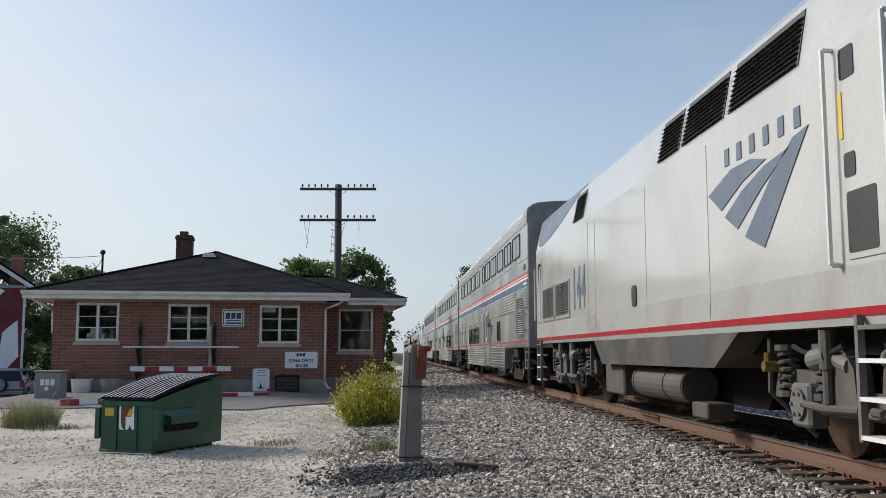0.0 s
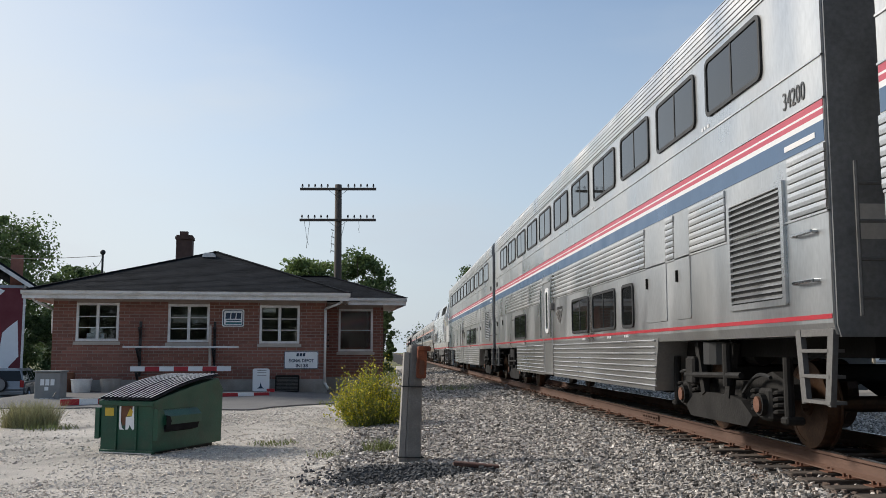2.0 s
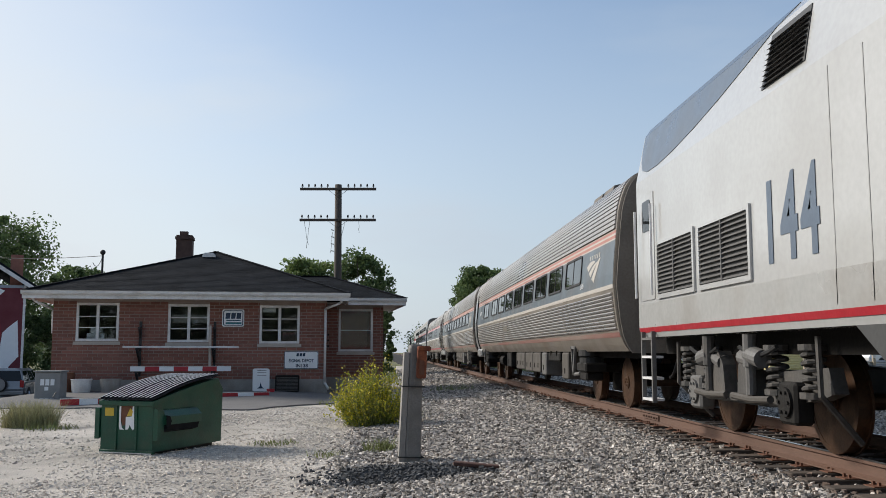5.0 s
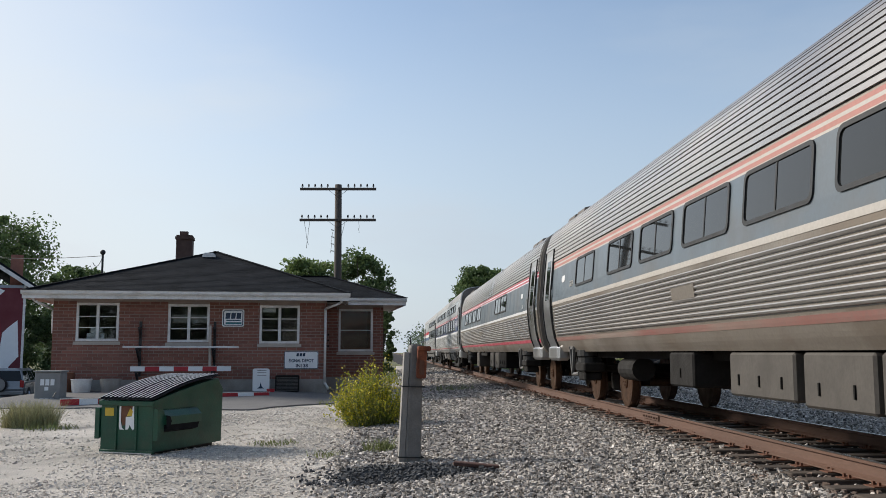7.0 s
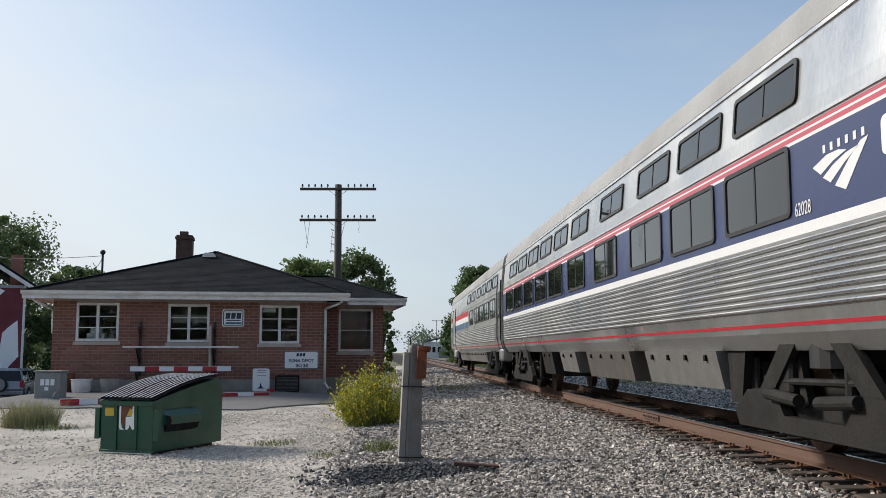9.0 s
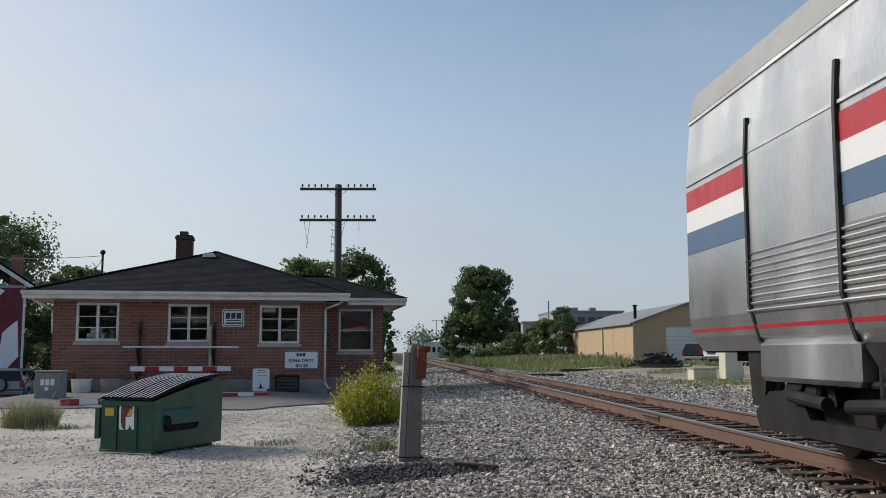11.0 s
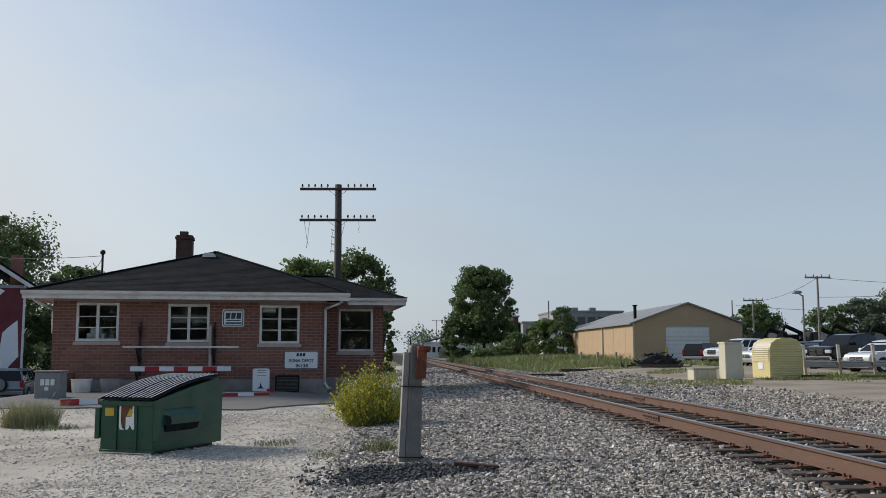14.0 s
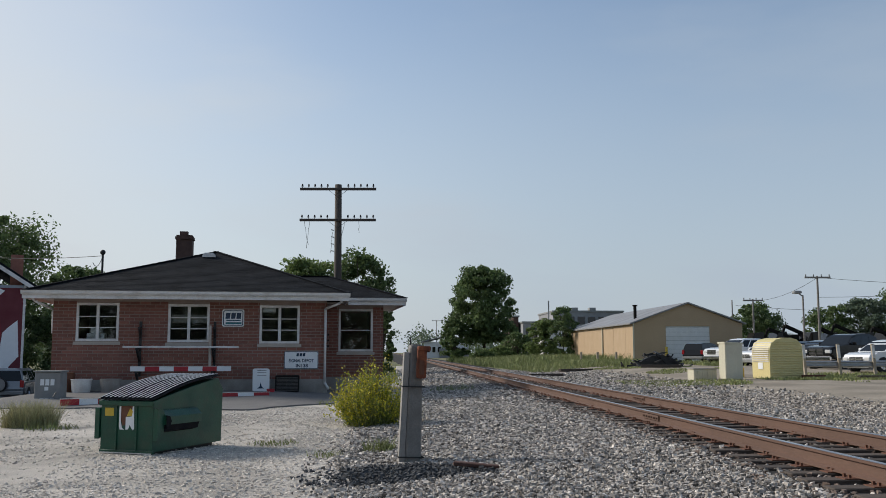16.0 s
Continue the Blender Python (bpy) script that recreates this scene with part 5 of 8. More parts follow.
def sleeper_coach(offset, upper, lower, number, label, tail, emblem):
    car = thing("sleeping_coach", TRACK_X, train_y(0) + offset, 0, label=label, category="train car", group="cars of the train")
    L0, L1 = 0.35, 25.65
    part("body", prism(bmesh.new(), full_section(VL, 1.0), "y", L0, L1), M["steel"], car)
    f0, f1 = L0 + 1.5, L1 - (1.9 if tail else 0.1)
    fs = part("fluted_side", strip(bmesh.new(), VL, f0 + 0.01, f1 - 0.01, 1.385, 2.03, 0.004, 1), M["skirt"], car, "fluted stainless lower side")
    for z in np.linspace(1.42, 1.99, 9):
        x = side_x(VL, z)
        prof = [(x - 0.003, z - 0.024), (x - 0.022, z - 0.014), (x - 0.028, z), (x - 0.022, z + 0.010), (x - 0.003, z + 0.016)]
        part("side_rib", prism(bmesh.new(), prof, "y", f0, f1), M["steel_rib"], fs)
        # the rib's under-shade, painted as a thin dark strip
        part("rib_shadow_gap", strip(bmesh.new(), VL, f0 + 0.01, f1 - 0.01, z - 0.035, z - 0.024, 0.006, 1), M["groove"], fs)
    bands = ((2.965, 3.0, "stripe_red"), (2.945, 2.965, "stripe_white"), (2.90, 2.945, "stripe_red"), (2.87, 2.90, "stripe_white"), (2.14, 2.87, "belt_navy"), (2.04, 2.14, "stripe_white"), (1.24, 1.275, "red"))
    if tail:
        bands = ((1.24, 1.275, "red"),)
        for z0, z1, key in ((2.70, 2.95, "red"), (2.45, 2.70, "stripe_white"), (2.18, 2.45, "stripe_blue")):
            part("stripe", strip(bmesh.new(), VL, 13.2, L1 - 0.02, z0, z1, 0.006, 1), M[key], car)
    for z0, z1, key in bands:
        part("stripe", strip(bmesh.new(), VL, L0 + (1.35 if not tail else 0.1), L1 - 0.02, z0, z1, 0.006, 3), M[key], car)
    part("cant_rail", strip(bmesh.new(), VL, L0, L1, 3.02, 3.05, 0.02, 1), M["steel_rib"], car)
    part("roof_skin", strip(bmesh.new(), VL, L0 + 0.01, L1 - 0.01, 3.86, 4.47, 0.006, 16), M["roof_dull"], car, "dull grey weathered roof skin")
    part("eave_moulding", strip(bmesh.new(), VL, L0, L1, 3.80, 3.84, 0.02, 1), M["steel_rib"], car)
    for y in upper:
        car_window(car, VL, y, y + 1.56, 3.25, 3.68, 1, 0.07)
    for y in lower:
        car_window(car, VL, y, y + 1.66, 2.22, 2.89, 1, 0.08)
    for y, big in ((0.42, False),) + (((L1 - 3.9, True),) if tail else ()):
        w = 1.9 if big else 0.9
        door = part("door", strip(bmesh.new(), VL, y, y + w, 1.15, 3.32, 0.012, 6), M["steel"], car, "stainless side door")
        for e in (y - 0.04, y + w):
            part("door_jamb", strip(bmesh.new(), VL, e, e + 0.05, 1.1, 3.4, 0.04, 6), M["rubber"], door)
        if not big:
            part("door_pane", panel(bmesh.new(), rounded(y + 0.25, y + 0.62, 2.15, 3.05, 0.1), VL, 0.02), M["tinted"], door)
        part("step_well", B(-1.56, -1.2, y - 0.05, y + w, 0.72, 1.12, 0.05), M["steel"], door)
    if emblem:
        wing_logo(car, VL, 3.0, 2.50, 0.36, M["stripe_white"])
        part("badge", panel(bmesh.new(), rounded(1.95, 2.35, 2.45, 2.75, 0.06), VL, 0.01), M["sign_white"], car)
        text(number, 0.17, M["stripe_white"], car, pose(-1.612, 3.70, 2.26, 90, 0, -90), "car_number", 0.002, 0.75)
    for y, way in ((L0, -1), (L1, 1)):
        part("end_sheet", prism(bmesh.new(), [(x * 0.97, z - 0.02) for x, z in full_section(VL, 0)], "y", y - 0.02, y + way * 0.05), M["end_grime"], car)
        diaphragm(car, y, way, 1.25, 3.55, 0.62)
        coupler(car, y, way)
    part("underframe", B(-1.12, 1.12, 0.6, 25.4, 0.9, 1.06), M["under"], car)
    for a, b, z0, key in ((6.3, 9.3, 0.58, "bogie_pale"), (10.2, 13.4, 0.56, "equip"), (14.5, 16.2, 0.6, "bogie_pale"), (17.2, 18.6, 0.5, "bogie")) if not tail else ((6.0, 19.5, 0.62, "bogie_pale"),):
        bx = part("equipment_box", prism(bmesh.new(), [(-1.52, 1.02), (-1.42, z0), (-0.6, z0), (-0.6, 1.02)], "y", a, b), M[key], car, "underfloor equipment box")
        bm = bmesh.new()
        n = max(1, int((b - a) / 0.7))
        for i in range(n):
            y = a + (b - a) * (i + 0.5) / n
            box(bm, -1.53, -1.49, y - 0.03, y + 0.03, 0.90, 0.97)
        part("latch", bm, M["under"], bx)
    for y in (1.8, 5.9, 24.0):
        part("bogie_guard", prism(bmesh.new(), [(y - 0.2, 1.05), (y - 0.05, 0.45), (y + 0.25, 0.45), (y + 0.35, 1.05)], "x", -1.4, -1.3), M["bogie"], car)
    wheels = []
    for yc in (3.93, 22.08):
        bogie(car, yc, "bilevel", 0.457, wheels)
        frame_ = [(yc - 1.75, 0.24), (yc + 1.75, 0.24), (yc + 1.85, 0.40), (yc + 1.5, 0.62), (yc + 0.85, 0.66), (yc + 0.6, 0.40), (yc - 0.6, 0.40), (yc - 0.85, 0.66), (yc - 1.5, 0.62), (yc - 1.85, 0.40)]
        part("outer_frame", prism(bmesh.new(), frame_, "x", -1.50, -1.40), M["bogie"], car, "heavy dark outside bogie frame")
        for k in (-1, 1):
            part("frame_arm", prism(bmesh.new(), [(yc + k * 0.35, 1.08), (yc + k * 0.70, 1.08), (yc + k * 1.25, 0.60), (yc + k * 0.95, 0.56)], "x", -1.48, -1.40), M["bogie"], car)
            part("yaw_damper", rod(bmesh.new(), (-1.53, yc + k * 0.2, 0.56), (-1.53, yc + k * 0.9, 0.60), 0.06, 12), M["bogie"], car)
    VEHICLES.append((car, offset, 0.457, wheels))


sleeper_coach(150.88, [25.98 - q for q in (22.2, 20.25, 18.3, 15.83, 13.2, 11.2, 9.25, 7.3, 5.35, 3.4)], [25.98 - q for q in (22.05, 20.05, 18.0, 15.5, 13.0, 10.7, 8.7, 6.7, 4.7, 2.8)], "62028",
              "stainless sleeping coach with two window rows and navy band", False, True)
sleeper_coach(176.88, [1.46, 3.45, 5.45, 7.5, 10.0, 12.3], [2.0, 4.1, 6.1, 8.1, 10.7], "61000", "last stainless coach with block stripes and wide rear door", True, False)


def motions():
    """The train runs past at a nearly even speed and its wheels roll."""
    for car, offset, r, wheels in VEHICLES:
        walk(car, [(0.5 * i, pose(TRACK_X, train_y(0.5 * i) + offset, 0)) for i in range(33)])
        for w in wheels:
            y, z = w.location.y, w.location.z
            turn, rows, last = 0.0, [(0.0, pose(0, y, z))], 0.0
            for i in range(1, 351):
                t = i / FPS
                turn += min(math.degrees((train_y(last) - train_y(t)) / r), 88.0)
                last = t
                rows.append((t, pose(0, y, z, turn % 360)))
            rows.append((16.0, rows[-1][1]))
            walk(w, rows)


# ---------------------------------------------------------------- the depot
def slab(bm, pts, thick):
    """A flat plate under the corner points."""
    top, low = [bm.verts.new(q) for q in pts], [bm.verts.new((q[0], q[1], q[2] - thick)) for q in pts]
    bm.faces.new(top), bm.faces.new(low[::-1])
    for i in range(len(pts)):
        j = (i + 1) % len(pts)
        bm.faces.new((top[i], low[i], low[j], top[j]))
    return bm


def brick_wall(parent, u0, u1, z0, z1, v, openings, picked):
    """Front brickwork: a mortar core with recessed joints and single bricks before it."""
    core = bmesh.new()
    zs = sorted({z0, z1, *[q for o in openings for q in (o[2], o[3])]})
    for za, zb in zip(zs[:-1], zs[1:]):
        u = u0
        for o in sorted(openings):
            if o[2] < zb - 1e-4 and o[3] > za + 1e-4:
                box(core, u, o[0], v + 0.012, v + 0.25, za, zb)
                u = o[1]
        box(core, u, u1, v + 0.012, v + 0.25, za, zb)
    wall = part("wall", core, M["mortar"], parent, "red brick front wall with grey joints")
    lb, hb, joint = 0.290, 0.0850, 0.018
    proto = B(-lb / 2, lb / 2, 0, 0.09, 0, hb, 0.004)
    me = bpy.data.meshes.new("brick")
    proto.to_mesh(me)
    proto.free()
    me.materials.append(M["brick"])
    rest, rows = bmesh.new(), int((z1 - z0) / (hb + joint))
    rng, count = random.Random(2), 0
    for r in range(rows):
        z = z0 + r * (hb + joint)
        u = u0 - (lb + joint) * (0.5 if r % 2 else 0.0)
        while u < u1:
            spans = [(max(u, u0), min(u + lb, u1))]
            for o in openings:
                if z + hb > o[2] and z < o[3]:
                    spans = [q for a, b in spans for q in ((a, min(b, o[0] - 0.005)), (max(a, o[1] + 0.005), b)) if q[1] - q[0] > 0.03]
            for a, b in spans:
                if b - a < 0.03:
                    continue
                dv = rng.uniform(-0.003, 0.003)
                if b - a > lb - 0.001 and count < picked and u > u0 + 0.2:
                    ob = new("brick", me)
                    ob.parent, ob.matrix_basis = wall, pose((a + b) / 2, v + dv, z)
                    count += 1
                else:
                    box(rest, a, b, v + dv, v + dv + 0.09, z, z + hb)
            u += lb + joint
    tagged(part("brickwork", rest, M["brick"], wall), kind="stuff")


def shingles(parent, a, b, c, d, rows, width=0.30):
    """Overlapping tabs on the roof plane with the eave a-b and the top c-d (c above a)."""
    a, b, c, d = (Vector(q) for q in (a, b, c, d))
    n = (b - a).cross(c - a).normalized()
    n = n if n.z > 0 else -n
    bm, rng = bmesh.new(), random.Random(8)
    for r in range(rows):
        l0, r0, l1, r1 = a.lerp(c, r / rows), b.lerp(d, r / rows), a.lerp(c, (r + 1.12) / rows), b.lerp(d, (r + 1.12) / rows)
        k = max(1, int((r0 - l0).length / width))
        off = rng.random()
        cuts = sorted({0.0, 1.0, *[min(1, max(0, (i + off) / k)) for i in range(k)]})
        for s, e in zip(cuts[:-1], cuts[1:]):
            if e - s < 1e-3:
                continue
            e2 = e - 0.010 / max(0.05, (r0 - l0).length)
            lift = n * rng.uniform(0.006, 0.010)
            quad = [l0.lerp(r0, s) + lift, l0.lerp(r0, e2) + lift, l1.lerp(r1, e2) + n * 0.002, l1.lerp(r1, s) + n * 0.002]
            v = [bm.verts.new(q) for q in quad]
            w = [bm.verts.new(q) for q in (quad[0] - n * 0.008, quad[1] - n * 0.008)]
            bm.faces.new(v), bm.faces.new((v[0], w[0], w[1], v[1]))
    tagged(part("shingle_field", bm, M["shingle"], parent, "dark asphalt shingle courses"), kind="stuff")


def casement(parent, u0, u1, z0, z1, v, halves=2, rows=3, sill=True):
    t = 0.075
    fr = part("window", ring(bmesh.new(), [(u0, z0), (u1, z0), (u1, z1), (u0, z1)], [(u0 + t, z0 + t), (u1 - t, z0 + t), (u1 - t, z1 - t), (u0 + t, z1 - t)], "y", v - 0.02, v + 0.10), M["white_trim"], parent, "white-painted window with dark panes")
    um = (u0 + u1) / 2
    if halves == 2:
        part("mullion", B(um - 0.045, um + 0.045, v - 0.005, v + 0.09, z0 + t, z1 - t), M["white_trim"], fr)
    for h in range(halves):
        a = u0 + t if h == 0 else um + 0.045
        b = (um - 0.045 if h == 0 else u1 - t) if halves == 2 else u1 - t
        for r in range(rows):
            za, zb = z0 + t + (z1 - z0 - 2 * t) * r / rows, z0 + t + (z1 - z0 - 2 * t) * (r + 1) / rows
            pane = part("pane", B(a - 0.002, b + 0.002, v + 0.045, v + 0.050, za, zb), M["glass"], fr)
            pane.visible_shadow = False
            if r:
                part("glazing_bar", B(a, b, v + 0.03, v + 0.06, za - 0.014, za + 0.014), M["white_trim"], fr)
    if sill:
        part("sill", prism(bmesh.new(), [(v - 0.07, z0 - 0.12), (v + 0.2, z0 - 0.12), (v + 0.2, z0 - 0.005), (v - 0.07, z0 - 0.02)], "x", u0 - 0.06, u1 + 0.06), M["sill"], fr, "rough stone sill")


def depot():
    dp = thing("depot_building", -10.54, 29.82, 0, 5.72, "low red brick depot with charcoal hip roof and white eaves", "building")
    wins = [(0.69, 1.98, 1.36, 2.56), (3.48, 4.77, 1.33, 2.54), (6.35, 7.63, 1.29, 2.52)]
    brick_wall(dp, 0, 8.51, 0.15, 2.72, 0.0, wins, 300)
    brick_wall(dp, 8.51, 10.6, 0.15, 2.72, 2.6, [(9.01, 10.23, 1.04, 2.54)], 0)
    bm = bmesh.new()
    box(bm, 0, 0.25, 0.25, 8.6, 0.15, 2.72), box(bm, 8.26, 8.51, 0.25, 2.6, 0.15, 2.72), box(bm, 0, 8.51, 8.35, 8.6, 0.15, 2.72)
    box(bm, 10.35, 10.6, 2.85, 7.2, 0.15, 2.72), box(bm, 8.51, 10.35, 6.95, 7.2, 0.15, 2.72)
    part("side_wall", bm, M["brick"], dp, "red brick side and back walls")
    bm = bmesh.new()
    box(bm, -0.03, 8.54, -0.03, 8.6, -0.75, 0.15), box(bm, 8.54, 10.63, 2.57, 7.2, -0.75, 0.15)
    part("foundation", bm, M["concrete"], dp, "pale stained concrete base")
    part("ceiling_board", B(0.05, 8.45, 0.1, 8.5, 2.66, 2.70), M["interior"], dp)
    part("partition", B(0.26, 8.25, 4.0, 4.1, 0.16, 2.65), M["interior"], dp)
    for w in wins:
        casement(dp, *w, 0.03)
    casement(dp, 9.01, 10.23, 1.04, 2.54, 2.63, 1, 2)
    # things seen through the glass
    bm = B(0.95, 1.5, 0.35, 0.7, 1.40, 1.62, 0.02)
    box(bm, 1.05, 1.4, 0.4, 0.65, 1.62, 1.78, 0.02)
    part("paper_stack", bm, M["white"], dp)
    part("blind", B(3.58, 4.67, 0.14, 0.16, 1.95, 2.2), M["interior"], dp)
    part("blind", B(6.45, 6.85, 0.14, 0.16, 2.30, 2.44), M["white"], dp)
    # roof
    E0, E1, F0, F1, ze = -0.75, 9.2, -0.75, 9.35, 2.90
    A1, A2 = (4.57, 4.2, 4.68), (4.57, 4.4, 4.68)
    rf = part("roof", slab(bmesh.new(), [(E0, F0, ze), (E1, F0, ze), A1], 0.05), M["shingle"], dp, "charcoal shingled hip roof")
    for q in ([(E1, F0, ze), (E1, F1, ze), A2, A1], [(E1, F1, ze), (E0, F1, ze), A2], [(E0, F1, ze), (E0, F0, ze), A1, A2]):
        part("roof_plane", slab(bmesh.new(), q, 0.05), M["shingle"], rf)
    shingles(rf, (E0, F0, ze), (E1, F0, ze), A1, A1, 36)
    W1, WF, WB = 11.33, 1.85, 8.0
    R0, R1 = (6.0, 4.95, 3.88), (8.74, 4.95, 3.88)
    for q in ([(6.0, WF, ze), (W1, WF, ze), R1, R0], [(W1, WF, ze), (W1, WB, ze), R1], [(W1, WB, ze), (6.0, WB, ze), R0, R1]):
        part("roof_plane", slab(bmesh.new(), q, 0.05), M["shingle"], rf)
    shingles(rf, (8.0, WF, ze), (W1, WF, ze), (8.0, 4.95, 3.88), R1, 22)
    bm = bmesh.new()
    for a, b in (((E0, F0, ze), A1), ((E1, F0, ze), A1), ((W1, WF, ze), R1), (R0, R1)):
        n = 24
        for i in range(n):
            p, q = Vector(a).lerp(Vector(b), i / n), Vector(a).lerp(Vector(b), (i + 1.15) / n)
            bar(bm, p + Vector((0, 0, 0.02)), q + Vector((0, 0, 0.012)), 0.20, 0.02)
    tagged(part("hip_cap", bm, M["shingle"], rf), kind="stuff")
    # eaves: gutter, fascia and soffit
    for u0, u1, v in ((E0, E1, F0), (9.3, W1, WF)):
        part("gutter", prism(bmesh.new(), [(v - 0.11, ze - 0.02), (v - 0.125, ze - 0.005), (v - 0.09, ze - 0.005), (v, ze - 0.03), (v, ze - 0.13), (v - 0.06, ze - 0.13), (v - 0.10, ze - 0.08)], "x", u0 - 0.02, u1 + 0.02), M["white_trim"], dp, "white metal gutter")
        part("fascia", B(u0, u1, v + 0.002, v + 0.03, ze - 0.25, ze - 0.02), M["white_trim"], dp)
    part("fascia", B(W1 - 0.03, W1, WF + 0.03, WB, ze - 0.25, ze - 0.03), M["white_trim"], dp)
    part("fascia", B(E1 - 0.03, E1, F0 + 0.03, WF + 0.1, ze - 0.25, ze - 0.03), M["white_trim"], dp)
    part("fascia", B(E0, E0 + 0.03, F0 + 0.03, F1, ze - 0.25, ze - 0.03), M["white_trim"], dp)
    bm = bmesh.new()
    box(bm, E0 + 0.03, E1 - 0.03, F0 + 0.03, -0.005, 2.72, 2.74), box(bm, E0 + 0.03, -0.005, 0, F1, 2.72, 2.74), box(bm, 8.52, W1 - 0.03, WF + 0.03, 2.595, 2.72, 2.74), box(bm, 10.605, W1 - 0.03, 2.6, WB, 2.72, 2.74)
    part("soffit", bm, M["soffit"], dp)
    # chimney, roof vent, service mast
    bm = bmesh.new()
    box(bm, 2.89, 3.49, 6.1, 6.7, 3.6, 5.52), box(bm, 2.85, 3.53, 6.06, 6.74, 5.36, 5.46), box(bm, 3.0, 3.3, 6.25, 6.55, 5.52, 5.68)
    part("chimney", bm, M["dark_brick"], dp, "dark brick chimney")
    part("roof_vent", prism(bmesh.new(), [(4.15, 4.40), (4.62, 4.40), (4.60, 4.50), (4.52, 4.56), (4.24, 4.56), (4.17, 4.50)], "y", 3.35, 3.75), M["white_trim"], dp, "pale metal roof vent")
    bm = rod(bmesh.new(), (0.42, 5.0, 3.2), (0.42, 5.0, 4.6), 0.04, 8)
    bmesh.ops.create_icosphere(bm, subdivisions=2, radius=0.10, matrix=Matrix.Translation((0.42, 5.0, 4.68)))
    part("service_mast", bm, M["black"], dp)
    # downspouts
    for pts in (((9.1, -0.72, 2.78), (8.9, -0.6, 2.58), (8.46, -0.06, 2.42), (8.46, -0.06, 0.02), (8.58, -0.22, -0.16)), ((-0.5, -0.65, 2.70), (-0.42, -0.55, 2.58), (-0.03, 0.1, 2.35), (-0.03, 0.15, 1.6))):
        bm = bmesh.new()
        for a, b in zip(pts[:-1], pts[1:]):
            rod(bm, a, b, 0.042, 8)
        part("downspout", bm, M["white_trim"], dp, "white downspout", True)
    # lower signs
    sg = part("sign", prism(bmesh.new(), rounded(5.17, 5.86, 1.83, 2.38, 0.05), "y", -0.03, -0.005), M["sign_white"], dp, "white company sign with dark border")
    part("sign_border", ring(bmesh.new(), rounded(5.20, 5.83, 1.86, 2.35, 0.05), rounded(5.225, 5.805, 1.885, 2.325, 0.04), "y", -0.036, -0.03), M["navy"], sg)
    for k in range(3):
        part("emblem_block", prism(bmesh.new(), [(5.27 + 0.17 * k, 2.08), (5.41 + 0.17 * k, 2.08), (5.43 + 0.17 * k, 2.27), (5.29 + 0.17 * k, 2.27)], "y", -0.036, -0.03), M["navy"], sg)
    part("sign_bar", B(5.30, 5.75, -0.036, -0.03, 2.01, 2.045), M["navy"], sg)
    part("sign_bar", B(5.28, 5.78, -0.036, -0.03, 1.91, 1.97), M["teal"], sg)
    sg = part("sign", prism(bmesh.new(), rounded(7.15, 8.25, 0.47, 1.04, 0.04), "y", -0.05, -0.02), M["sign_white"], dp, "white sign naming a signal depot")
    part("sign_border", ring(bmesh.new(), rounded(7.155, 8.245, 0.475, 1.035, 0.04), rounded(7.175, 8.225, 0.495, 1.015, 0.03), "y", -0.055, -0.05), M["navy"], sg)
    for k in range(3):
        part("emblem_block", prism(bmesh.new(), [(7.54 + 0.10 * k, 0.88), (7.62 + 0.10 * k, 0.88), (7.635 + 0.10 * k, 0.98), (7.555 + 0.10 * k, 0.98)], "y", -0.055, -0.05), M["navy"], sg)
    text("SIGNAL DEPOT", 0.145, M["navy"], sg, pose(7.70, -0.052, 0.735, 90), stretch=0.80, bold=0.004)
    text("IN138", 0.155, M["navy"], sg, pose(7.72, -0.052, 0.575, 90), stretch=1.0, bold=0.004)
    for k in range(3):
        part("vent_slot", B(8.62 + 0.0 * k, 8.68, 2.55, 2.6, 1.2 + 0.2 * k, 1.25 + 0.2 * k), M["black"], dp)
    return dp


DEPOT = pose(-10.54, 29.82, 0, 0, 0, 5.72)
depot()


def on_depot(u, v, z, rz=0.0):
    return DEPOT @ pose(u, v, z, 0, 0, rz)


def gate_arm(length, m, label, start_red, thick=0.18):
    ob = thing("crossing_gate_arm", 0, 0, 0, label=label, category="gate arm", group="stored crossing gate arms")
    ob.matrix_basis = m
    n = int(length / 0.42)
    for i in range(n):
        part("arm_section", B(length * i / n, length * (i + 1) / n, -0.03, 0.03, 0, thick, 0.006), M["red"] if (i % 2 == 0) == start_red else M["sign_white"], ob)
    part("arm_edge", B(0, length, -0.034, 0.034, thick, thick + 0.012), M["white_trim"], ob)


for u in (2.66, 4.95):
    br = thing("wall_bracket", 0, 0, 0, label="black iron rack bracket bolted to the brick wall", category="bracket", group="brackets on the depot wall")
    br.matrix_basis = on_depot(u, 0, 0)
    part("upright", B(-0.04, 0.04, -0.06, -0.004, 0.25, 1.98), M["black"], br)
    for z, out in ((1.14, 0.72), (0.42, 0.72), (1.80, 0.36)):
        part("arm", B(-0.035, 0.035, -out, -0.06, z - 0.06, z), M["black"], br)
        part("brace", bar(bmesh.new(), (0, -0.05, z - 0.42 if z < 1.5 else z - 0.32), (0, -out + 0.06, z - 0.05), 0.055, 0.06), M["black"], br)
single("spare_bar", B(0, 3.52, -0.04, 0.04, 0, 0.06, 0.012), M["white_trim"], "long pale bar lying on the wall brackets", "bar", at=on_depot(2.22, -0.55, 1.14))
gate_arm(3.05, on_depot(2.47, -0.55, 0.42), "red and white crossing gate arm on wall brackets", False, 0.15)
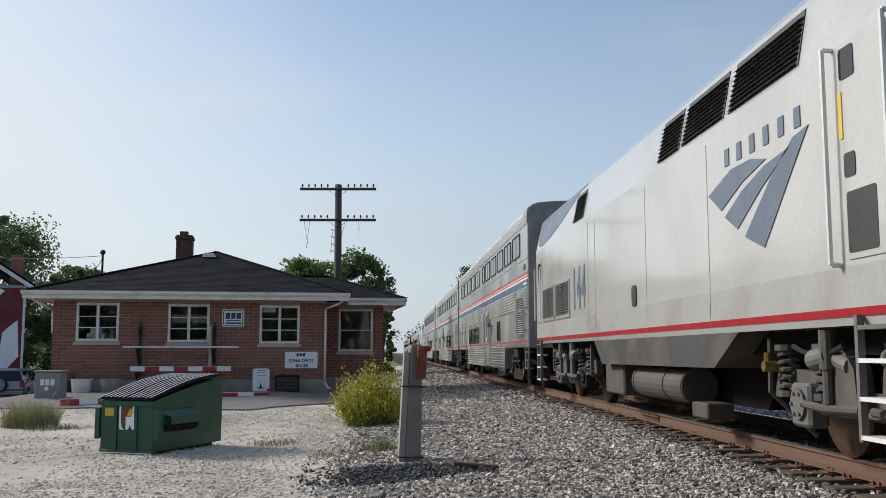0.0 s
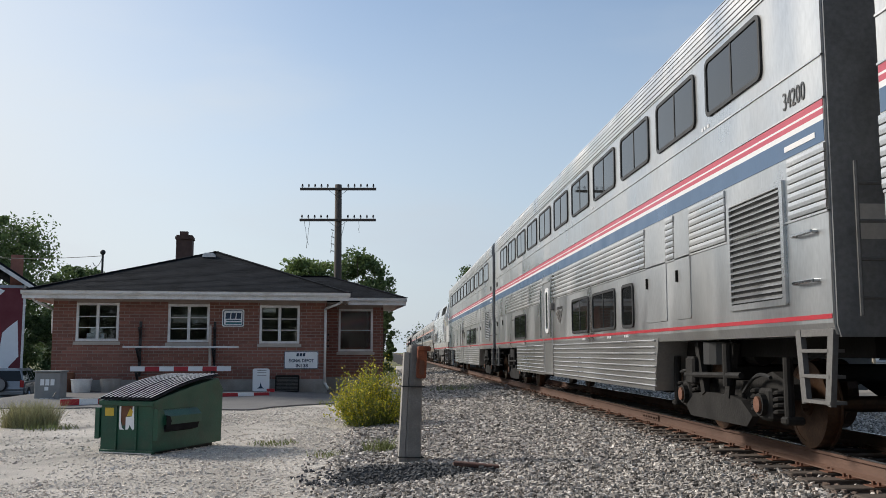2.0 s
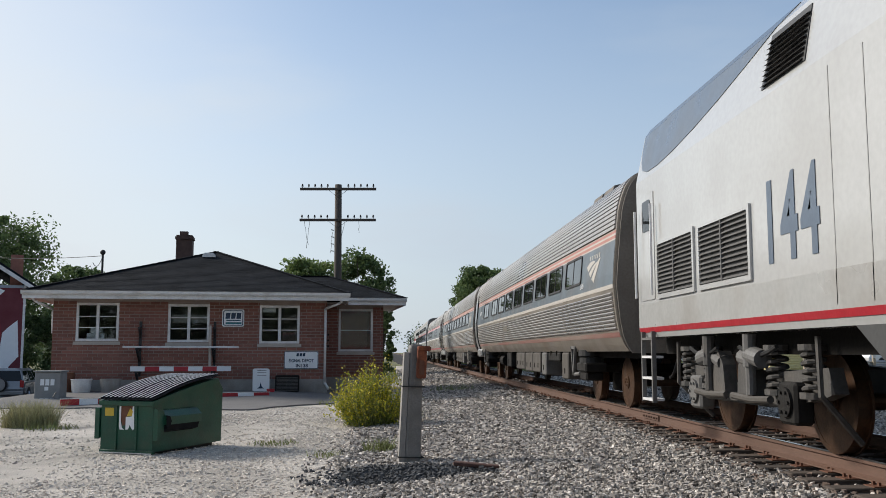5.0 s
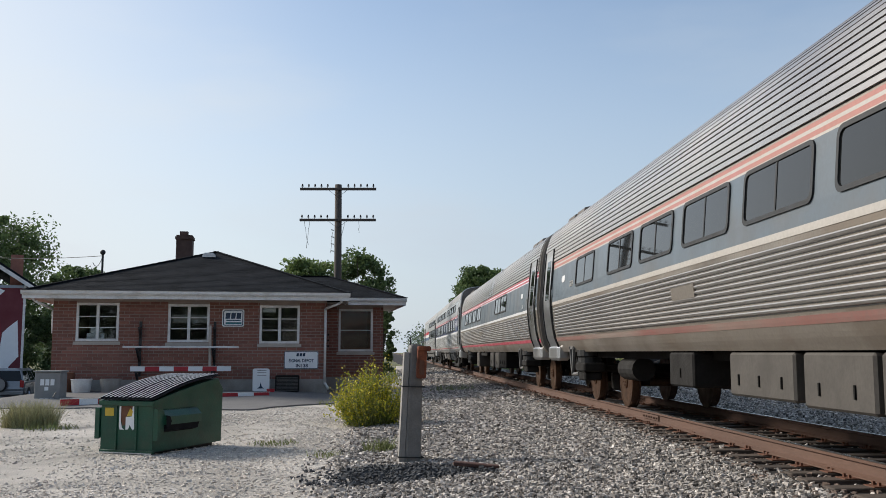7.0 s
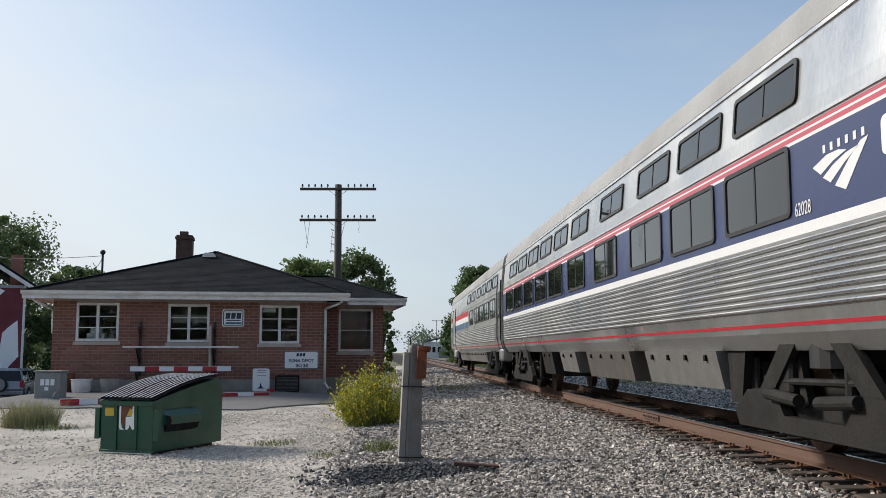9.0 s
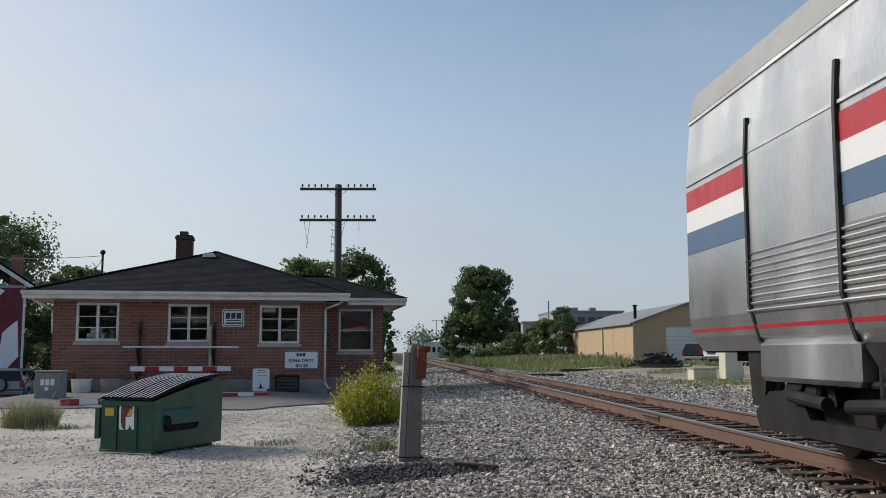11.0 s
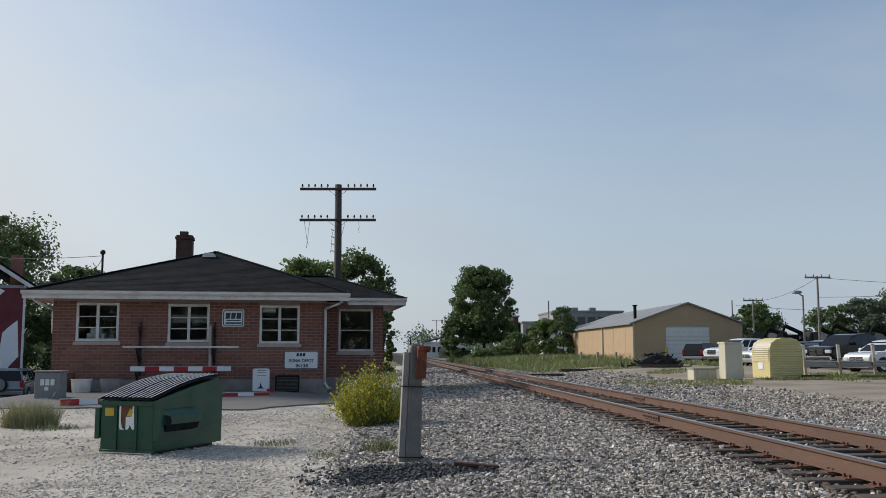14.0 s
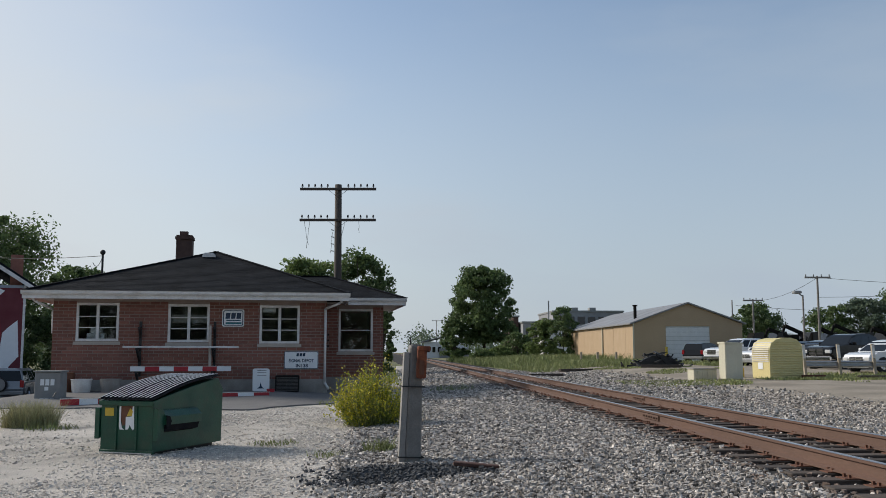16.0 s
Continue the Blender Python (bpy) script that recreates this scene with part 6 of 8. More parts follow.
gate_arm(3.2, pose(-8.42, 24.60, ground_z(-7, 25) + 0.01, 0, 0, 26), "red and white gate arm lying on the ground by the depot", True, 0.16)
gate_arm(2.3, pose(-5.6, 26.6, ground_z(-4.6, 27.0) + 0.01, 0, 0, 24), "red and white gate arm end lying on asphalt", True, 0.12)
single("leaning_pipe", rod(bmesh.new(), (0, 0, -0.2), (-0.05, 0.1, 1.85), 0.045, 10), M["sill"], "pale weathered pipe standing before the brick wall", "pipe", at=on_depot(4.88, -0.5, 0))

wb = thing("white_control_panel", 0, 0, 0, label="white control cabinet lid leaning by the wall", category="cabinet")
wb.matrix_basis = on_depot(6.2, -0.7, -0.22, 4)
part("panel", prism(bmesh.new(), rounded(0, 0.52, 0, 0.72, 0.06), "y", -0.03, 0.10), M["sign_white"], wb)
for z in (0.5, 0.58, 0.65):
    part("label_plate", B(0.14, 0.42, -0.036, -0.03, z, z + 0.02), M["grey_box"], wb)
part("emblem", prism(bmesh.new(), [(0.14, 0.1), (0.36, 0.1), (0.28, 0.16), (0.25, 0.30), (0.22, 0.16)], "y", -0.036, -0.03), M["navy"], wb)

ac = thing("air_conditioner", 0, 0, 0, label="dark slatted air conditioner unit by the wall", category="air conditioner")
ac.matrix_basis = on_depot(6.9, -0.75, -0.24, 0)
part("body", B(0, 0.75, 0, 0.6, 0, 0.52, 0.03), M["under"], ac)
for i in range(10):
    part("slat", B(0.04, 0.71, -0.012, 0.0, 0.05 + 0.043 * i, 0.075 + 0.043 * i), M["tank_grey"], ac)
single("red_bucket", rod(bmesh.new(), (0, 0, 0), (0, 0, 0.14), 0.11, 14, 0.13), M["red"], "small red bucket on the ground", "bucket", at=on_depot(6.78, -1.3, -0.25))


def tub(u, v, r, h, material, label):
    bm = bmesh.new()
    prev = None
    for k, (rr, z) in enumerate(((r * 0.85, 0), (r * 0.96, h * 0.5), (r, h * 0.93), (r * 1.07, h * 0.95), (r * 1.07, h), (r * 0.93, h), (r * 0.9, h * 0.4))):
        cur = [bm.verts.new((rr * math.cos(i * math.tau / 20), rr * math.sin(i * math.tau / 20), z)) for i in range(20)]
        if prev:
            for i in range(20):
                bm.faces.new((prev[i], prev[(i + 1) % 20], cur[(i + 1) % 20], cur[i]))
        else:
            bm.faces.new(cur)
        prev = cur
    bm.faces.new(prev)
    single("tub", bm, material, label, "tub", "tubs by the depot wall", smooth=False, at=on_depot(u, v, -0.22))


tub(1.12, -0.9, 0.30, 0.42, M["white_trim"], "pale plastic tub by the brick wall")
tub(1.95, -0.8, 0.30, 0.42, M["concrete"], "grey tub by the brick wall")
single("rusty_drum", rod(bmesh.new(), (0, 0, 0), (0.0, 0.0, 0.62), 0.29, 20), M["plate"], "rusty brown drum beside the utility cabinet", "drum", at=on_depot(0.55, -0.55, -0.22))

ub = thing("utility_cabinet", -9.43, 26.5, -0.46, -2, "grey steel utility cabinet with white label plates", "utility cabinet")
part("body", B(-0.36, 0.34, 0, 0.5, 0, 0.92, 0.012), M["grey_box"], ub)
part("lid", B(-0.39, 0.37, -0.04, 0.53, 0.92, 0.96, 0.01), M["grey_box"], ub)
for x, z, h in ((-0.2, 0.56, 0.17), (-0.06, 0.56, 0.17), (0.08, 0.56, 0.17), (-0.08, 0.42, 0.1), (-0.2, 0.05, 0.16), (-0.06, 0.05, 0.16), (0.08, 0.05, 0.16)):
    part("label_plate", B(x, x + 0.105, -0.012, -0.002, z, z + h), M["sign_white"], ub)
bm = bar(bmesh.new(), (0.16, -0.02, 0.24), (0.24, -0.02, 0.38), 0.02, 0.02)
part("handle", bm, M["chrome"], ub)


# ---------------------------------------------------------------- dumpster
def dumpster():
    d = thing("dumpster", -4.32, 14.42, ground_z(-3.6, 14.8) + 0.01, -24, "dark green steel dumpster with a ribbed black lid", "dumpster")
    w, dep, hf, hr = 0.94, 1.74, 0.77, 1.09

    def top(y):
        s = y / dep
        return hf + (hr - hf) * (1.25 * s - 0.25 * s * s)
    side = [(0.0, 0.03), (dep, 0.05), (dep + 0.02, hr * 0.82), (dep - 0.14, top(dep - 0.14))] + [(dep * k / 6, top(dep * k / 6)) for k in (5, 4, 3, 2, 1, 0)]
    bm = bmesh.new()
    prism(bm, side, "x", 0.0, w)
    part("body", bm, M["green"], d)
    bm = bmesh.new()
    for x in (0.0, w):
        pts = [Vector((x, dep * k / 6 - (0.03 if k == 0 else 0), top(dep * k / 6) - 0.04)) for k in range(6)] + [Vector((x, dep - 0.14, top(dep - 0.14) - 0.04))]
        for a, b in zip(pts[:-1], pts[1:]):
            bar(bm, a, b, 0.06, 0.075)
    box(bm, -0.02, w + 0.02, -0.04, 0.015, hf - 0.075, hf, 0.008)
    part("rim", bm, M["green"], d)
    for x in (0.29, 0.655):
        part("stiffener", B(x - 0.012, x + 0.012, -0.022, 0.01, 0.04, hf - 0.08, 0.005), M["green"], d)
    part("bottom_rail", B(-0.01, w + 0.01, -0.02, 0.05, 0.0, 0.05, 0.006), M["green"], d)
    part("skid", B(0.1, w - 0.1, 0.1, dep - 0.1, -0.02, 0.04), M["black"], d)
    for x0, x1 in ((-0.13, 0.0), (w, w + 0.13)):
        # a folded solid sleeve; black pieces paint its shaded front mouth and lower slot
        side, face = (1, w) if x0 > 0 else (-1, 0.0)
        prof = [(face, 0.63), (face + side * 0.05, 0.63), (face + side * 0.14, 0.54), (face + side * 0.14, 0.42), (face, 0.42)]
        pk = part("fork_pocket", prism(bmesh.new(), prof, "y", 0.13, 1.00), M["green"], d, "bent green fork sleeve")
        part("pocket_gap", prism(bmesh.new(), [(face, 0.42), (face + side * 0.125, 0.42), (face + side * 0.10, 0.33), (face, 0.30)], "y", 0.13, 0.96), M["lid"], pk)
        part("mouth_shadow", prism(bmesh.new(), [(0.13, 0.36), (0.22, 0.40), (0.25, 0.47), (0.21, 0.545), (0.13, 0.56)], "x", face + side * 0.13, face + side * 0.145), M["lid"], pk)
        part("pocket_flange", prism(bmesh.new(), [(-0.02, 0.20), (0.03, 0.22), (0.13, 0.30), (0.13, 0.62), (0.03, 0.66), (-0.02, 0.66)], "x", face + side * 0.02, face + side * 0.10), M["green"], pk)
    for k in range(2):
        x0, x1 = 0.0 + k * w / 2 + 0.006 - 0.02 * (k == 0), (k + 1) * w / 2 - 0.006 + 0.02 * (k == 1)
        bm = bmesh.new()
        n = 8
        ys = [dep * i / n - (0.05 if i == 0 else 0) for i in range(n)] + [dep - 0.10]

        def dome(y):
            return 0.012 + 0.05 * math.sin(math.pi * min(1, max(0, y / dep)))
        rows_ = [[bm.verts.new((x, y, top(max(0, y)) + dome(y) + dz)) for x, dz in ((x0, 0), (x1, 0), (x1, 0.014), (x0, 0.014))] for y in ys]
        for lo, hi in zip(rows_[:-1], rows_[1:]):
            for i in range(4):
                bm.faces.new((lo[i], lo[(i + 1) % 4], hi[(i + 1) % 4], hi[i]))
        bm.faces.new(rows_[0]), bm.faces.new(rows_[-1])
        lid = part("lid", bm, M["lid"], d, "black plastic lid")
        for r in range(6):
            x = x0 + 0.045 + (x1 - x0 - 0.09) * r / 5
            bm, prev = bmesh.new(), None
            for y in ys:
                z = top(max(0, y)) + dome(y) + 0.012
                cur = [bm.verts.new(q) for q in ((x - 0.012, y, z), (x - 0.006, y, z + 0.026), (x + 0.006, y, z + 0.026), (x + 0.012, y, z))]
                if prev:
                    for i in range(3):
                        bm.faces.new((prev[i], prev[i + 1], cur[i + 1], cur[i]))
                else:
                    bm.faces.new(cur)
                prev = cur
            bm.faces.new(prev)
            part("lid_rib", bm, M["lid"], lid)
            # thin pale strip on the rib top: its sun glint, painted
            bm, prev = bmesh.new(), None
            for y in ys:
                z = top(max(0, y)) + dome(y) + 0.0395
                cur = [bm.verts.new((x + e, y, z + h)) for e, h in ((-0.0085, -0.002), (-0.007, 0.003), (0.007, 0.003), (0.0085, -0.002))]
                if prev:
                    for i in range(3):
                        bm.faces.new((prev[i], prev[i + 1], cur[i + 1], cur[i]))
                prev = cur
            part("ridge_wear", bm, M["rib_pale"], lid, "pale strip painted as sun glint on the ridge")
    part("sticker", B(0.07, 0.23, -0.006, -0.001, 0.54, 0.66), M["yellow"], d, "yellow warning sticker")
    part("rust_patch", prism(bmesh.new(), [(0.35, 0.69), (0.36, 0.50), (0.40, 0.40), (0.45, 0.42), (0.47, 0.55), (0.58, 0.60), (0.57, 0.69)], "y", -0.004, -0.001), M["plate"], d, "bare rusty scar")
    for pts in ([(0.335, 0.69), (0.365, 0.69), (0.365, 0.46), (0.39, 0.37), (0.43, 0.345), (0.35, 0.345), (0.335, 0.40)],
                [(0.575, 0.69), (0.60, 0.69), (0.61, 0.36), (0.59, 0.34), (0.56, 0.37), (0.53, 0.42), (0.50, 0.35), (0.455, 0.345), (0.455, 0.53), (0.56, 0.54)]):
        part("torn_poster", prism(bmesh.new(), pts, "y", -0.008, -0.004), M["sign_white"], d, "torn white poster")
    part("poster_print", prism(bmesh.new(), [(0.47, 0.54), (0.53, 0.66), (0.58, 0.62), (0.565, 0.545)], "y", -0.009, -0.004), M["yellow"], d)
    part("base_lip", B(0.0, w, -0.03, -0.02, 0.0, 0.014), M["white_trim"], d)


dumpster()


# ---------------------------------------------------------------- concrete post
def old_post():
    p = thing("concrete_post", 0.30, 12.60, -0.62, 8, "weathered grey concrete post with a rusty orange box", "post", ry=1.8)
    bm = bmesh.new()
    vs = []
    for z, s in ((0, 1.0), (1.68, 0.80), (1.73, 0.66)):
        vs.append([bm.verts.new((x * s, y * s, z)) for x, y in ((-0.12, -0.11), (-0.10, -0.13), (0.075, -0.13), (0.095, -0.11), (0.095, 0.13), (-0.12, 0.13))])
    for a, b in zip(vs[:-1], vs[1:]):
        for i in range(6):
            bm.faces.new((a[i], a[(i + 1) % 6], b[(i + 1) % 6], b[i]))
    bm.faces.new(vs[0][::-1]), bm.faces.new(vs[-1])
    part("shaft", bm, M["post"], p)
    part("side_board", prism(bmesh.new(), [(-0.205, 0), (-0.125, 0), (-0.105, 1.62), (-0.175, 1.62)], "y", -0.10, 0.02), M["concrete"], p, "pale board strapped to the post")
    for z, s in ((0.24, 1.0), (1.16, 0.9)):
        bm = ring(bmesh.new(), [(-0.215 * s, -0.145 * s), (0.13 * s, -0.145 * s), (0.13 * s, 0.14), (-0.215 * s, 0.14)], [(-0.205 * s, -0.137 * s), (0.122 * s, -0.137 * s), (0.122 * s, 0.13), (-0.205 * s, 0.13)], "z", z, z + 0.018)
        part("strap", bm, M["black"], p)
    bm = prism(bmesh.new(), rounded(-0.01, 0.115, 1.28, 1.70, 0.03), "y", -0.18, -0.09)
    bx = part("rusty_box", bm, M["orange"], p, "rusty orange steel box")
    part("box_recess", prism(bmesh.new(), rounded(0.02, 0.085, 1.33, 1.52, 0.015), "y", -0.186, -0.18), M["plate"], bx)
    part("box_hood", B(-0.01, 0.165, -0.20, -0.09, 1.64, 1.71, 0.015), M["orange"], bx)
    part("bolt", rod(bmesh.new(), (-0.09, -0.05, 1.72), (-0.09, -0.05, 1.82), 0.01, 6), M["black"], p)


M["plank"] = mat("old red-brown plank", (0.12, 0.06, 0.045), 0.85, scale=5, grain=40, amount=0.7, bump=0.4)
M["post"] = mat("old grey concrete post", (0.25, 0.24, 0.22), 0.9, second=(0.19, 0.18, 0.165), scale=4, grain=55, amount=0.8, bump=0.5, dirt=(0.13, 0.115, 0.10), dirt_scale=3, dirt_amount=0.6)
old_post()
single("scrap_plank", B(-0.28, 0.28, -0.05, 0.05, 0, 0.05, 0.01), M["plank"], "brown broken plank lying on the ballast", "plank", at=pose(1.05, 11.45, bed_z(1.0) + 0.03, 3, 4, -14))


# ---------------------------------------------------------------- plants
def leaf_cloud(centres, radii, n, size, rng, droop=0.3):
    """Leaf quads spread over ellipsoid clumps."""
    k = rng.integers(0, len(centres), n)
    d = rng.normal(size=(n, 3))
    d /= np.linalg.norm(d, axis=1)[:, None]
    r = rng.random(n) ** 0.45
    pos = centres[k] + d * radii[k] * r[:, None]
    a = rng.normal(size=(n, 3))
    a /= np.linalg.norm(a, axis=1)[:, None]
    b = np.cross(a, rng.normal(size=(n, 3)))
    b /= np.linalg.norm(b, axis=1)[:, None]
    s = size * rng.uniform(0.6, 1.4, n)
    a, b = a * s[:, None], b * (s * 0.6)[:, None]
    v = np.stack([pos - a, pos - b * 0.9, pos + a, pos + b * 0.9], 1).reshape(-1, 3)
    return v, np.arange(4 * n).reshape(-1, 4)


def tree(x, y, z, h, spread, n, size, seed, key="leaf", label="broad leafy green tree", trunk=0.32, base=0.22, clumps=26, squash=1.0):
    rng = np.random.default_rng(seed)
    t = thing("tree", x, y, z, label=label, category="tree", group="trees around the yard")
    bm = rod(bmesh.new(), (0, 0, -0.3), (0, 0, h * 0.55), trunk * 0.5, 9, trunk * 0.24)
    centres = []
    for i in range(clumps * 7):
        u = base + (0.95 - base) * rng.random()
        wide = spread * (0.30 + 0.70 * math.sin(math.pi * min(1, (u - base) / (1 - base) * 0.86 + 0.12))) * rng.uniform(0.75, 1.08)
        ang, rad = rng.uniform(0, 6.28), wide * rng.random() ** 0.45
        centres.append((rad * math.cos(ang), rad * math.sin(ang), h * u))
        if i < 16:
            s = h * rng.uniform(0.2, 0.5)
            rod(bm, (0, 0, s), (centres[-1][0] * 0.9, centres[-1][1] * 0.9, max(s + 0.2, centres[-1][2])), trunk * 0.16, 5, 0.02)
    part("trunk", bm, M["bark"], t)
    centres = np.array(centres)
    radii = rng.uniform(0.07, 0.27, (len(centres), 1)) * spread * np.array([[1.2, 1.2, 0.8 * squash]])
    v, f = leaf_cloud(centres, radii, int(n * 3.0), size * 0.72, rng)
    mesh_from("crown", v, f, M[key], "", "", "stuff", t)
    return t


def grass_patch(name, pts, h, key, label, seed, lean=0.5, width=0.012):
    rng = np.random.default_rng(seed)
    n = len(pts)
    hh = h * rng.uniform(0.45, 1.2, n)
    ang = rng.uniform(0, 6.28, n)
    side = np.stack([np.cos(ang), np.sin(ang), np.zeros(n)], 1) * width
    out = np.stack([rng.normal(size=n), rng.normal(size=n), np.zeros(n)], 1) * (lean * hh * 0.5)[:, None]
    up = np.zeros((n, 3))
    up[:, 2] = hh
    p = np.asarray(pts)
    v = np.stack([p - side, p + side, p + side * 0.7 + up * 0.55 + out * 0.4, p - side * 0.7 + up * 0.55 + out * 0.4, p + out + up, p + out + up + side * 0.15], 1)
    f = np.array([[0, 1, 2, 3], [3, 2, 5, 4]])[None] + 6 * np.arange(n)[:, None, None]
    return mesh_from(name, v.reshape(-1, 3), f.reshape(-1, 4), M[key], label, "grass", "stuff")


def disc(cx, cy, rx, ry, n, rng, zf):
    a, r = rng.uniform(0, 6.28, n), rng.random(n) ** 0.6
    x, y = cx + rx * r * np.cos(a), cy + ry * r * np.sin(a)
    return np.stack([x, y, np.array([zf(p, q) for p, q in zip(x, y)])], 1)


def top_z(x, y):
    return max(ground_z(x, y), bed_z(x) if -1.3 < x < 12.5 else -9)


def flower_bush():
    rng = np.random.default_rng(21)
    b = thing("flowering_weed_bush", -0.38, 19.3, top_z(-0.4, 19.3), label="bright green weed bush with small yellow flowers", category="bush")
    n = 900
    a, r = rng.uniform(0, 6.28, n), rng.random(n) ** 0.7
    base = np.stack([0.5 * r * np.cos(a), 0.35 * r * np.sin(a), np.zeros(n)], 1)
    hh = np.clip(rng.normal(0.70, 0.26, n), 0.2, 1.3) * (1.1 - 0.35 * r)
    tip = base * 1.6 + np.stack([rng.normal(0, 0.13, n), rng.normal(0, 0.13, n), hh], 1)
    side = np.stack([np.cos(a + 1.5), np.sin(a + 1.5), 0 * a], 1) * 0.006
    v = np.stack([base - side, base + side, tip + side * 0.4, tip - side * 0.4], 1).reshape(-1, 3)
    mesh_from("stem_mass", v, np.arange(4 * n).reshape(-1, 4), M["grass"], "", "", "stuff", b)
    m = 7000
    k, u = rng.integers(0, n, m), rng.uniform(0.1, 1.0, m)
    pos = base[k] + (tip[k] - base[k]) * u[:, None] + rng.normal(0, 0.025, (m, 3))
    v, f = leaf_cloud(pos, np.full((m, 3), 0.02), m, 0.026, rng)
    mesh_from("foliage", v, f, M["weed_leaf"], "", "", "stuff", b)
    m = 11000
    k, u = rng.integers(0, n, m), 1.04 - 0.62 * rng.random(m) ** 1.4
    pos = base[k] + (tip[k] - base[k]) * u[:, None] + rng.normal(0, 0.02, (m, 3))
    v, f = leaf_cloud(pos, np.full((m, 3), 0.02), m, 0.019, rng)
    mesh_from("bloom", v, f, M["flower"], "", "", "stuff", b)


M["weed_leaf"] = leaf_mat("weed leaves", (0.30, 0.33, 0.05), (0.20, 0.25, 0.04))
flower_bush()
rng_ = np.random.default_rng(31)
grass_patch("dry_grass_clump", disc(-7.25, 19.5, 0.55, 0.4, 1500, rng_, ground_z), 0.48, "dry_grass", "pale dry grass clump on the gravel lot", 32, 0.8, 0.006)
for i, (x, y, r, n, h) in enumerate(((-0.15, 14.2, 0.28, 160, 0.20), (0.45, 18.4, 0.12, 120, 0.3), (-0.9, 13.9, 0.3, 60, 0.1), (-1.9, 15.7, 0.4, 150, 0.06), (-6.6, 18.9, 0.5, 150, 0.12), (-1.3, 25.9, 0.7, 200, 0.12), (2.2, 33, 0.8, 200, 0.25))):
    grass_patch("weed_tuft", disc(x, y, r, r, n, rng_, top_z), h, "grass", "small green weed tuft in the gravel", 40 + i, 0.9, 0.008)

# asphalt apron before the depot, with a broken edge
def apron():
    xs = np.linspace(-30, -0.9, 110)
    verts, nx = [], len(xs)
    edge = [24.2 + 0.25 * noise.noise((x * 0.9, 3, 0)) + 0.12 * noise.noise((x * 3.1, 5, 0)) - 0.75 * ease((x + 6.5) / 3) * ease((-2.6 - x) / 1.2) + 2.0 * ease((x + 3.6) / 2.6) for x in xs]
    rows = [0.0, 0.0, 0.4, 1.2, 2.5, 4.5, 7, 14, 26, 40]
    for k, r in enumerate(rows):
        for x, e in zip(xs, edge):
            y = e + r
            verts.append((x, y, ground_z(x, y) + (-0.02 if k == 0 else 0.035)))
    i, j = np.meshgrid(np.arange(nx - 1), np.arange(len(rows) - 1))
    a = (j * nx + i).ravel()
    mesh_from("asphalt_apron", np.array(verts), np.stack([a, a + 1, a + nx + 1, a + nx], 1), M["asphalt"], "cracked grey asphalt apron before the depot", "pavement", "structure")


apron()


# ---------------------------------------------------------------- line pole behind the depot
def insulator(parent, x, z):
    bm = rod(bmesh.new(), (x, 0, z), (x, 0, z + 0.07), 0.014, 6)
    rod(bm, (x, 0, z + 0.06), (x, 0, z + 0.11), 0.05, 8, 0.035)
    rod(bm, (x, 0, z + 0.11), (x, 0, z + 0.17), 0.04, 8, 0.022)
    part("insulator", bm, M["black"], parent)


def line_pole():
    p = thing("line_pole", -2.27, 39.7, -0.3, -3, "old dark timber line pole with two crossarms", "utility pole")
    part("shaft", rod(bmesh.new(), (0.05, 0, 0), (0, 0, 8.48), 0.175, 14, 0.145), M["pole"], p, smooth=True)
    for z in (8.26, 6.92):
        arm = part("crossarm", B(-1.62, 1.64, -0.20, -0.11, z - 0.05, z + 0.06, 0.008), M["pole"], p)
        for k in range(10):
            x = -1.52 + 0.27 * k if k < 5 else 0.44 + 0.27 * (k - 5)
            insulator(arm, x, z + 0.06)
            arm.children[-1].matrix_basis = pose(0, -0.155, 0)
        for s in (-1, 1):
            part("brace", bar(bmesh.new(), (s * 0.42, -0.15, z - 0.02), (s * 0.02, -0.16, z - 0.34), 0.03, 0.012), M["black"], p)
    rng = random.Random(4)
    for x, z, dx, ln in ((-1.4, 6.86, 0.15, 1.0), (-1.2, 6.86, -0.1, 1.15), (0.3, 6.84, -0.2, 0.9), (0.9, 6.86, 0.02, 0.5), (-0.2, 6.4, -0.1, 0.9)):
        pts = [Vector((x + dx * k / 6 + rng.uniform(-0.02, 0.02), -0.15, z - ln * k / 6)) for k in range(7)]
        bm = bmesh.new()
        for a, b in zip(pts[:-1], pts[1:]):
            rod(bm, a, b, 0.008, 4)
        part("loose_wire", bm, M["wire"], p)
    for z in (5.6, 5.9, 6.2, 6.5):
        part("pole_step", rod(bmesh.new(), (-0.16, 0, z), (-0.28, -0.05, z + 0.02), 0.02, 6), M["black"], p)


line_pole()


def cable(a, b, sag, r=0.012, n=14, label="thin dark overhead cable"):
    a, b = Vector(a), Vector(b)
    pts = [a.lerp(b, i / n) - Vector((0, 0, sag * 4 * (i / n) * (1 - i / n))) for i in range(n + 1)]
    bm = bmesh.new()
    for p, q in zip(pts[:-1], pts[1:]):
        rod(bm, p, q, r, 5)
    single("overhead_cable", bm, M["wire"], label, "cable", "overhead cables")


mast = DEPOT @ Vector((0.42, 5.0, 4.55))
cable(mast, (-26, 52, 6.7), 0.3)
mast2 = DEPOT @ Vector((0.42, 5.0, 4.4))
cable(mast, mast2 + Vector((-0.35, 0, -0.1)), 0.25, 0.012, 8)


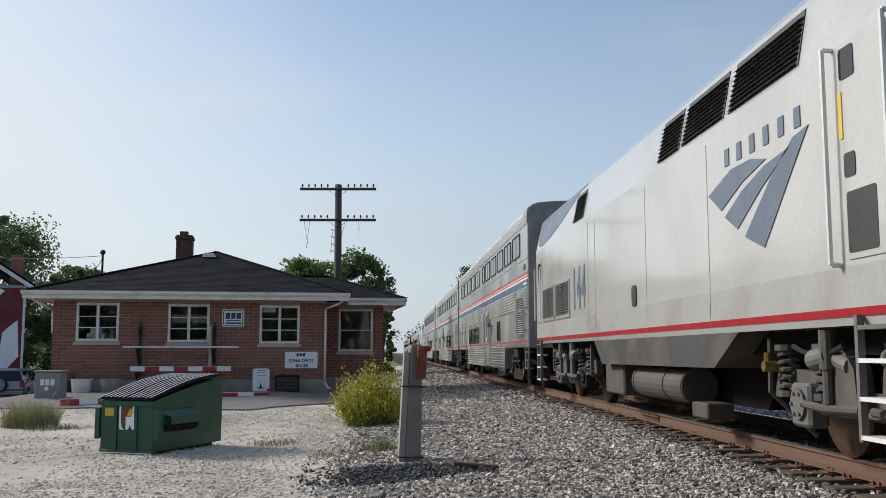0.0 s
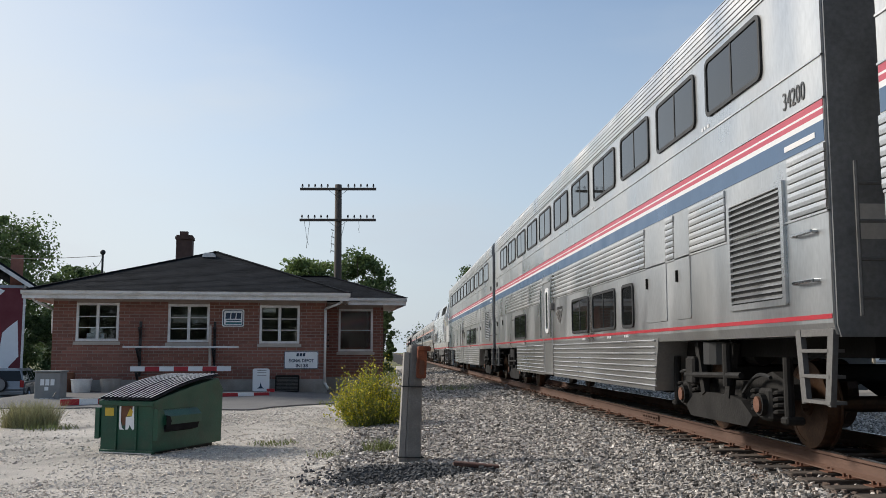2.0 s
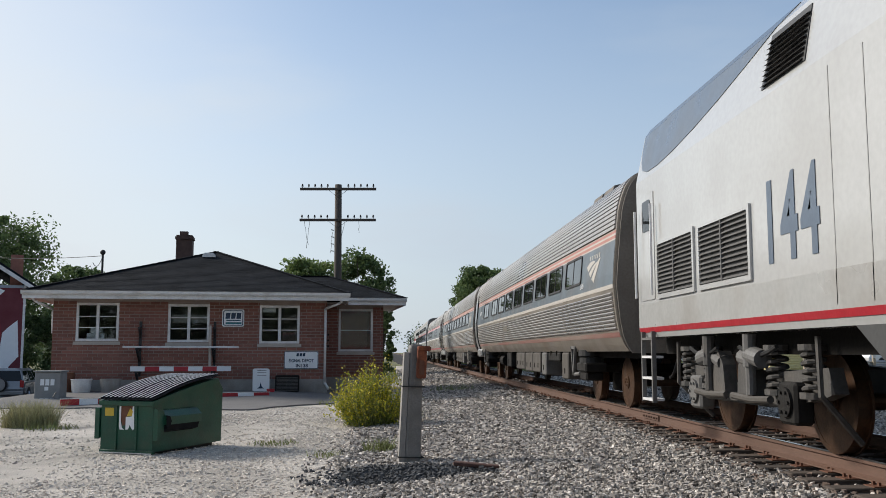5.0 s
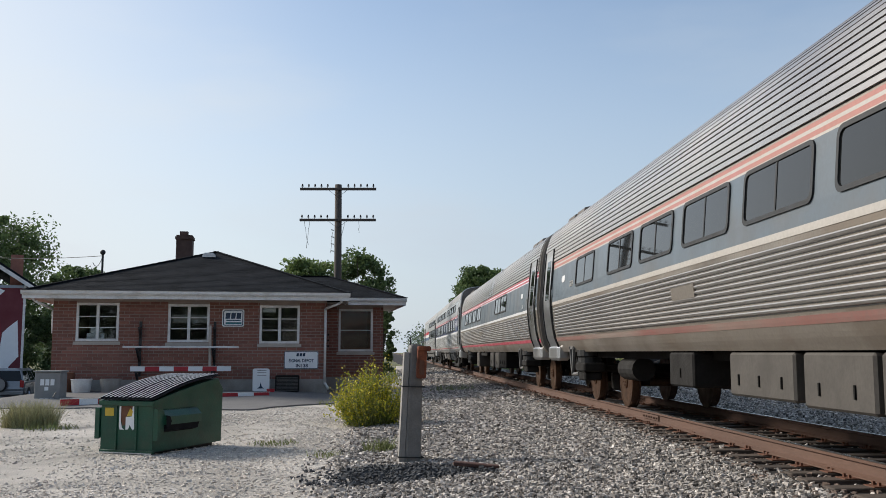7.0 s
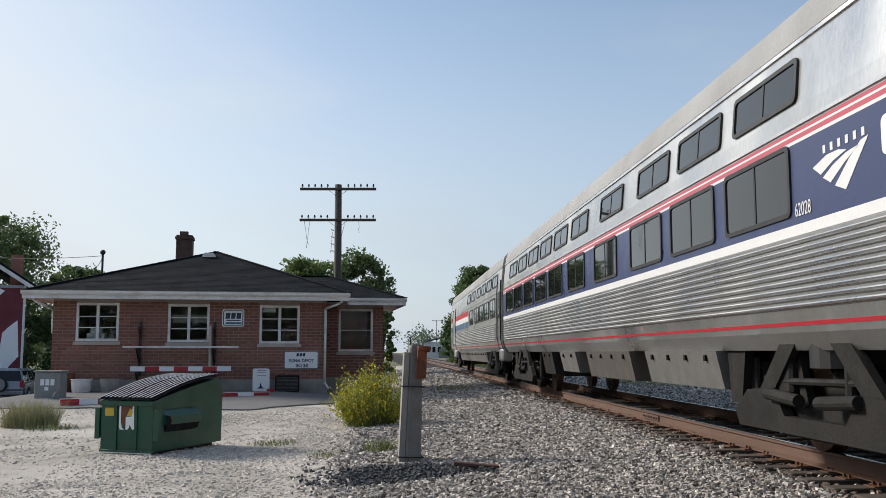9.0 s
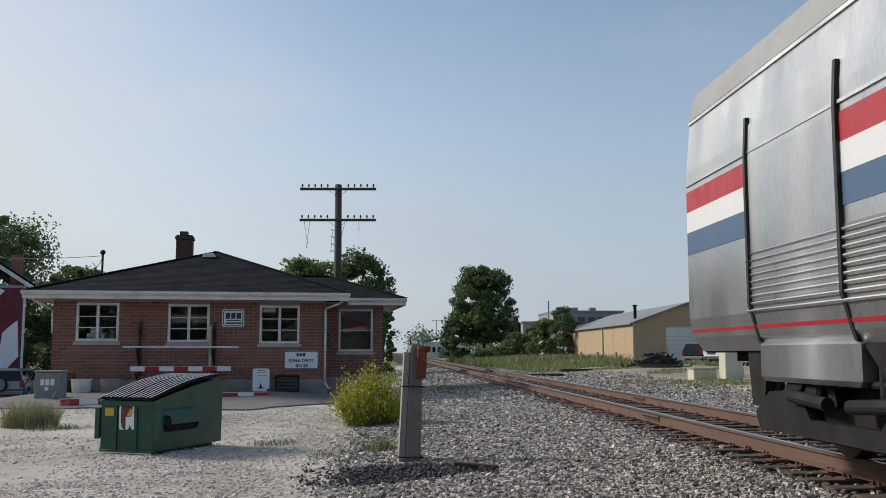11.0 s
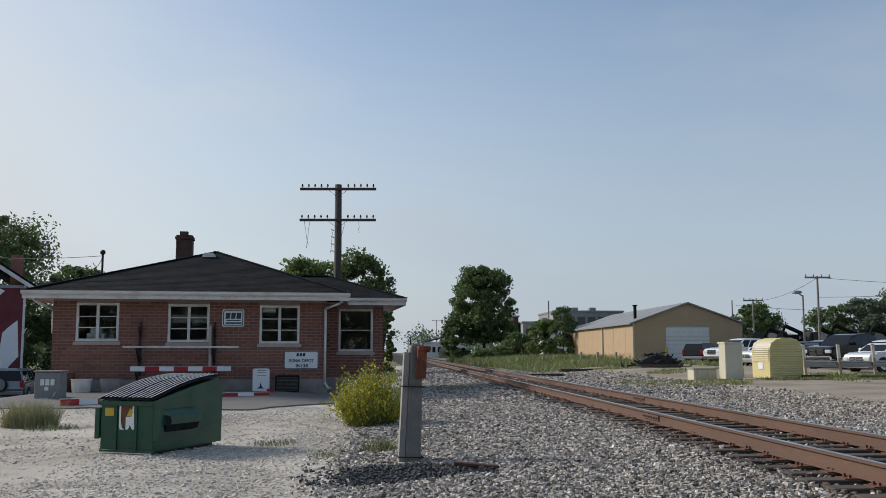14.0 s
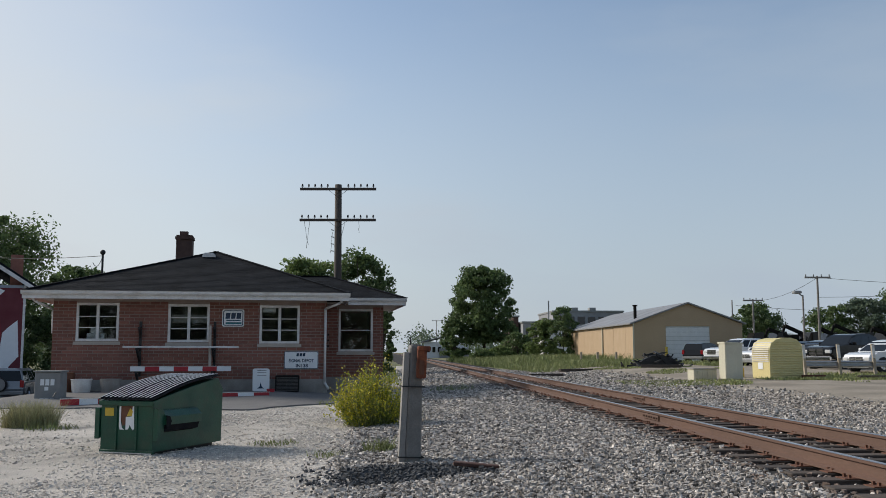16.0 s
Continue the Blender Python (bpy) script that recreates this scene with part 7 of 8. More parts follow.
# ---------------------------------------------------------------- the house and the car beyond
def painted_house():
    h = thing("painted_house", -22.19, 47.85, -1.3, 22, "grey house with a red and white mural on its wall", "house")
    part("wall", B(-4.0, 3.6, 0, 9, -0.8, 5.75), M["house_siding"], h, "blue-grey clapboard wall")
    for x0, x1, za, zb in ((3.62, 3.9, 0, 5.4),):
        part("corner_board", B(x0 - 0.1, x0 + 0.02, -0.03, 0.0, 0, 5.75), M["white_trim"], h)
    part("roof", prism(bmesh.new(), [(-4.4, 6.0), (-0.2, 8.4), (4.1, 5.62), (4.1, 5.75), (-0.2, 8.56), (-4.4, 6.14)], "y", -0.35, 9.3), M["shingle"], h)
    part("barge_board", prism(bmesh.new(), [(-0.2, 8.2), (4.1, 5.4), (4.1, 5.62), (-0.2, 8.42)], "y", -0.38, -0.33), M["white_trim"], h)
    part("chimney", B(2.85, 3.45, 0.3, 0.9, 4.5, 7.35), M["brick"], h, "red brick chimney")
    part("mural_field", B(1.0, 3.52, -0.02, 0.0, 0.9, 5.6), M["dark_red"], h, "dark red painted field")
    for key, pts in (("red", [(1.2, 1.0), (2.35, 1.0), (2.55, 3.2), (2.45, 4.4), (2.2, 4.9), (1.2, 4.6)]), ("sign_white", [(2.38, 1.0), (2.62, 3.3), (2.9, 3.6), (3.3, 3.95), (3.42, 2.1), (3.0, 1.6), (2.75, 1.0)]), ("sign_white", [(1.2, 4.7), (2.2, 5.0), (2.65, 5.45), (2.3, 5.6), (1.2, 5.6)])):
        part("mural_shape", prism(bmesh.new(), pts, "y", -0.03, -0.02), M[key], h)


M["house_siding"] = mat("grey clapboard", (0.33, 0.37, 0.42), 0.7, scale=1, grain=12, amount=0.4, bump=0.1)
M["dark_red"] = mat("dark red mural paint", (0.15, 0.018, 0.028), 0.6, scale=2, grain=20, amount=0.4, bump=0.03)
painted_house()


# ---------------------------------------------------------------- road vehicles
def vehicle(name, x, y, rz, key, label, category, lower, cabin, width, wheels, r, glass_z, z=None, grille=None, spare=False, rear_lamps=False):
    """lower and cabin are side outlines (along, height); forward is +x."""
    c = thing(name, x, y, ground_z(x, y) if z is None else z, rz, label, category, "parked vehicles")
    w = width / 2
    bm = prism(bmesh.new(), lower, "y", -w, w)
    bmesh.ops.bevel(bm, geom=[e for e in bm.edges if abs(e.verts[0].co.y - e.verts[1].co.y) < 1e-4], offset=0.11, segments=3, affect="EDGES")
    part("body", bm, M[key], c, smooth=False)
    z0, z1 = min(p[1] for p in cabin), max(p[1] for p in cabin)

    def inset(zz):
        return w - 0.04 - 0.20 * (zz - z0) / (z1 - z0)
    bm = bmesh.new()
    lo, hi = [bm.verts.new((px, -inset(pz), pz)) for px, pz in cabin], [bm.verts.new((px, inset(pz), pz)) for px, pz in cabin]
    bm.faces.new(lo), bm.faces.new(hi[::-1])
    for i in range(len(cabin)):
        j = (i + 1) % len(cabin)
        bm.faces.new((lo[i], hi[i], hi[j], lo[j]))
    bmesh.ops.bevel(bm, geom=[e for e in bm.edges if min(v.co.z for v in e.verts) > z0 + 0.02], offset=0.07, segments=2, affect="EDGES")
    part("cabin", bm, M[key], c)
    # door lines, handles and sill
    for s in (-1, 1):
        for k in range(2):
            dx = -0.75 + 1.0 * k
            part("door_handle", B(dx - 0.28, dx - 0.12, s * (w - 0.01), s * (w + 0.025), z0 - 0.16, z0 - 0.12, 0.008), M["grille"] if key != "car_black" else M["chrome"], c)
            part("door_line", B(dx + 0.10, dx + 0.115, s * (w - 0.01), s * (w + 0.003), 0.55, z0 - 0.04), M["grille"], c)
        part("sill_trim", B(-1.0, 1.0, s * (w - 0.02), s * (w + 0.012), min(p[1] for p in lower) + 0.03, min(p[1] for p in lower) + 0.11, 0.02), M["grille"], c)
    # side glass, windscreen and back glass, as plates on the cabin
    ga, gb = glass_z
    xs = sorted(p[0] for p in cabin)

    def ends(zz):
        hits = []
        for (ax, az), (bx, bz) in zip(cabin, cabin[1:] + cabin[:1]):
            if (az - zz) * (bz - zz) < 0:
                hits.append(ax + (bx - ax) * (zz - az) / (bz - az))
        return min(hits), max(hits)
    (a0, a1), (b0, b1) = ends(ga), ends(gb)
    n = 3 if a1 - a0 > 2.6 else 2
    for s in (-1, 1):
        for k in range(n):
            q0, q1 = (k + 0.06) / n, (k + 0.94) / n
            pts = [(a0 + 0.1 + (a1 - a0 - 0.2) * q0, ga), (a0 + 0.1 + (a1 - a0 - 0.2) * q1, ga), (b0 + 0.1 + (b1 - b0 - 0.2) * q1, gb), (b0 + 0.1 + (b1 - b0 - 0.2) * q0, gb)]
            bm = bmesh.new()
            f = [bm.verts.new((px, s * (inset(pz) + 0.008), pz)) for px, pz in pts]
            g = [bm.verts.new((px, s * (inset(pz) - 0.01), pz)) for px, pz in pts]
            bm.faces.new(f), bm.faces.new(g)
            for i in range(4):
                bm.faces.new((f[i], f[(i + 1) % 4], g[(i + 1) % 4], g[i]))
            part("side_window", bm, M["car_glass"], c)
    for e0, e1, s, nm in ((a1, b1, 1, "windscreen"), (a0, b0, -1, "rear_window")):
        bm = bmesh.new()
        pts = [(e0, -inset(ga) + 0.08, ga), (e0, inset(ga) - 0.08, ga), (e1, inset(gb) - 0.08, gb), (e1, -inset(gb) + 0.08, gb)]
        f = [bm.verts.new((px + s * 0.010, py, pz + 0.006)) for px, py, pz in pts]
        g = [bm.verts.new((px - s * 0.02, py, pz - 0.01)) for px, py, pz in pts]
        bm.faces.new(f), bm.faces.new(g)
        for i in range(4):
            bm.faces.new((f[i], f[(i + 1) % 4], g[(i + 1) % 4], g[i]))
        part(nm, bm, M["car_glass"], c)
    for wx in wheels:
        for s in (-1, 1):
            arch = part("wheel_arch", rod(bmesh.new(), (wx, s * (w - 0.10), r), (wx, s * (w + 0.004), r), r * 1.17, 22), M["tyre"], c)
            wl = part("wheel", rod(bmesh.new(), (wx, s * (w - 0.18), r), (wx, s * (w + 0.012), r), r, 24), M["tyre"], c)
            bm = rod(bmesh.new(), (wx, s * (w - 0.02), r), (wx, s * (w + 0.022), r), r * 0.62, 18)
            for k in range(5):
                q = k * math.tau / 5
                bar(bm, (wx, s * (w + 0.025), r), (wx + r * 0.58 * math.cos(q), s * (w + 0.025), r + r * 0.58 * math.sin(q)), 0.06, 0.03)
            part("rim", bm, M["chrome"], wl)
    front, back = max(p[0] for p in lower), min(p[0] for p in lower)
    if grille:
        gz0, gz1 = grille
        gr = part("grille", B(front - 0.03, front + 0.015, -0.42 * w * 1.1, 0.42 * w * 1.1, gz0, gz1, 0.02), M["grille"], c)
        part("grille_bar", B(front + 0.012, front + 0.03, -0.5 * w, 0.5 * w, (gz0 + gz1) / 2 - 0.03, (gz0 + gz1) / 2 + 0.03), M["chrome"], gr)
        part("grille_bar", B(front + 0.012, front + 0.03, -0.04, 0.04, gz0, gz1), M["chrome"], gr)
        part("front_bumper", B(front - 0.1, front + 0.06, -w + 0.05, w - 0.05, gz0 - 0.34, gz0 - 0.10, 0.04), M["chrome"] if grille[1] > 1 else M["grey_box"], c)
    for s in (-1, 1):
        hz_ = (grille[0] + grille[1]) / 2 if grille else 0.8
        part("headlight", B(front - 0.16, front + 0.012, s * w * 0.56, s * w * 0.93, hz_ - 0.10, hz_ + 0.10, 0.03), M["lamp_clear"], c)
        part("tail_lamp", B(back - 0.012, back + 0.1, s * w * 0.78, s * w * 0.97, 0.78, 1.12, 0.02), M["lamp_red"], c)
        part("mirror", B(a1 - 0.42, a1 - 0.28, s * (w - 0.02), s * (w + 0.2), ga, ga + 0.17, 0.03), M[key], c)
    if spare:
        sp = part("spare_wheel", rod(bmesh.new(), (back - 0.20, 0.18, 0.92), (back, 0.18, 0.92), 0.34, 24), M["tyre"], c)
        part("spare_cover", rod(bmesh.new(), (back - 0.225, 0.18, 0.92), (back - 0.19, 0.18, 0.92), 0.30, 24), M["car_silver"], sp)
    part("rear_bumper", B(back - 0.06, back + 0.1, -w + 0.05, w - 0.05, 0.42, 0.62, 0.04), M["grey_box"], c)
    return c


PICKUP_LOW = [(-2.9, 0.62), (-2.3, 0.56), (2.3, 0.50), (2.78, 0.55), (2.88, 0.80), (2.86, 1.06), (2.70, 1.19), (2.2, 1.27), (1.3, 1.33), (-2.85, 1.33), (-2.92, 1.1)]
PICKUP_CAB = [(-1.55, 1.31), (1.35, 1.31), (0.74, 1.78), (0.45, 1.91), (-0.2, 1.97), (-1.0, 1.95), (-1.38, 1.84)]
SUV_LOW = [(-2.2, 0.46), (-2.0, 0.37), (2.0, 0.35), (2.2, 0.45), (2.27, 0.7), (2.16, 0.90), (1.75, 1.0), (1.15, 1.06), (-2.22, 1.06), (-2.3, 0.7)]
SUV_CAB = [(-2.2, 1.04), (1.2, 1.04), (0.72, 1.40), (0.38, 1.60), (-0.3, 1.68), (-1.6, 1.69), (-2.05, 1.62)]


def pickup(x, y, rz, key, label, z=None):
    vehicle("pickup_truck", x, y, rz, key, label, "pickup truck", PICKUP_LOW, PICKUP_CAB, 2.0, (-1.85, 1.85), 0.42, (1.33, 1.82), z, (0.78, 1.12))


def suv(x, y, rz, key, label, z=None, spare=False):
    vehicle("suv_car", x, y, rz, key, label, "car", SUV_LOW, SUV_CAB, 1.85, (-1.4, 1.4), 0.36, (1.08, 1.56), z, (0.55, 0.78), spare)


suv(-18.75, 49.0 - 0.6, 97, "car_silver", "silver compact suv with a covered spare wheel", spare=True)
pickup(26.2, 52.2, 208, "car_black", "black pickup truck with chrome grille")
suv(26.0, 47.6, 200, "car_white", "white compact car parked behind the guard rail")
suv(26.4, 56.0, 206, "car_blue", "dark blue suv with a raked windscreen")
suv(26.6, 61.7, 203, "car_silver", "silver suv parked in the row")
suv(26.6, 64.4, 203, "car_white", "white suv parked beside a pickup")
pickup(25.9, 67.5, 200, "car_white", "white pickup truck with a dark grille in the yard")
suv(25.7, 75.0, 44, "car_black", "black suv parked by the tan shed")


# ---------------------------------------------------------------- yard by the track
cabn = thing("signal_cabinet", 15.17, 41.0, ground_z(15, 41) - 0.03, 8, "tall cream equipment cabinet on the verge", "cabinet")
part("body", B(-0.42, 0.42, -0.30, 0.30, 0.05, 1.62, 0.02), M["cream"], cabn)
part("plinth", B(-0.36, 0.36, -0.26, 0.26, -0.1, 0.05), M["concrete"], cabn)
part("door", B(-0.39, 0.10, -0.318, -0.30, 0.12, 1.56, 0.01), M["cream"], cabn)
part("roof", prism(bmesh.new(), [(-0.45, 1.62), (0.45, 1.62), (0.45, 1.66), (-0.45, 1.70)], "y", -0.33, 0.33), M["cream"], cabn)
part("hasp", B(0.42, 0.46, -0.1, 0.05, 1.0, 1.3), M["grey_box"], cabn)

ys = thing("yellow_shed", 17.95, 42.3, ground_z(17.6, 42) - 0.02, 14, "pale yellow arched metal shelter with ribbed end", "shed")
arch = [(-0.98, 0.05), (0.80, 0.05), (0.80, 1.38), (0.72, 1.62), (0.52, 1.80), (0.2, 1.88), (-0.2, 1.88), (-0.62, 1.80), (-0.88, 1.62), (-0.98, 1.35)]
part("end_wall", prism(bmesh.new(), arch, "y", -0.6, 0.7), M["pale_yellow"], ys)
for i in range(15):
    z = 0.18 + i * 0.108
    half = 0.94 if z < 1.35 else 0.94 - (z - 1.35) * 0.9
    part("corrugation", prism(bmesh.new(), [(-0.6, z - 0.025), (-0.628, z), (-0.6, z + 0.025)], "x", -half, half - 0.18), M["pale_yellow"], ys)
for i in range(11):
    z = 0.80 + i * 0.085
    x = -0.985 if z < 1.35 else -0.985 + (z - 1.35) * 0.55
    part("side_slat", B(x - 0.03, x, -0.55, 0.68, z, z + 0.035), M["white_trim"], ys)
for y in (-0.5, 0.55):
    part("leg", B(-0.98, -0.9, y, y + 0.08, -0.12, 0.06), M["pale_yellow"], ys)
part("notice", B(-1.0, -0.984, -0.1, 0.25, 0.45, 0.75), M["sign_white"], ys)

bx = thing("concrete_box", 14.15, 41.9, ground_z(13.6, 41.6) - 0.02, 6, "low beige ribbed box beside the cabinet", "box")
part("body", B(-0.55, 0.55, -0.35, 0.35, 0, 0.52, 0.02), M["cream"], bx)
for i in range(9):
    part("rib", B(-0.5 + i * 0.12, -0.46 + i * 0.12, -0.375, -0.35, 0.04, 0.46), M["cream"], bx)
part("lid", B(-0.58, 0.58, -0.38, 0.38, 0.52, 0.56), M["concrete"], bx)
single("yellow_bin", B(-0.35, 0.35, -0.3, 0.3, 0, 0.45, 0.03), M["yellow"], "small yellow bin behind the cream cabinet", "bin", at=pose(16.3, 43.6, ground_z(16.3, 43.6), 0, 0, 5))


def guard_rail():
    posts = [(20.2, 44.6), (22.0, 44.7), (23.8, 44.8), (25.7, 44.9), (17.2, 47.5), (14.3, 50.5)]
    for x, y in posts[:4]:
        p = thing("guard_post", x, y, ground_z(x, y), random.Random(int(x * 7)).uniform(-8, 8), "leaning timber guard post with white top", "post", "posts of the guard rail", ry=-4)
        part("shaft", B(-0.065, 0.065, -0.07, 0.07, -0.2, 1.55, 0.015), M["post_wood"], p)
        part("white_face", B(-0.068, 0.068, -0.082, -0.07, 0.85, 1.5), M["white_trim"], p)
    for a, b in zip(posts[:3], posts[1:4]):
        bm = bmesh.new()
        length = math.hypot(b[0] - a[0], b[1] - a[1])
        prism(bm, [(-0.02, 0.0), (-0.09, 0.06), (-0.02, 0.13), (-0.02, 0.18), (-0.09, 0.25), (-0.02, 0.31), (0.0, 0.31), (-0.07, 0.25), (0.0, 0.18), (0.0, 0.13), (-0.07, 0.06), (0.0, 0.0)], "x", 0, length)
        single("guard_rail", bm, M["galv"], "galvanised corrugated guard rail on timber posts", "guard rail", "guard rail spans", at=pose(a[0], a[1] + 0.12, ground_z(*a) + 0.42, 0, 0, math.degrees(math.atan2(b[1] - a[1], b[0] - a[0]))))


M["post_wood"] = mat("bleached timber", (0.42, 0.35, 0.26), 0.85, scale=4, grain=40, amount=0.6, bump=0.3)
M["galv"] = mat("galvanised steel", (0.45, 0.46, 0.47), 0.45, 0.6, scale=3, grain=30, amount=0.4, bump=0.05)
guard_rail()


def warehouse():
    w = thing("tan_warehouse", 23.93, 91.0, -0.35, 0, "tan metal warehouse with white roller door and grey roof", "warehouse")
    D, W, he, ha = 31.5, 11.0, 4.25, 6.2
    part("side_wall", B(0, 0.2, 0, D, 0, he), M["tan_metal"], w, "tan ribbed metal side wall")
    part("far_wall", B(W - 0.2, W, 0, D, 0, he), M["tan_metal"], w)
    part("back_wall", prism(bmesh.new(), [(0.2, 0), (W - 0.2, 0), (W - 0.2, he), (W / 2, ha), (0.2, he)], "y", D - 0.2, D), M["tan_metal"], w)
    d0, d1, dz = 3.28, 7.7, 3.95
    for q in ([(0.2, 0), (d0, 0), (d0, he + (ha - he) * d0 / (W / 2)), (0.2, he)], [(d1, 0), (W - 0.2, 0), (W - 0.2, he), (d1, he + (ha - he) * (W - d1) / (W / 2))],
              [(d0, dz), (d1, dz), (d1, he + (ha - he) * (W - d1) / (W / 2)), (W / 2, ha), (d0, he + (ha - he) * d0 / (W / 2))]):
        part("gable_wall", prism(bmesh.new(), q, "y", 0, 0.2), M["tan_metal"], w)
    for i in range(6):
        part("wall_seam", B(-0.012, 0.0, 3.0 + i * 5.1, 3.05 + i * 5.1, 0.05, he - 0.05), M["tan_metal"], w)
    door = part("roller_door", B(d0, d1, 0.08, 0.14, 0, dz), M["white"], w, "white roller door")
    for i in range(9):
        part("door_seam", B(d0, d1, 0.07, 0.08, 0.42 + i * 0.42, 0.44 + i * 0.42), M["grey_box"], door)
    for s in (0, 1):
        a, b = ((-0.35, he - 0.13), (W / 2, ha)) if s == 0 else ((W / 2, ha), (W + 0.35, he - 0.13))
        part("roof", prism(bmesh.new(), [a, b, (b[0], b[1] + 0.14), (a[0], a[1] + 0.14)], "y", -0.3, D + 0.3), M["grey_metal"], w, "grey metal roof")
    part("downpipe", rod(bmesh.new(), (-0.08, 13, 0), (-0.08, 13, he), 0.1, 8), M["cream"], w)
    bm = rod(bmesh.new(), (1.3, 4, 4.4), (1.3, 4, 6.1), 0.16, 10)
    rod(bm, (1.3, 4, 6.1), (1.3, 4, 6.25), 0.26, 10)
    part("flue", bm, M["under"], w)
    part("corner_trim", B(-0.04, 0.1, -0.03, 0.0, 0, he), M["cream"], w)


warehouse()


def works_building():
    w = thing("grey_works_building", 27.0, 196, -0.4, 0, "distant grey flat-roofed works with dark windows", "factory building")
    for x0, x1, y0, z1, key in ((1.0, 8.5, 0, 7.6, "far_grey"), (8.5, 24, 6, 10.2, "far_grey"), (4.0, 12.0, -8, 5.8, "white_trim"), (-0.5, 0.6, 4, 9.0, "dark_brick"), (24, 40, 10, 8.6, "far_grey")):
        part("block", B(x0, x1, y0, y0 + 20, 0, z1), M[key], w)
        part("parapet", B(x0 - 0.2, x1 + 0.2, y0 - 0.2, y0 + 20.2, z1, z1 + 0.35), M["grey_box"], w)
    for i in range(4):
        part("window", B(1.6 + i * 1.75, 3.0 + i * 1.75, -0.08, 0.05, 4.6, 6.6), M["tinted"], w)
    for i in range(6):
        part("window", B(9.3 + i * 2.3, 10.9 + i * 2.3, 5.9, 6.05, 7.6, 9.2), M["tinted"], w)
    for i in range(3):
        part("window", B(4.8 + i * 2.4, 6.2 + i * 2.4, -8.1, -7.95, 2.6, 4.2), M["tinted"], w)
    part("stack", rod(bmesh.new(), (7.0, 3, 6), (7.0, 3, 12.5), 0.15, 8), M["grey_box"], w)
    for x in (10.0, 13, 17):
        part("roof_unit", B(x, x + 1.4, 8, 10, 10.3, 11.3, 0.05), M["grey_box"], w)


works_building()

wb2 = thing("white_trackside_building", 9.0, 251, -0.5, -4, "distant white building with a porch beside the track", "building")
part("wall", B(0, 12, 0, 14, 0, 4.3), M["white"], wb2)
part("lean_to", B(4.2, 12, -1.2, 0, 0, 2.6), M["grey_metal"], wb2)
part("roof", prism(bmesh.new(), [(-0.8, 4.1), (6, 5.9), (12.8, 4.9), (12.8, 5.1), (6, 6.1), (-0.8, 4.35)], "y", -1, 15), M["grey_metal"], wb2)
for i in range(3):
    part("window", B(0.8 + i * 1.5, 1.6 + i * 1.5, -0.05, 0.02, 1.6, 3.0), M["tinted"], wb2)


def street_pole(x, y, top, arm, label, lamp=False, rz=0.0, r=0.13):
    z = ground_z(x, y)
    p = thing("street_lamp" if lamp else "utility_pole", x, y, z, rz, label, "street lamp" if lamp else "utility pole", "far poles")
    part("shaft", rod(bmesh.new(), (0, 0, -0.2), (0, 0, top - z), r, 8, r * 0.7), M["pale_pole"], p)
    if arm:
        part("crossarm", B(-arm / 2, arm / 2, -0.12, 0.0, top - z - 0.22, top - z - 0.06), M["pale_pole"], p)
        for k in range(4):
            part("insulator", rod(bmesh.new(), (-arm * 0.46 + k * arm * 0.306, -0.06, top - z - 0.06), (-arm * 0.46 + k * arm * 0.306, -0.06, top - z + 0.14), 0.05, 6), M["grey_box"], p)
    if lamp:
        bm = bar(bmesh.new(), (0, 0, top - z - 0.1), (-0.35, 0, top - z + 0.15), 0.07, 0.07)
        part("arm", bm, M["grey_box"], p)
        part("head", B(-0.75, -0.15, -0.25, 0.25, top - z + 0.1, top - z + 0.32, 0.06), M["grey_box"], p)


M["pale_pole"] = mat("weathered pole", (0.26, 0.235, 0.21), 0.85, scale=2, grain=20, amount=0.5, bump=0.2)
street_pole(38.9, 82.7, 7.95, 2.4, "pale timber utility pole with one crossarm")
street_pole(38.9, 98.0, 6.7, 2.2, "distant utility pole with crossarm")
street_pole(36.6, 98.0, 6.6, 0, "slim grey pole by the warehouse", r=0.09)
street_pole(31.0, 68.4, 5.3, 0, "grey street lamp with tilted head", True, r=0.09)
street_pole(13.0, 262, 10.0, 2.6, "distant utility pole beside the track")
street_pole(42.0, 128, 6.3, 2.4, "far pole top beyond the warehouse")
for a, b in (((38.9, 82.6, 7.8), (70, 85, 7.6)), ((38.9, 82.6, 6.0), (60, 70, 7.4)), ((38.9, 97.9, 6.5), (38.9, 82.7, 7.8)), ((36.8, 97.5, 6.0), (60, 92, 5.6))):
    cable(a, b, 0.5, 0.018)
def lift_truck(x, y, rz, h, ln):
    t = thing("lift_truck", x, y, ground_z(x, y), rz, "dark truck with a folded loader boom", "truck", "loader trucks in the yard")
    part("chassis", B(-2.6, 2.6, -1.0, 1.0, 0.55, 1.25, 0.08), M["under"], t)
    part("cab", prism(bmesh.new(), [(1.3, 1.25), (2.6, 1.25), (2.5, 2.0), (2.1, 2.75), (1.3, 2.8)], "y", -0.95, 0.95), M["car_black"], t)
    part("boom", bar(bmesh.new(), (-1.8, 0, 2.2), (-1.8 + ln, 0, h), 0.35, 0.3), M["under"], t)
    part("mast", B(-2.1, -1.5, -0.3, 0.3, 1.2, 2.6, 0.05), M["under"], t)
    part("jib", bar(bmesh.new(), (-1.8 + ln, 0, h), (-1.4 + ln, 0, h - 1.0), 0.2, 0.2), M["under"], t)
    for wx in (-1.8, 1.8):
        for s in (-1, 1):
            part("wheel", rod(bmesh.new(), (wx, s * 0.75, 0.5), (wx, s * 1.05, 0.5), 0.5, 16), M["tyre"], t)


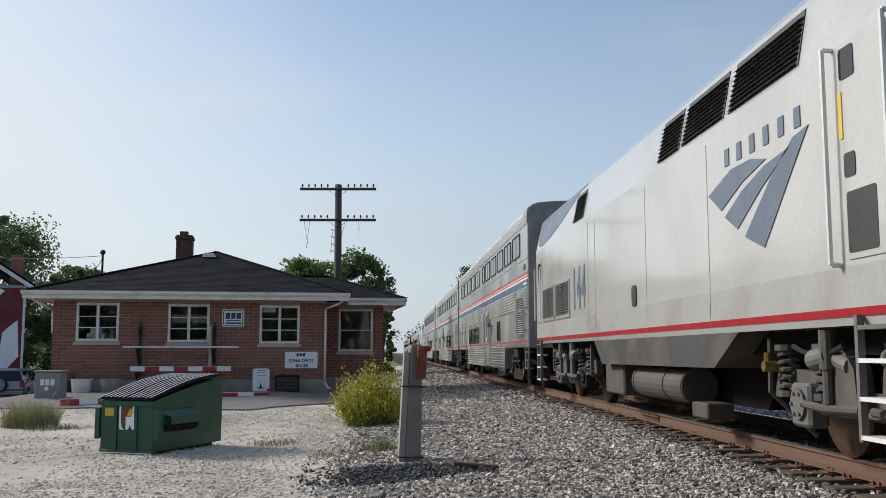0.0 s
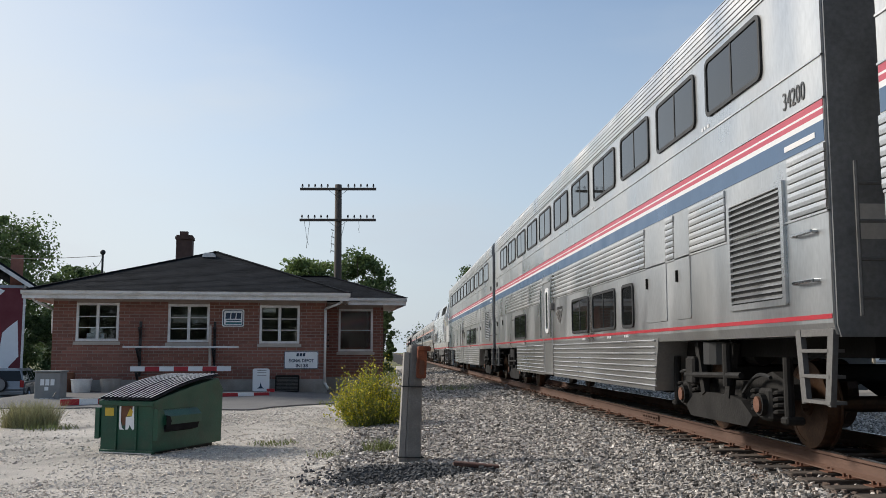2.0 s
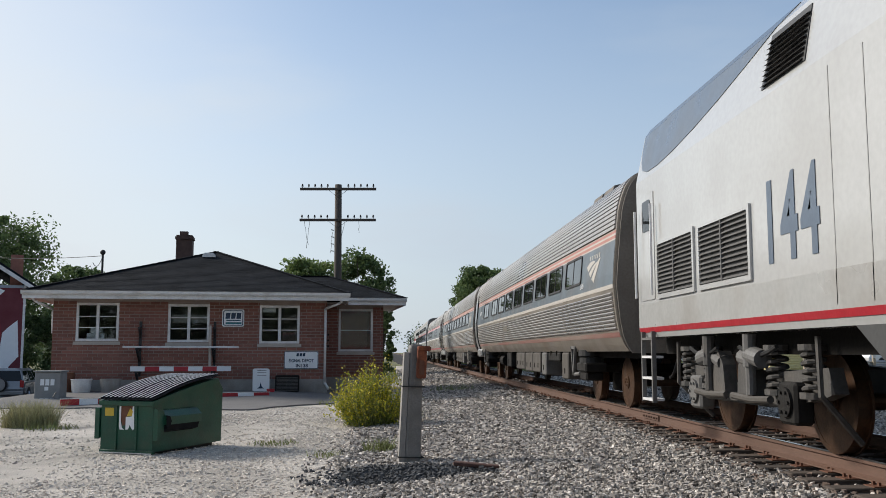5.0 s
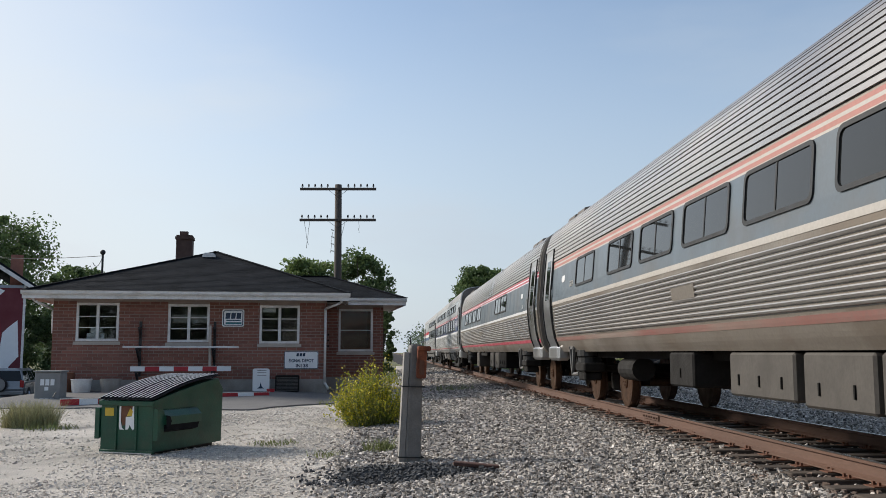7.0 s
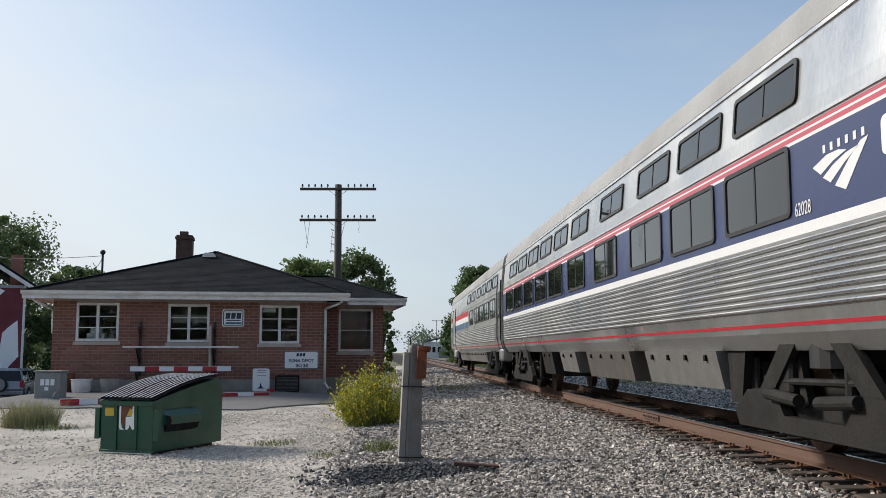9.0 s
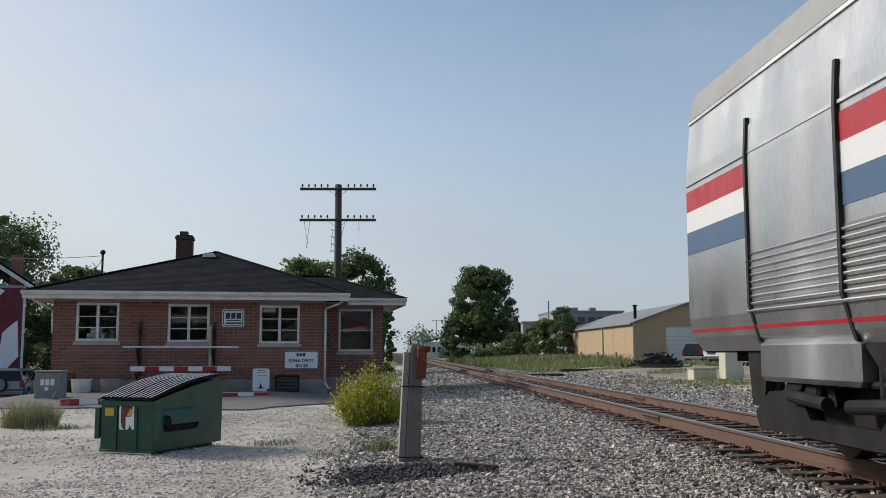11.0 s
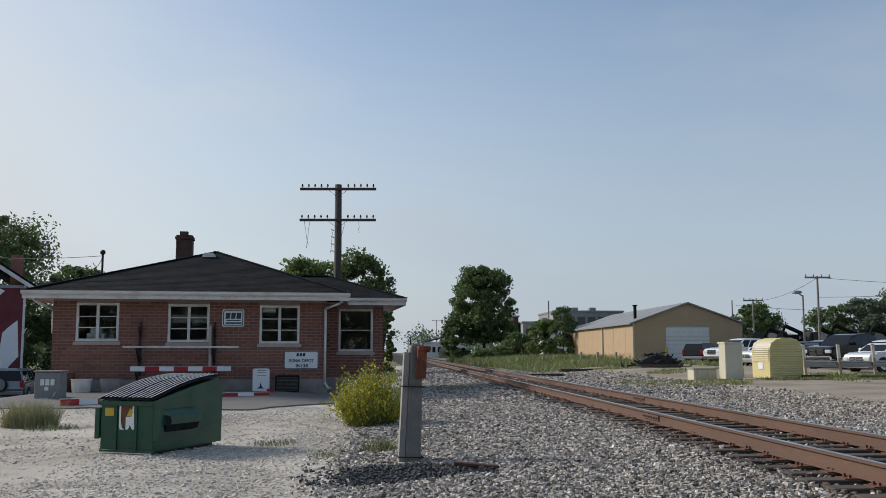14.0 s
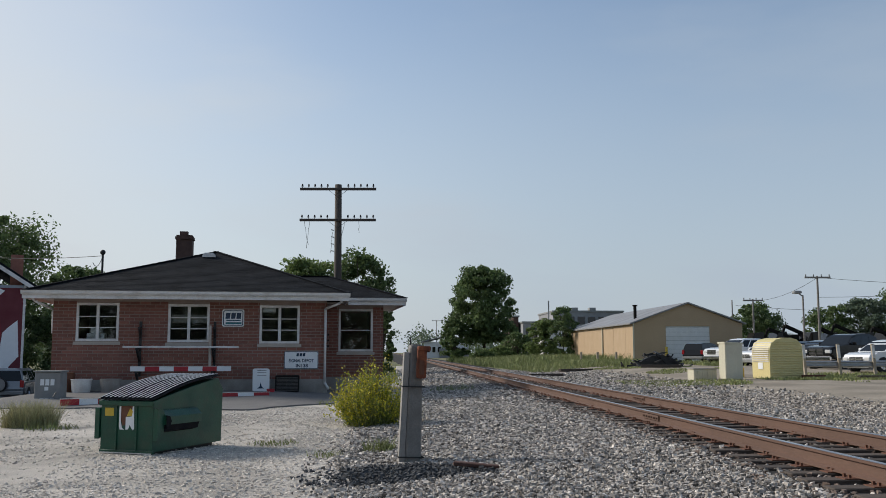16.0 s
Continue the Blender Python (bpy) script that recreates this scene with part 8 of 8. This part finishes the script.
for i, (x, h, ln) in enumerate(((35.5, 3.1, 2.4), (37.8, 3.4, 2.8), (40.2, 3.1, 2.2), (42.8, 3.5, 3.0), (45.6, 3.2, 2.6), (48.0, 3.0, 2.0))):
    lift_truck(x, 84.5 + 0.8 * (i % 2), 175 + 8 * (i % 3), h, ln)


def junk_heap():
    rng = random.Random(12)
    j = thing("scrap_heap", 17.2, 59.5, ground_z(17.2, 59.5), 0, "dark heap of scrap timber and sheeting", "scrap heap")
    bm = bmesh.new()
    for i in range(60):
        x, y = rng.gauss(0, 0.95), rng.gauss(0, 0.5)
        z = max(0.05, 0.95 * math.exp(-(x * x) / 1.6)) * rng.uniform(0.4, 1.0)
        d = Vector((rng.uniform(-1, 1), rng.uniform(-0.4, 0.4), rng.uniform(-0.5, 0.3))).normalized() * rng.uniform(0.3, 0.8)
        bar(bm, Vector((x, y, z)) - d / 2, Vector((x, y, z)) + d / 2, rng.uniform(0.06, 0.2), rng.uniform(0.04, 0.12))
    prism(bm, [(-1.5, 0), (1.5, 0), (0.9, 0.45), (0.2, 0.8), (-0.5, 0.7), (-1.1, 0.35)], "y", -0.4, 0.4)
    tagged(part("scrap", bm, M["black"], j), kind="stuff")


junk_heap()
for i, (x, y, rz, ln, key) in enumerate(((8.8, 52.5, 24, 2.2, "tie"), (19.2, 41.6, 8, 1.1, "plate"), (12.0, 60, 20, 2.4, "tie"), (16.4, 56.0, -12, 2.4, "tie"), (22.0, 40.5, 4, 2.6, "tie"), (24.6, 39.5, -3, 2.4, "tie"))):
    single("loose_tie", B(-ln / 2, ln / 2, -0.12, 0.12, 0, 0.18, 0.012), M[key], "old dark timber tie lying on the verge", "timber", "loose old ties", at=pose(x, y, top_z(x, y), 0, 0, rz))
for i, (x, y) in enumerate(((20.0, 89.5), (21.6, 88.6), (18.5, 90.0))):
    single("bollard", rod(bmesh.new(), (0, 0, 0), (0, 0, 1.0), 0.12, 10), M["post_wood"], "short timber bollard by the warehouse", "bollard", "bollards", at=pose(x, y, ground_z(x, y)))
single("yellow_bollard", rod(bmesh.new(), (0, 0, 0), (0, 0, 1.5), 0.12, 10), M["yellow"], "yellow steel bollard beside the roller door", "bollard", at=pose(27.0, 90.2, ground_z(27, 90)))

# ---------------------------------------------------------------- trees, near to far
tree(-26.0, 63.0, -1.2, 11.6, 4.6, 9000, 0.17, 1, "leaf", "tall green leafy tree behind the painted house", 0.5, 0.1, 34)
tree(-18.6, 57.0, -1.6, 8.0, 3.0, 7000, 0.15, 2, "leaf", "dense dark tree beside the depot", 0.3, 0.05, 24)
tree(-15.4, 60.0, -1.0, 7.4, 1.7, 1800, 0.14, 3, "leaf_pale", "slender tree top over the depot roof", 0.2, 0.4, 12)
tree(-5.4, 62.0, -0.6, 8.0, 3.0, 5500, 0.16, 4, "leaf_pale", "pale green tree behind the depot roof", 0.3, 0.2, 22)
tree(-1.9, 60.0, -0.6, 8.3, 2.6, 5500, 0.16, 5, "leaf", "rounded green tree behind the line pole", 0.3, 0.2, 22)
tree(-0.35, 47.0, -0.5, 4.5, 0.62, 5200, 0.10, 6, "leaf", "dark overgrown shrub beside the depot", 0.12, 0.1, 14)
tree(14.0, 139, -0.45, 14.6, 5.5, 10500, 0.30, 7, "leaf", "tall uneven green tree beside the track", 0.55, 0.22, 24)
tree(9.6, 138, -0.45, 6.5, 2.6, 2600, 0.26, 8, "leaf", "lower bushy tree beside the track", 0.3, 0.05, 14)
for i, (x, y, h, s) in enumerate(((17.5, 128, 4.2, 2.6), (20.5, 124, 6.0, 2.6), (22.6, 121, 7.6, 2.3), (25.5, 126, 4.4, 2.2), (28.2, 123, 3.4, 1.6), (15.0, 126, 2.2, 2.0), (12.2, 124, 1.8, 1.8))):
    tree(x, y, -0.45, h, s, 2600, 0.2, 20 + i, "leaf_pale" if i % 2 else "leaf", "roadside bush of mixed green leaves", 0.15, 0.02, 14)
for i, (x, y, h, s) in enumerate(((44.5, 112, 7.4, 3.6), (49.0, 118, 6.0, 3.0), (50.5, 105, 6.6, 3.4), (54.5, 104, 7.6, 3.6), (59, 104, 8.6, 4.2), (64, 104, 10.0, 4.6), (39.5, 118, 4.6, 2.4))):
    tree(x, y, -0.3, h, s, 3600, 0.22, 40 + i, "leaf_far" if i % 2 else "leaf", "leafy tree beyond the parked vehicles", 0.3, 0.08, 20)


def far_woods():
    rng = np.random.default_rng(77)
    c, r = [], []
    # unseen woods added behind and beside the lot: close the land, darken reflections
    for i in range(300):
        a = rng.uniform(radians(122), radians(318))
        d = rng.uniform(55, 85)
        for k in range(2):
            h = rng.uniform(8, 13)
            c.append((d * math.cos(a) - 6, d * math.sin(a), h * (0.25 + 0.45 * k)))
            r.append((4.5, 4.5, h * 0.42))
    # more clumps hidden by the depot, added to darken reflections on far cars
    for i in range(170):
        y = rng.uniform(85, 280)
        x = -y * rng.uniform(0.03, 0.33) - 5
        h = (0.9 + 0.052 * y) * rng.uniform(0.75, 1.0)
        for k in range(2):
            c.append((x, y, h * (0.25 + 0.45 * k)))
            r.append((3.5, 3.5, h * 0.28))
    for i in range(420):
        y = rng.uniform(380, 560)
        x = rng.uniform(-330, 430)
        if -1 < x < 10 and y < 500:
            continue
        h = rng.uniform(8, 14) * (1.15 if x < 20 else 0.8)
        for k in range(2):
            c.append((x + rng.normal(0, 2), y, h * (0.35 + 0.4 * k)))
            r.append((rng.uniform(3.5, 6), 3, h * 0.36))
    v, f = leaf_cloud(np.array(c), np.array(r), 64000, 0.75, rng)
    mesh_from("far_woods", v, f, M["leaf_far"], "distant woods with haze-tinted leaves, plus unseen woods for reflections", "woods")


far_woods()

# grass on the right-hand verge
rng_ = np.random.default_rng(51)


def verge(n, x0, x1, y0, y1, h, key, seed, cut, label, width=0.012):
    x, y = rng_.uniform(x0, x1, n), rng_.uniform(y0, y1, n)
    keep = np.array([noise.noise((a * 0.22, b * 0.12, seed)) > cut for a, b in zip(x, y)])
    p = np.stack([x[keep], y[keep], np.array([top_z(a, b) for a, b in zip(x[keep], y[keep])])], 1)
    grass_patch("verge_grass", p, h, key, label, seed, 0.7, width)


verge(22000, 10.0, 19.0, 36, 62, 0.10, "grass", 61, 0.04, "short green grass on the verge", 0.018)
verge(9000, 16.5, 27.0, 39, 46, 0.13, "grass", 62, -0.05, "grass along the guard rail", 0.018)
verge(26000, 9.5, 24.0, 62, 110, 0.36, "grass", 63, -0.25, "rough grass beyond the track", 0.022)
verge(16000, 9.0, 24.0, 90, 150, 0.8, "grass", 64, -0.35, "tall seeding grass beside the track", 0.03)
verge(2500, -4.5, 0.4, 40, 70, 0.5, "grass", 65, 0.0, "weeds beside the depot", 0.02)
motions()
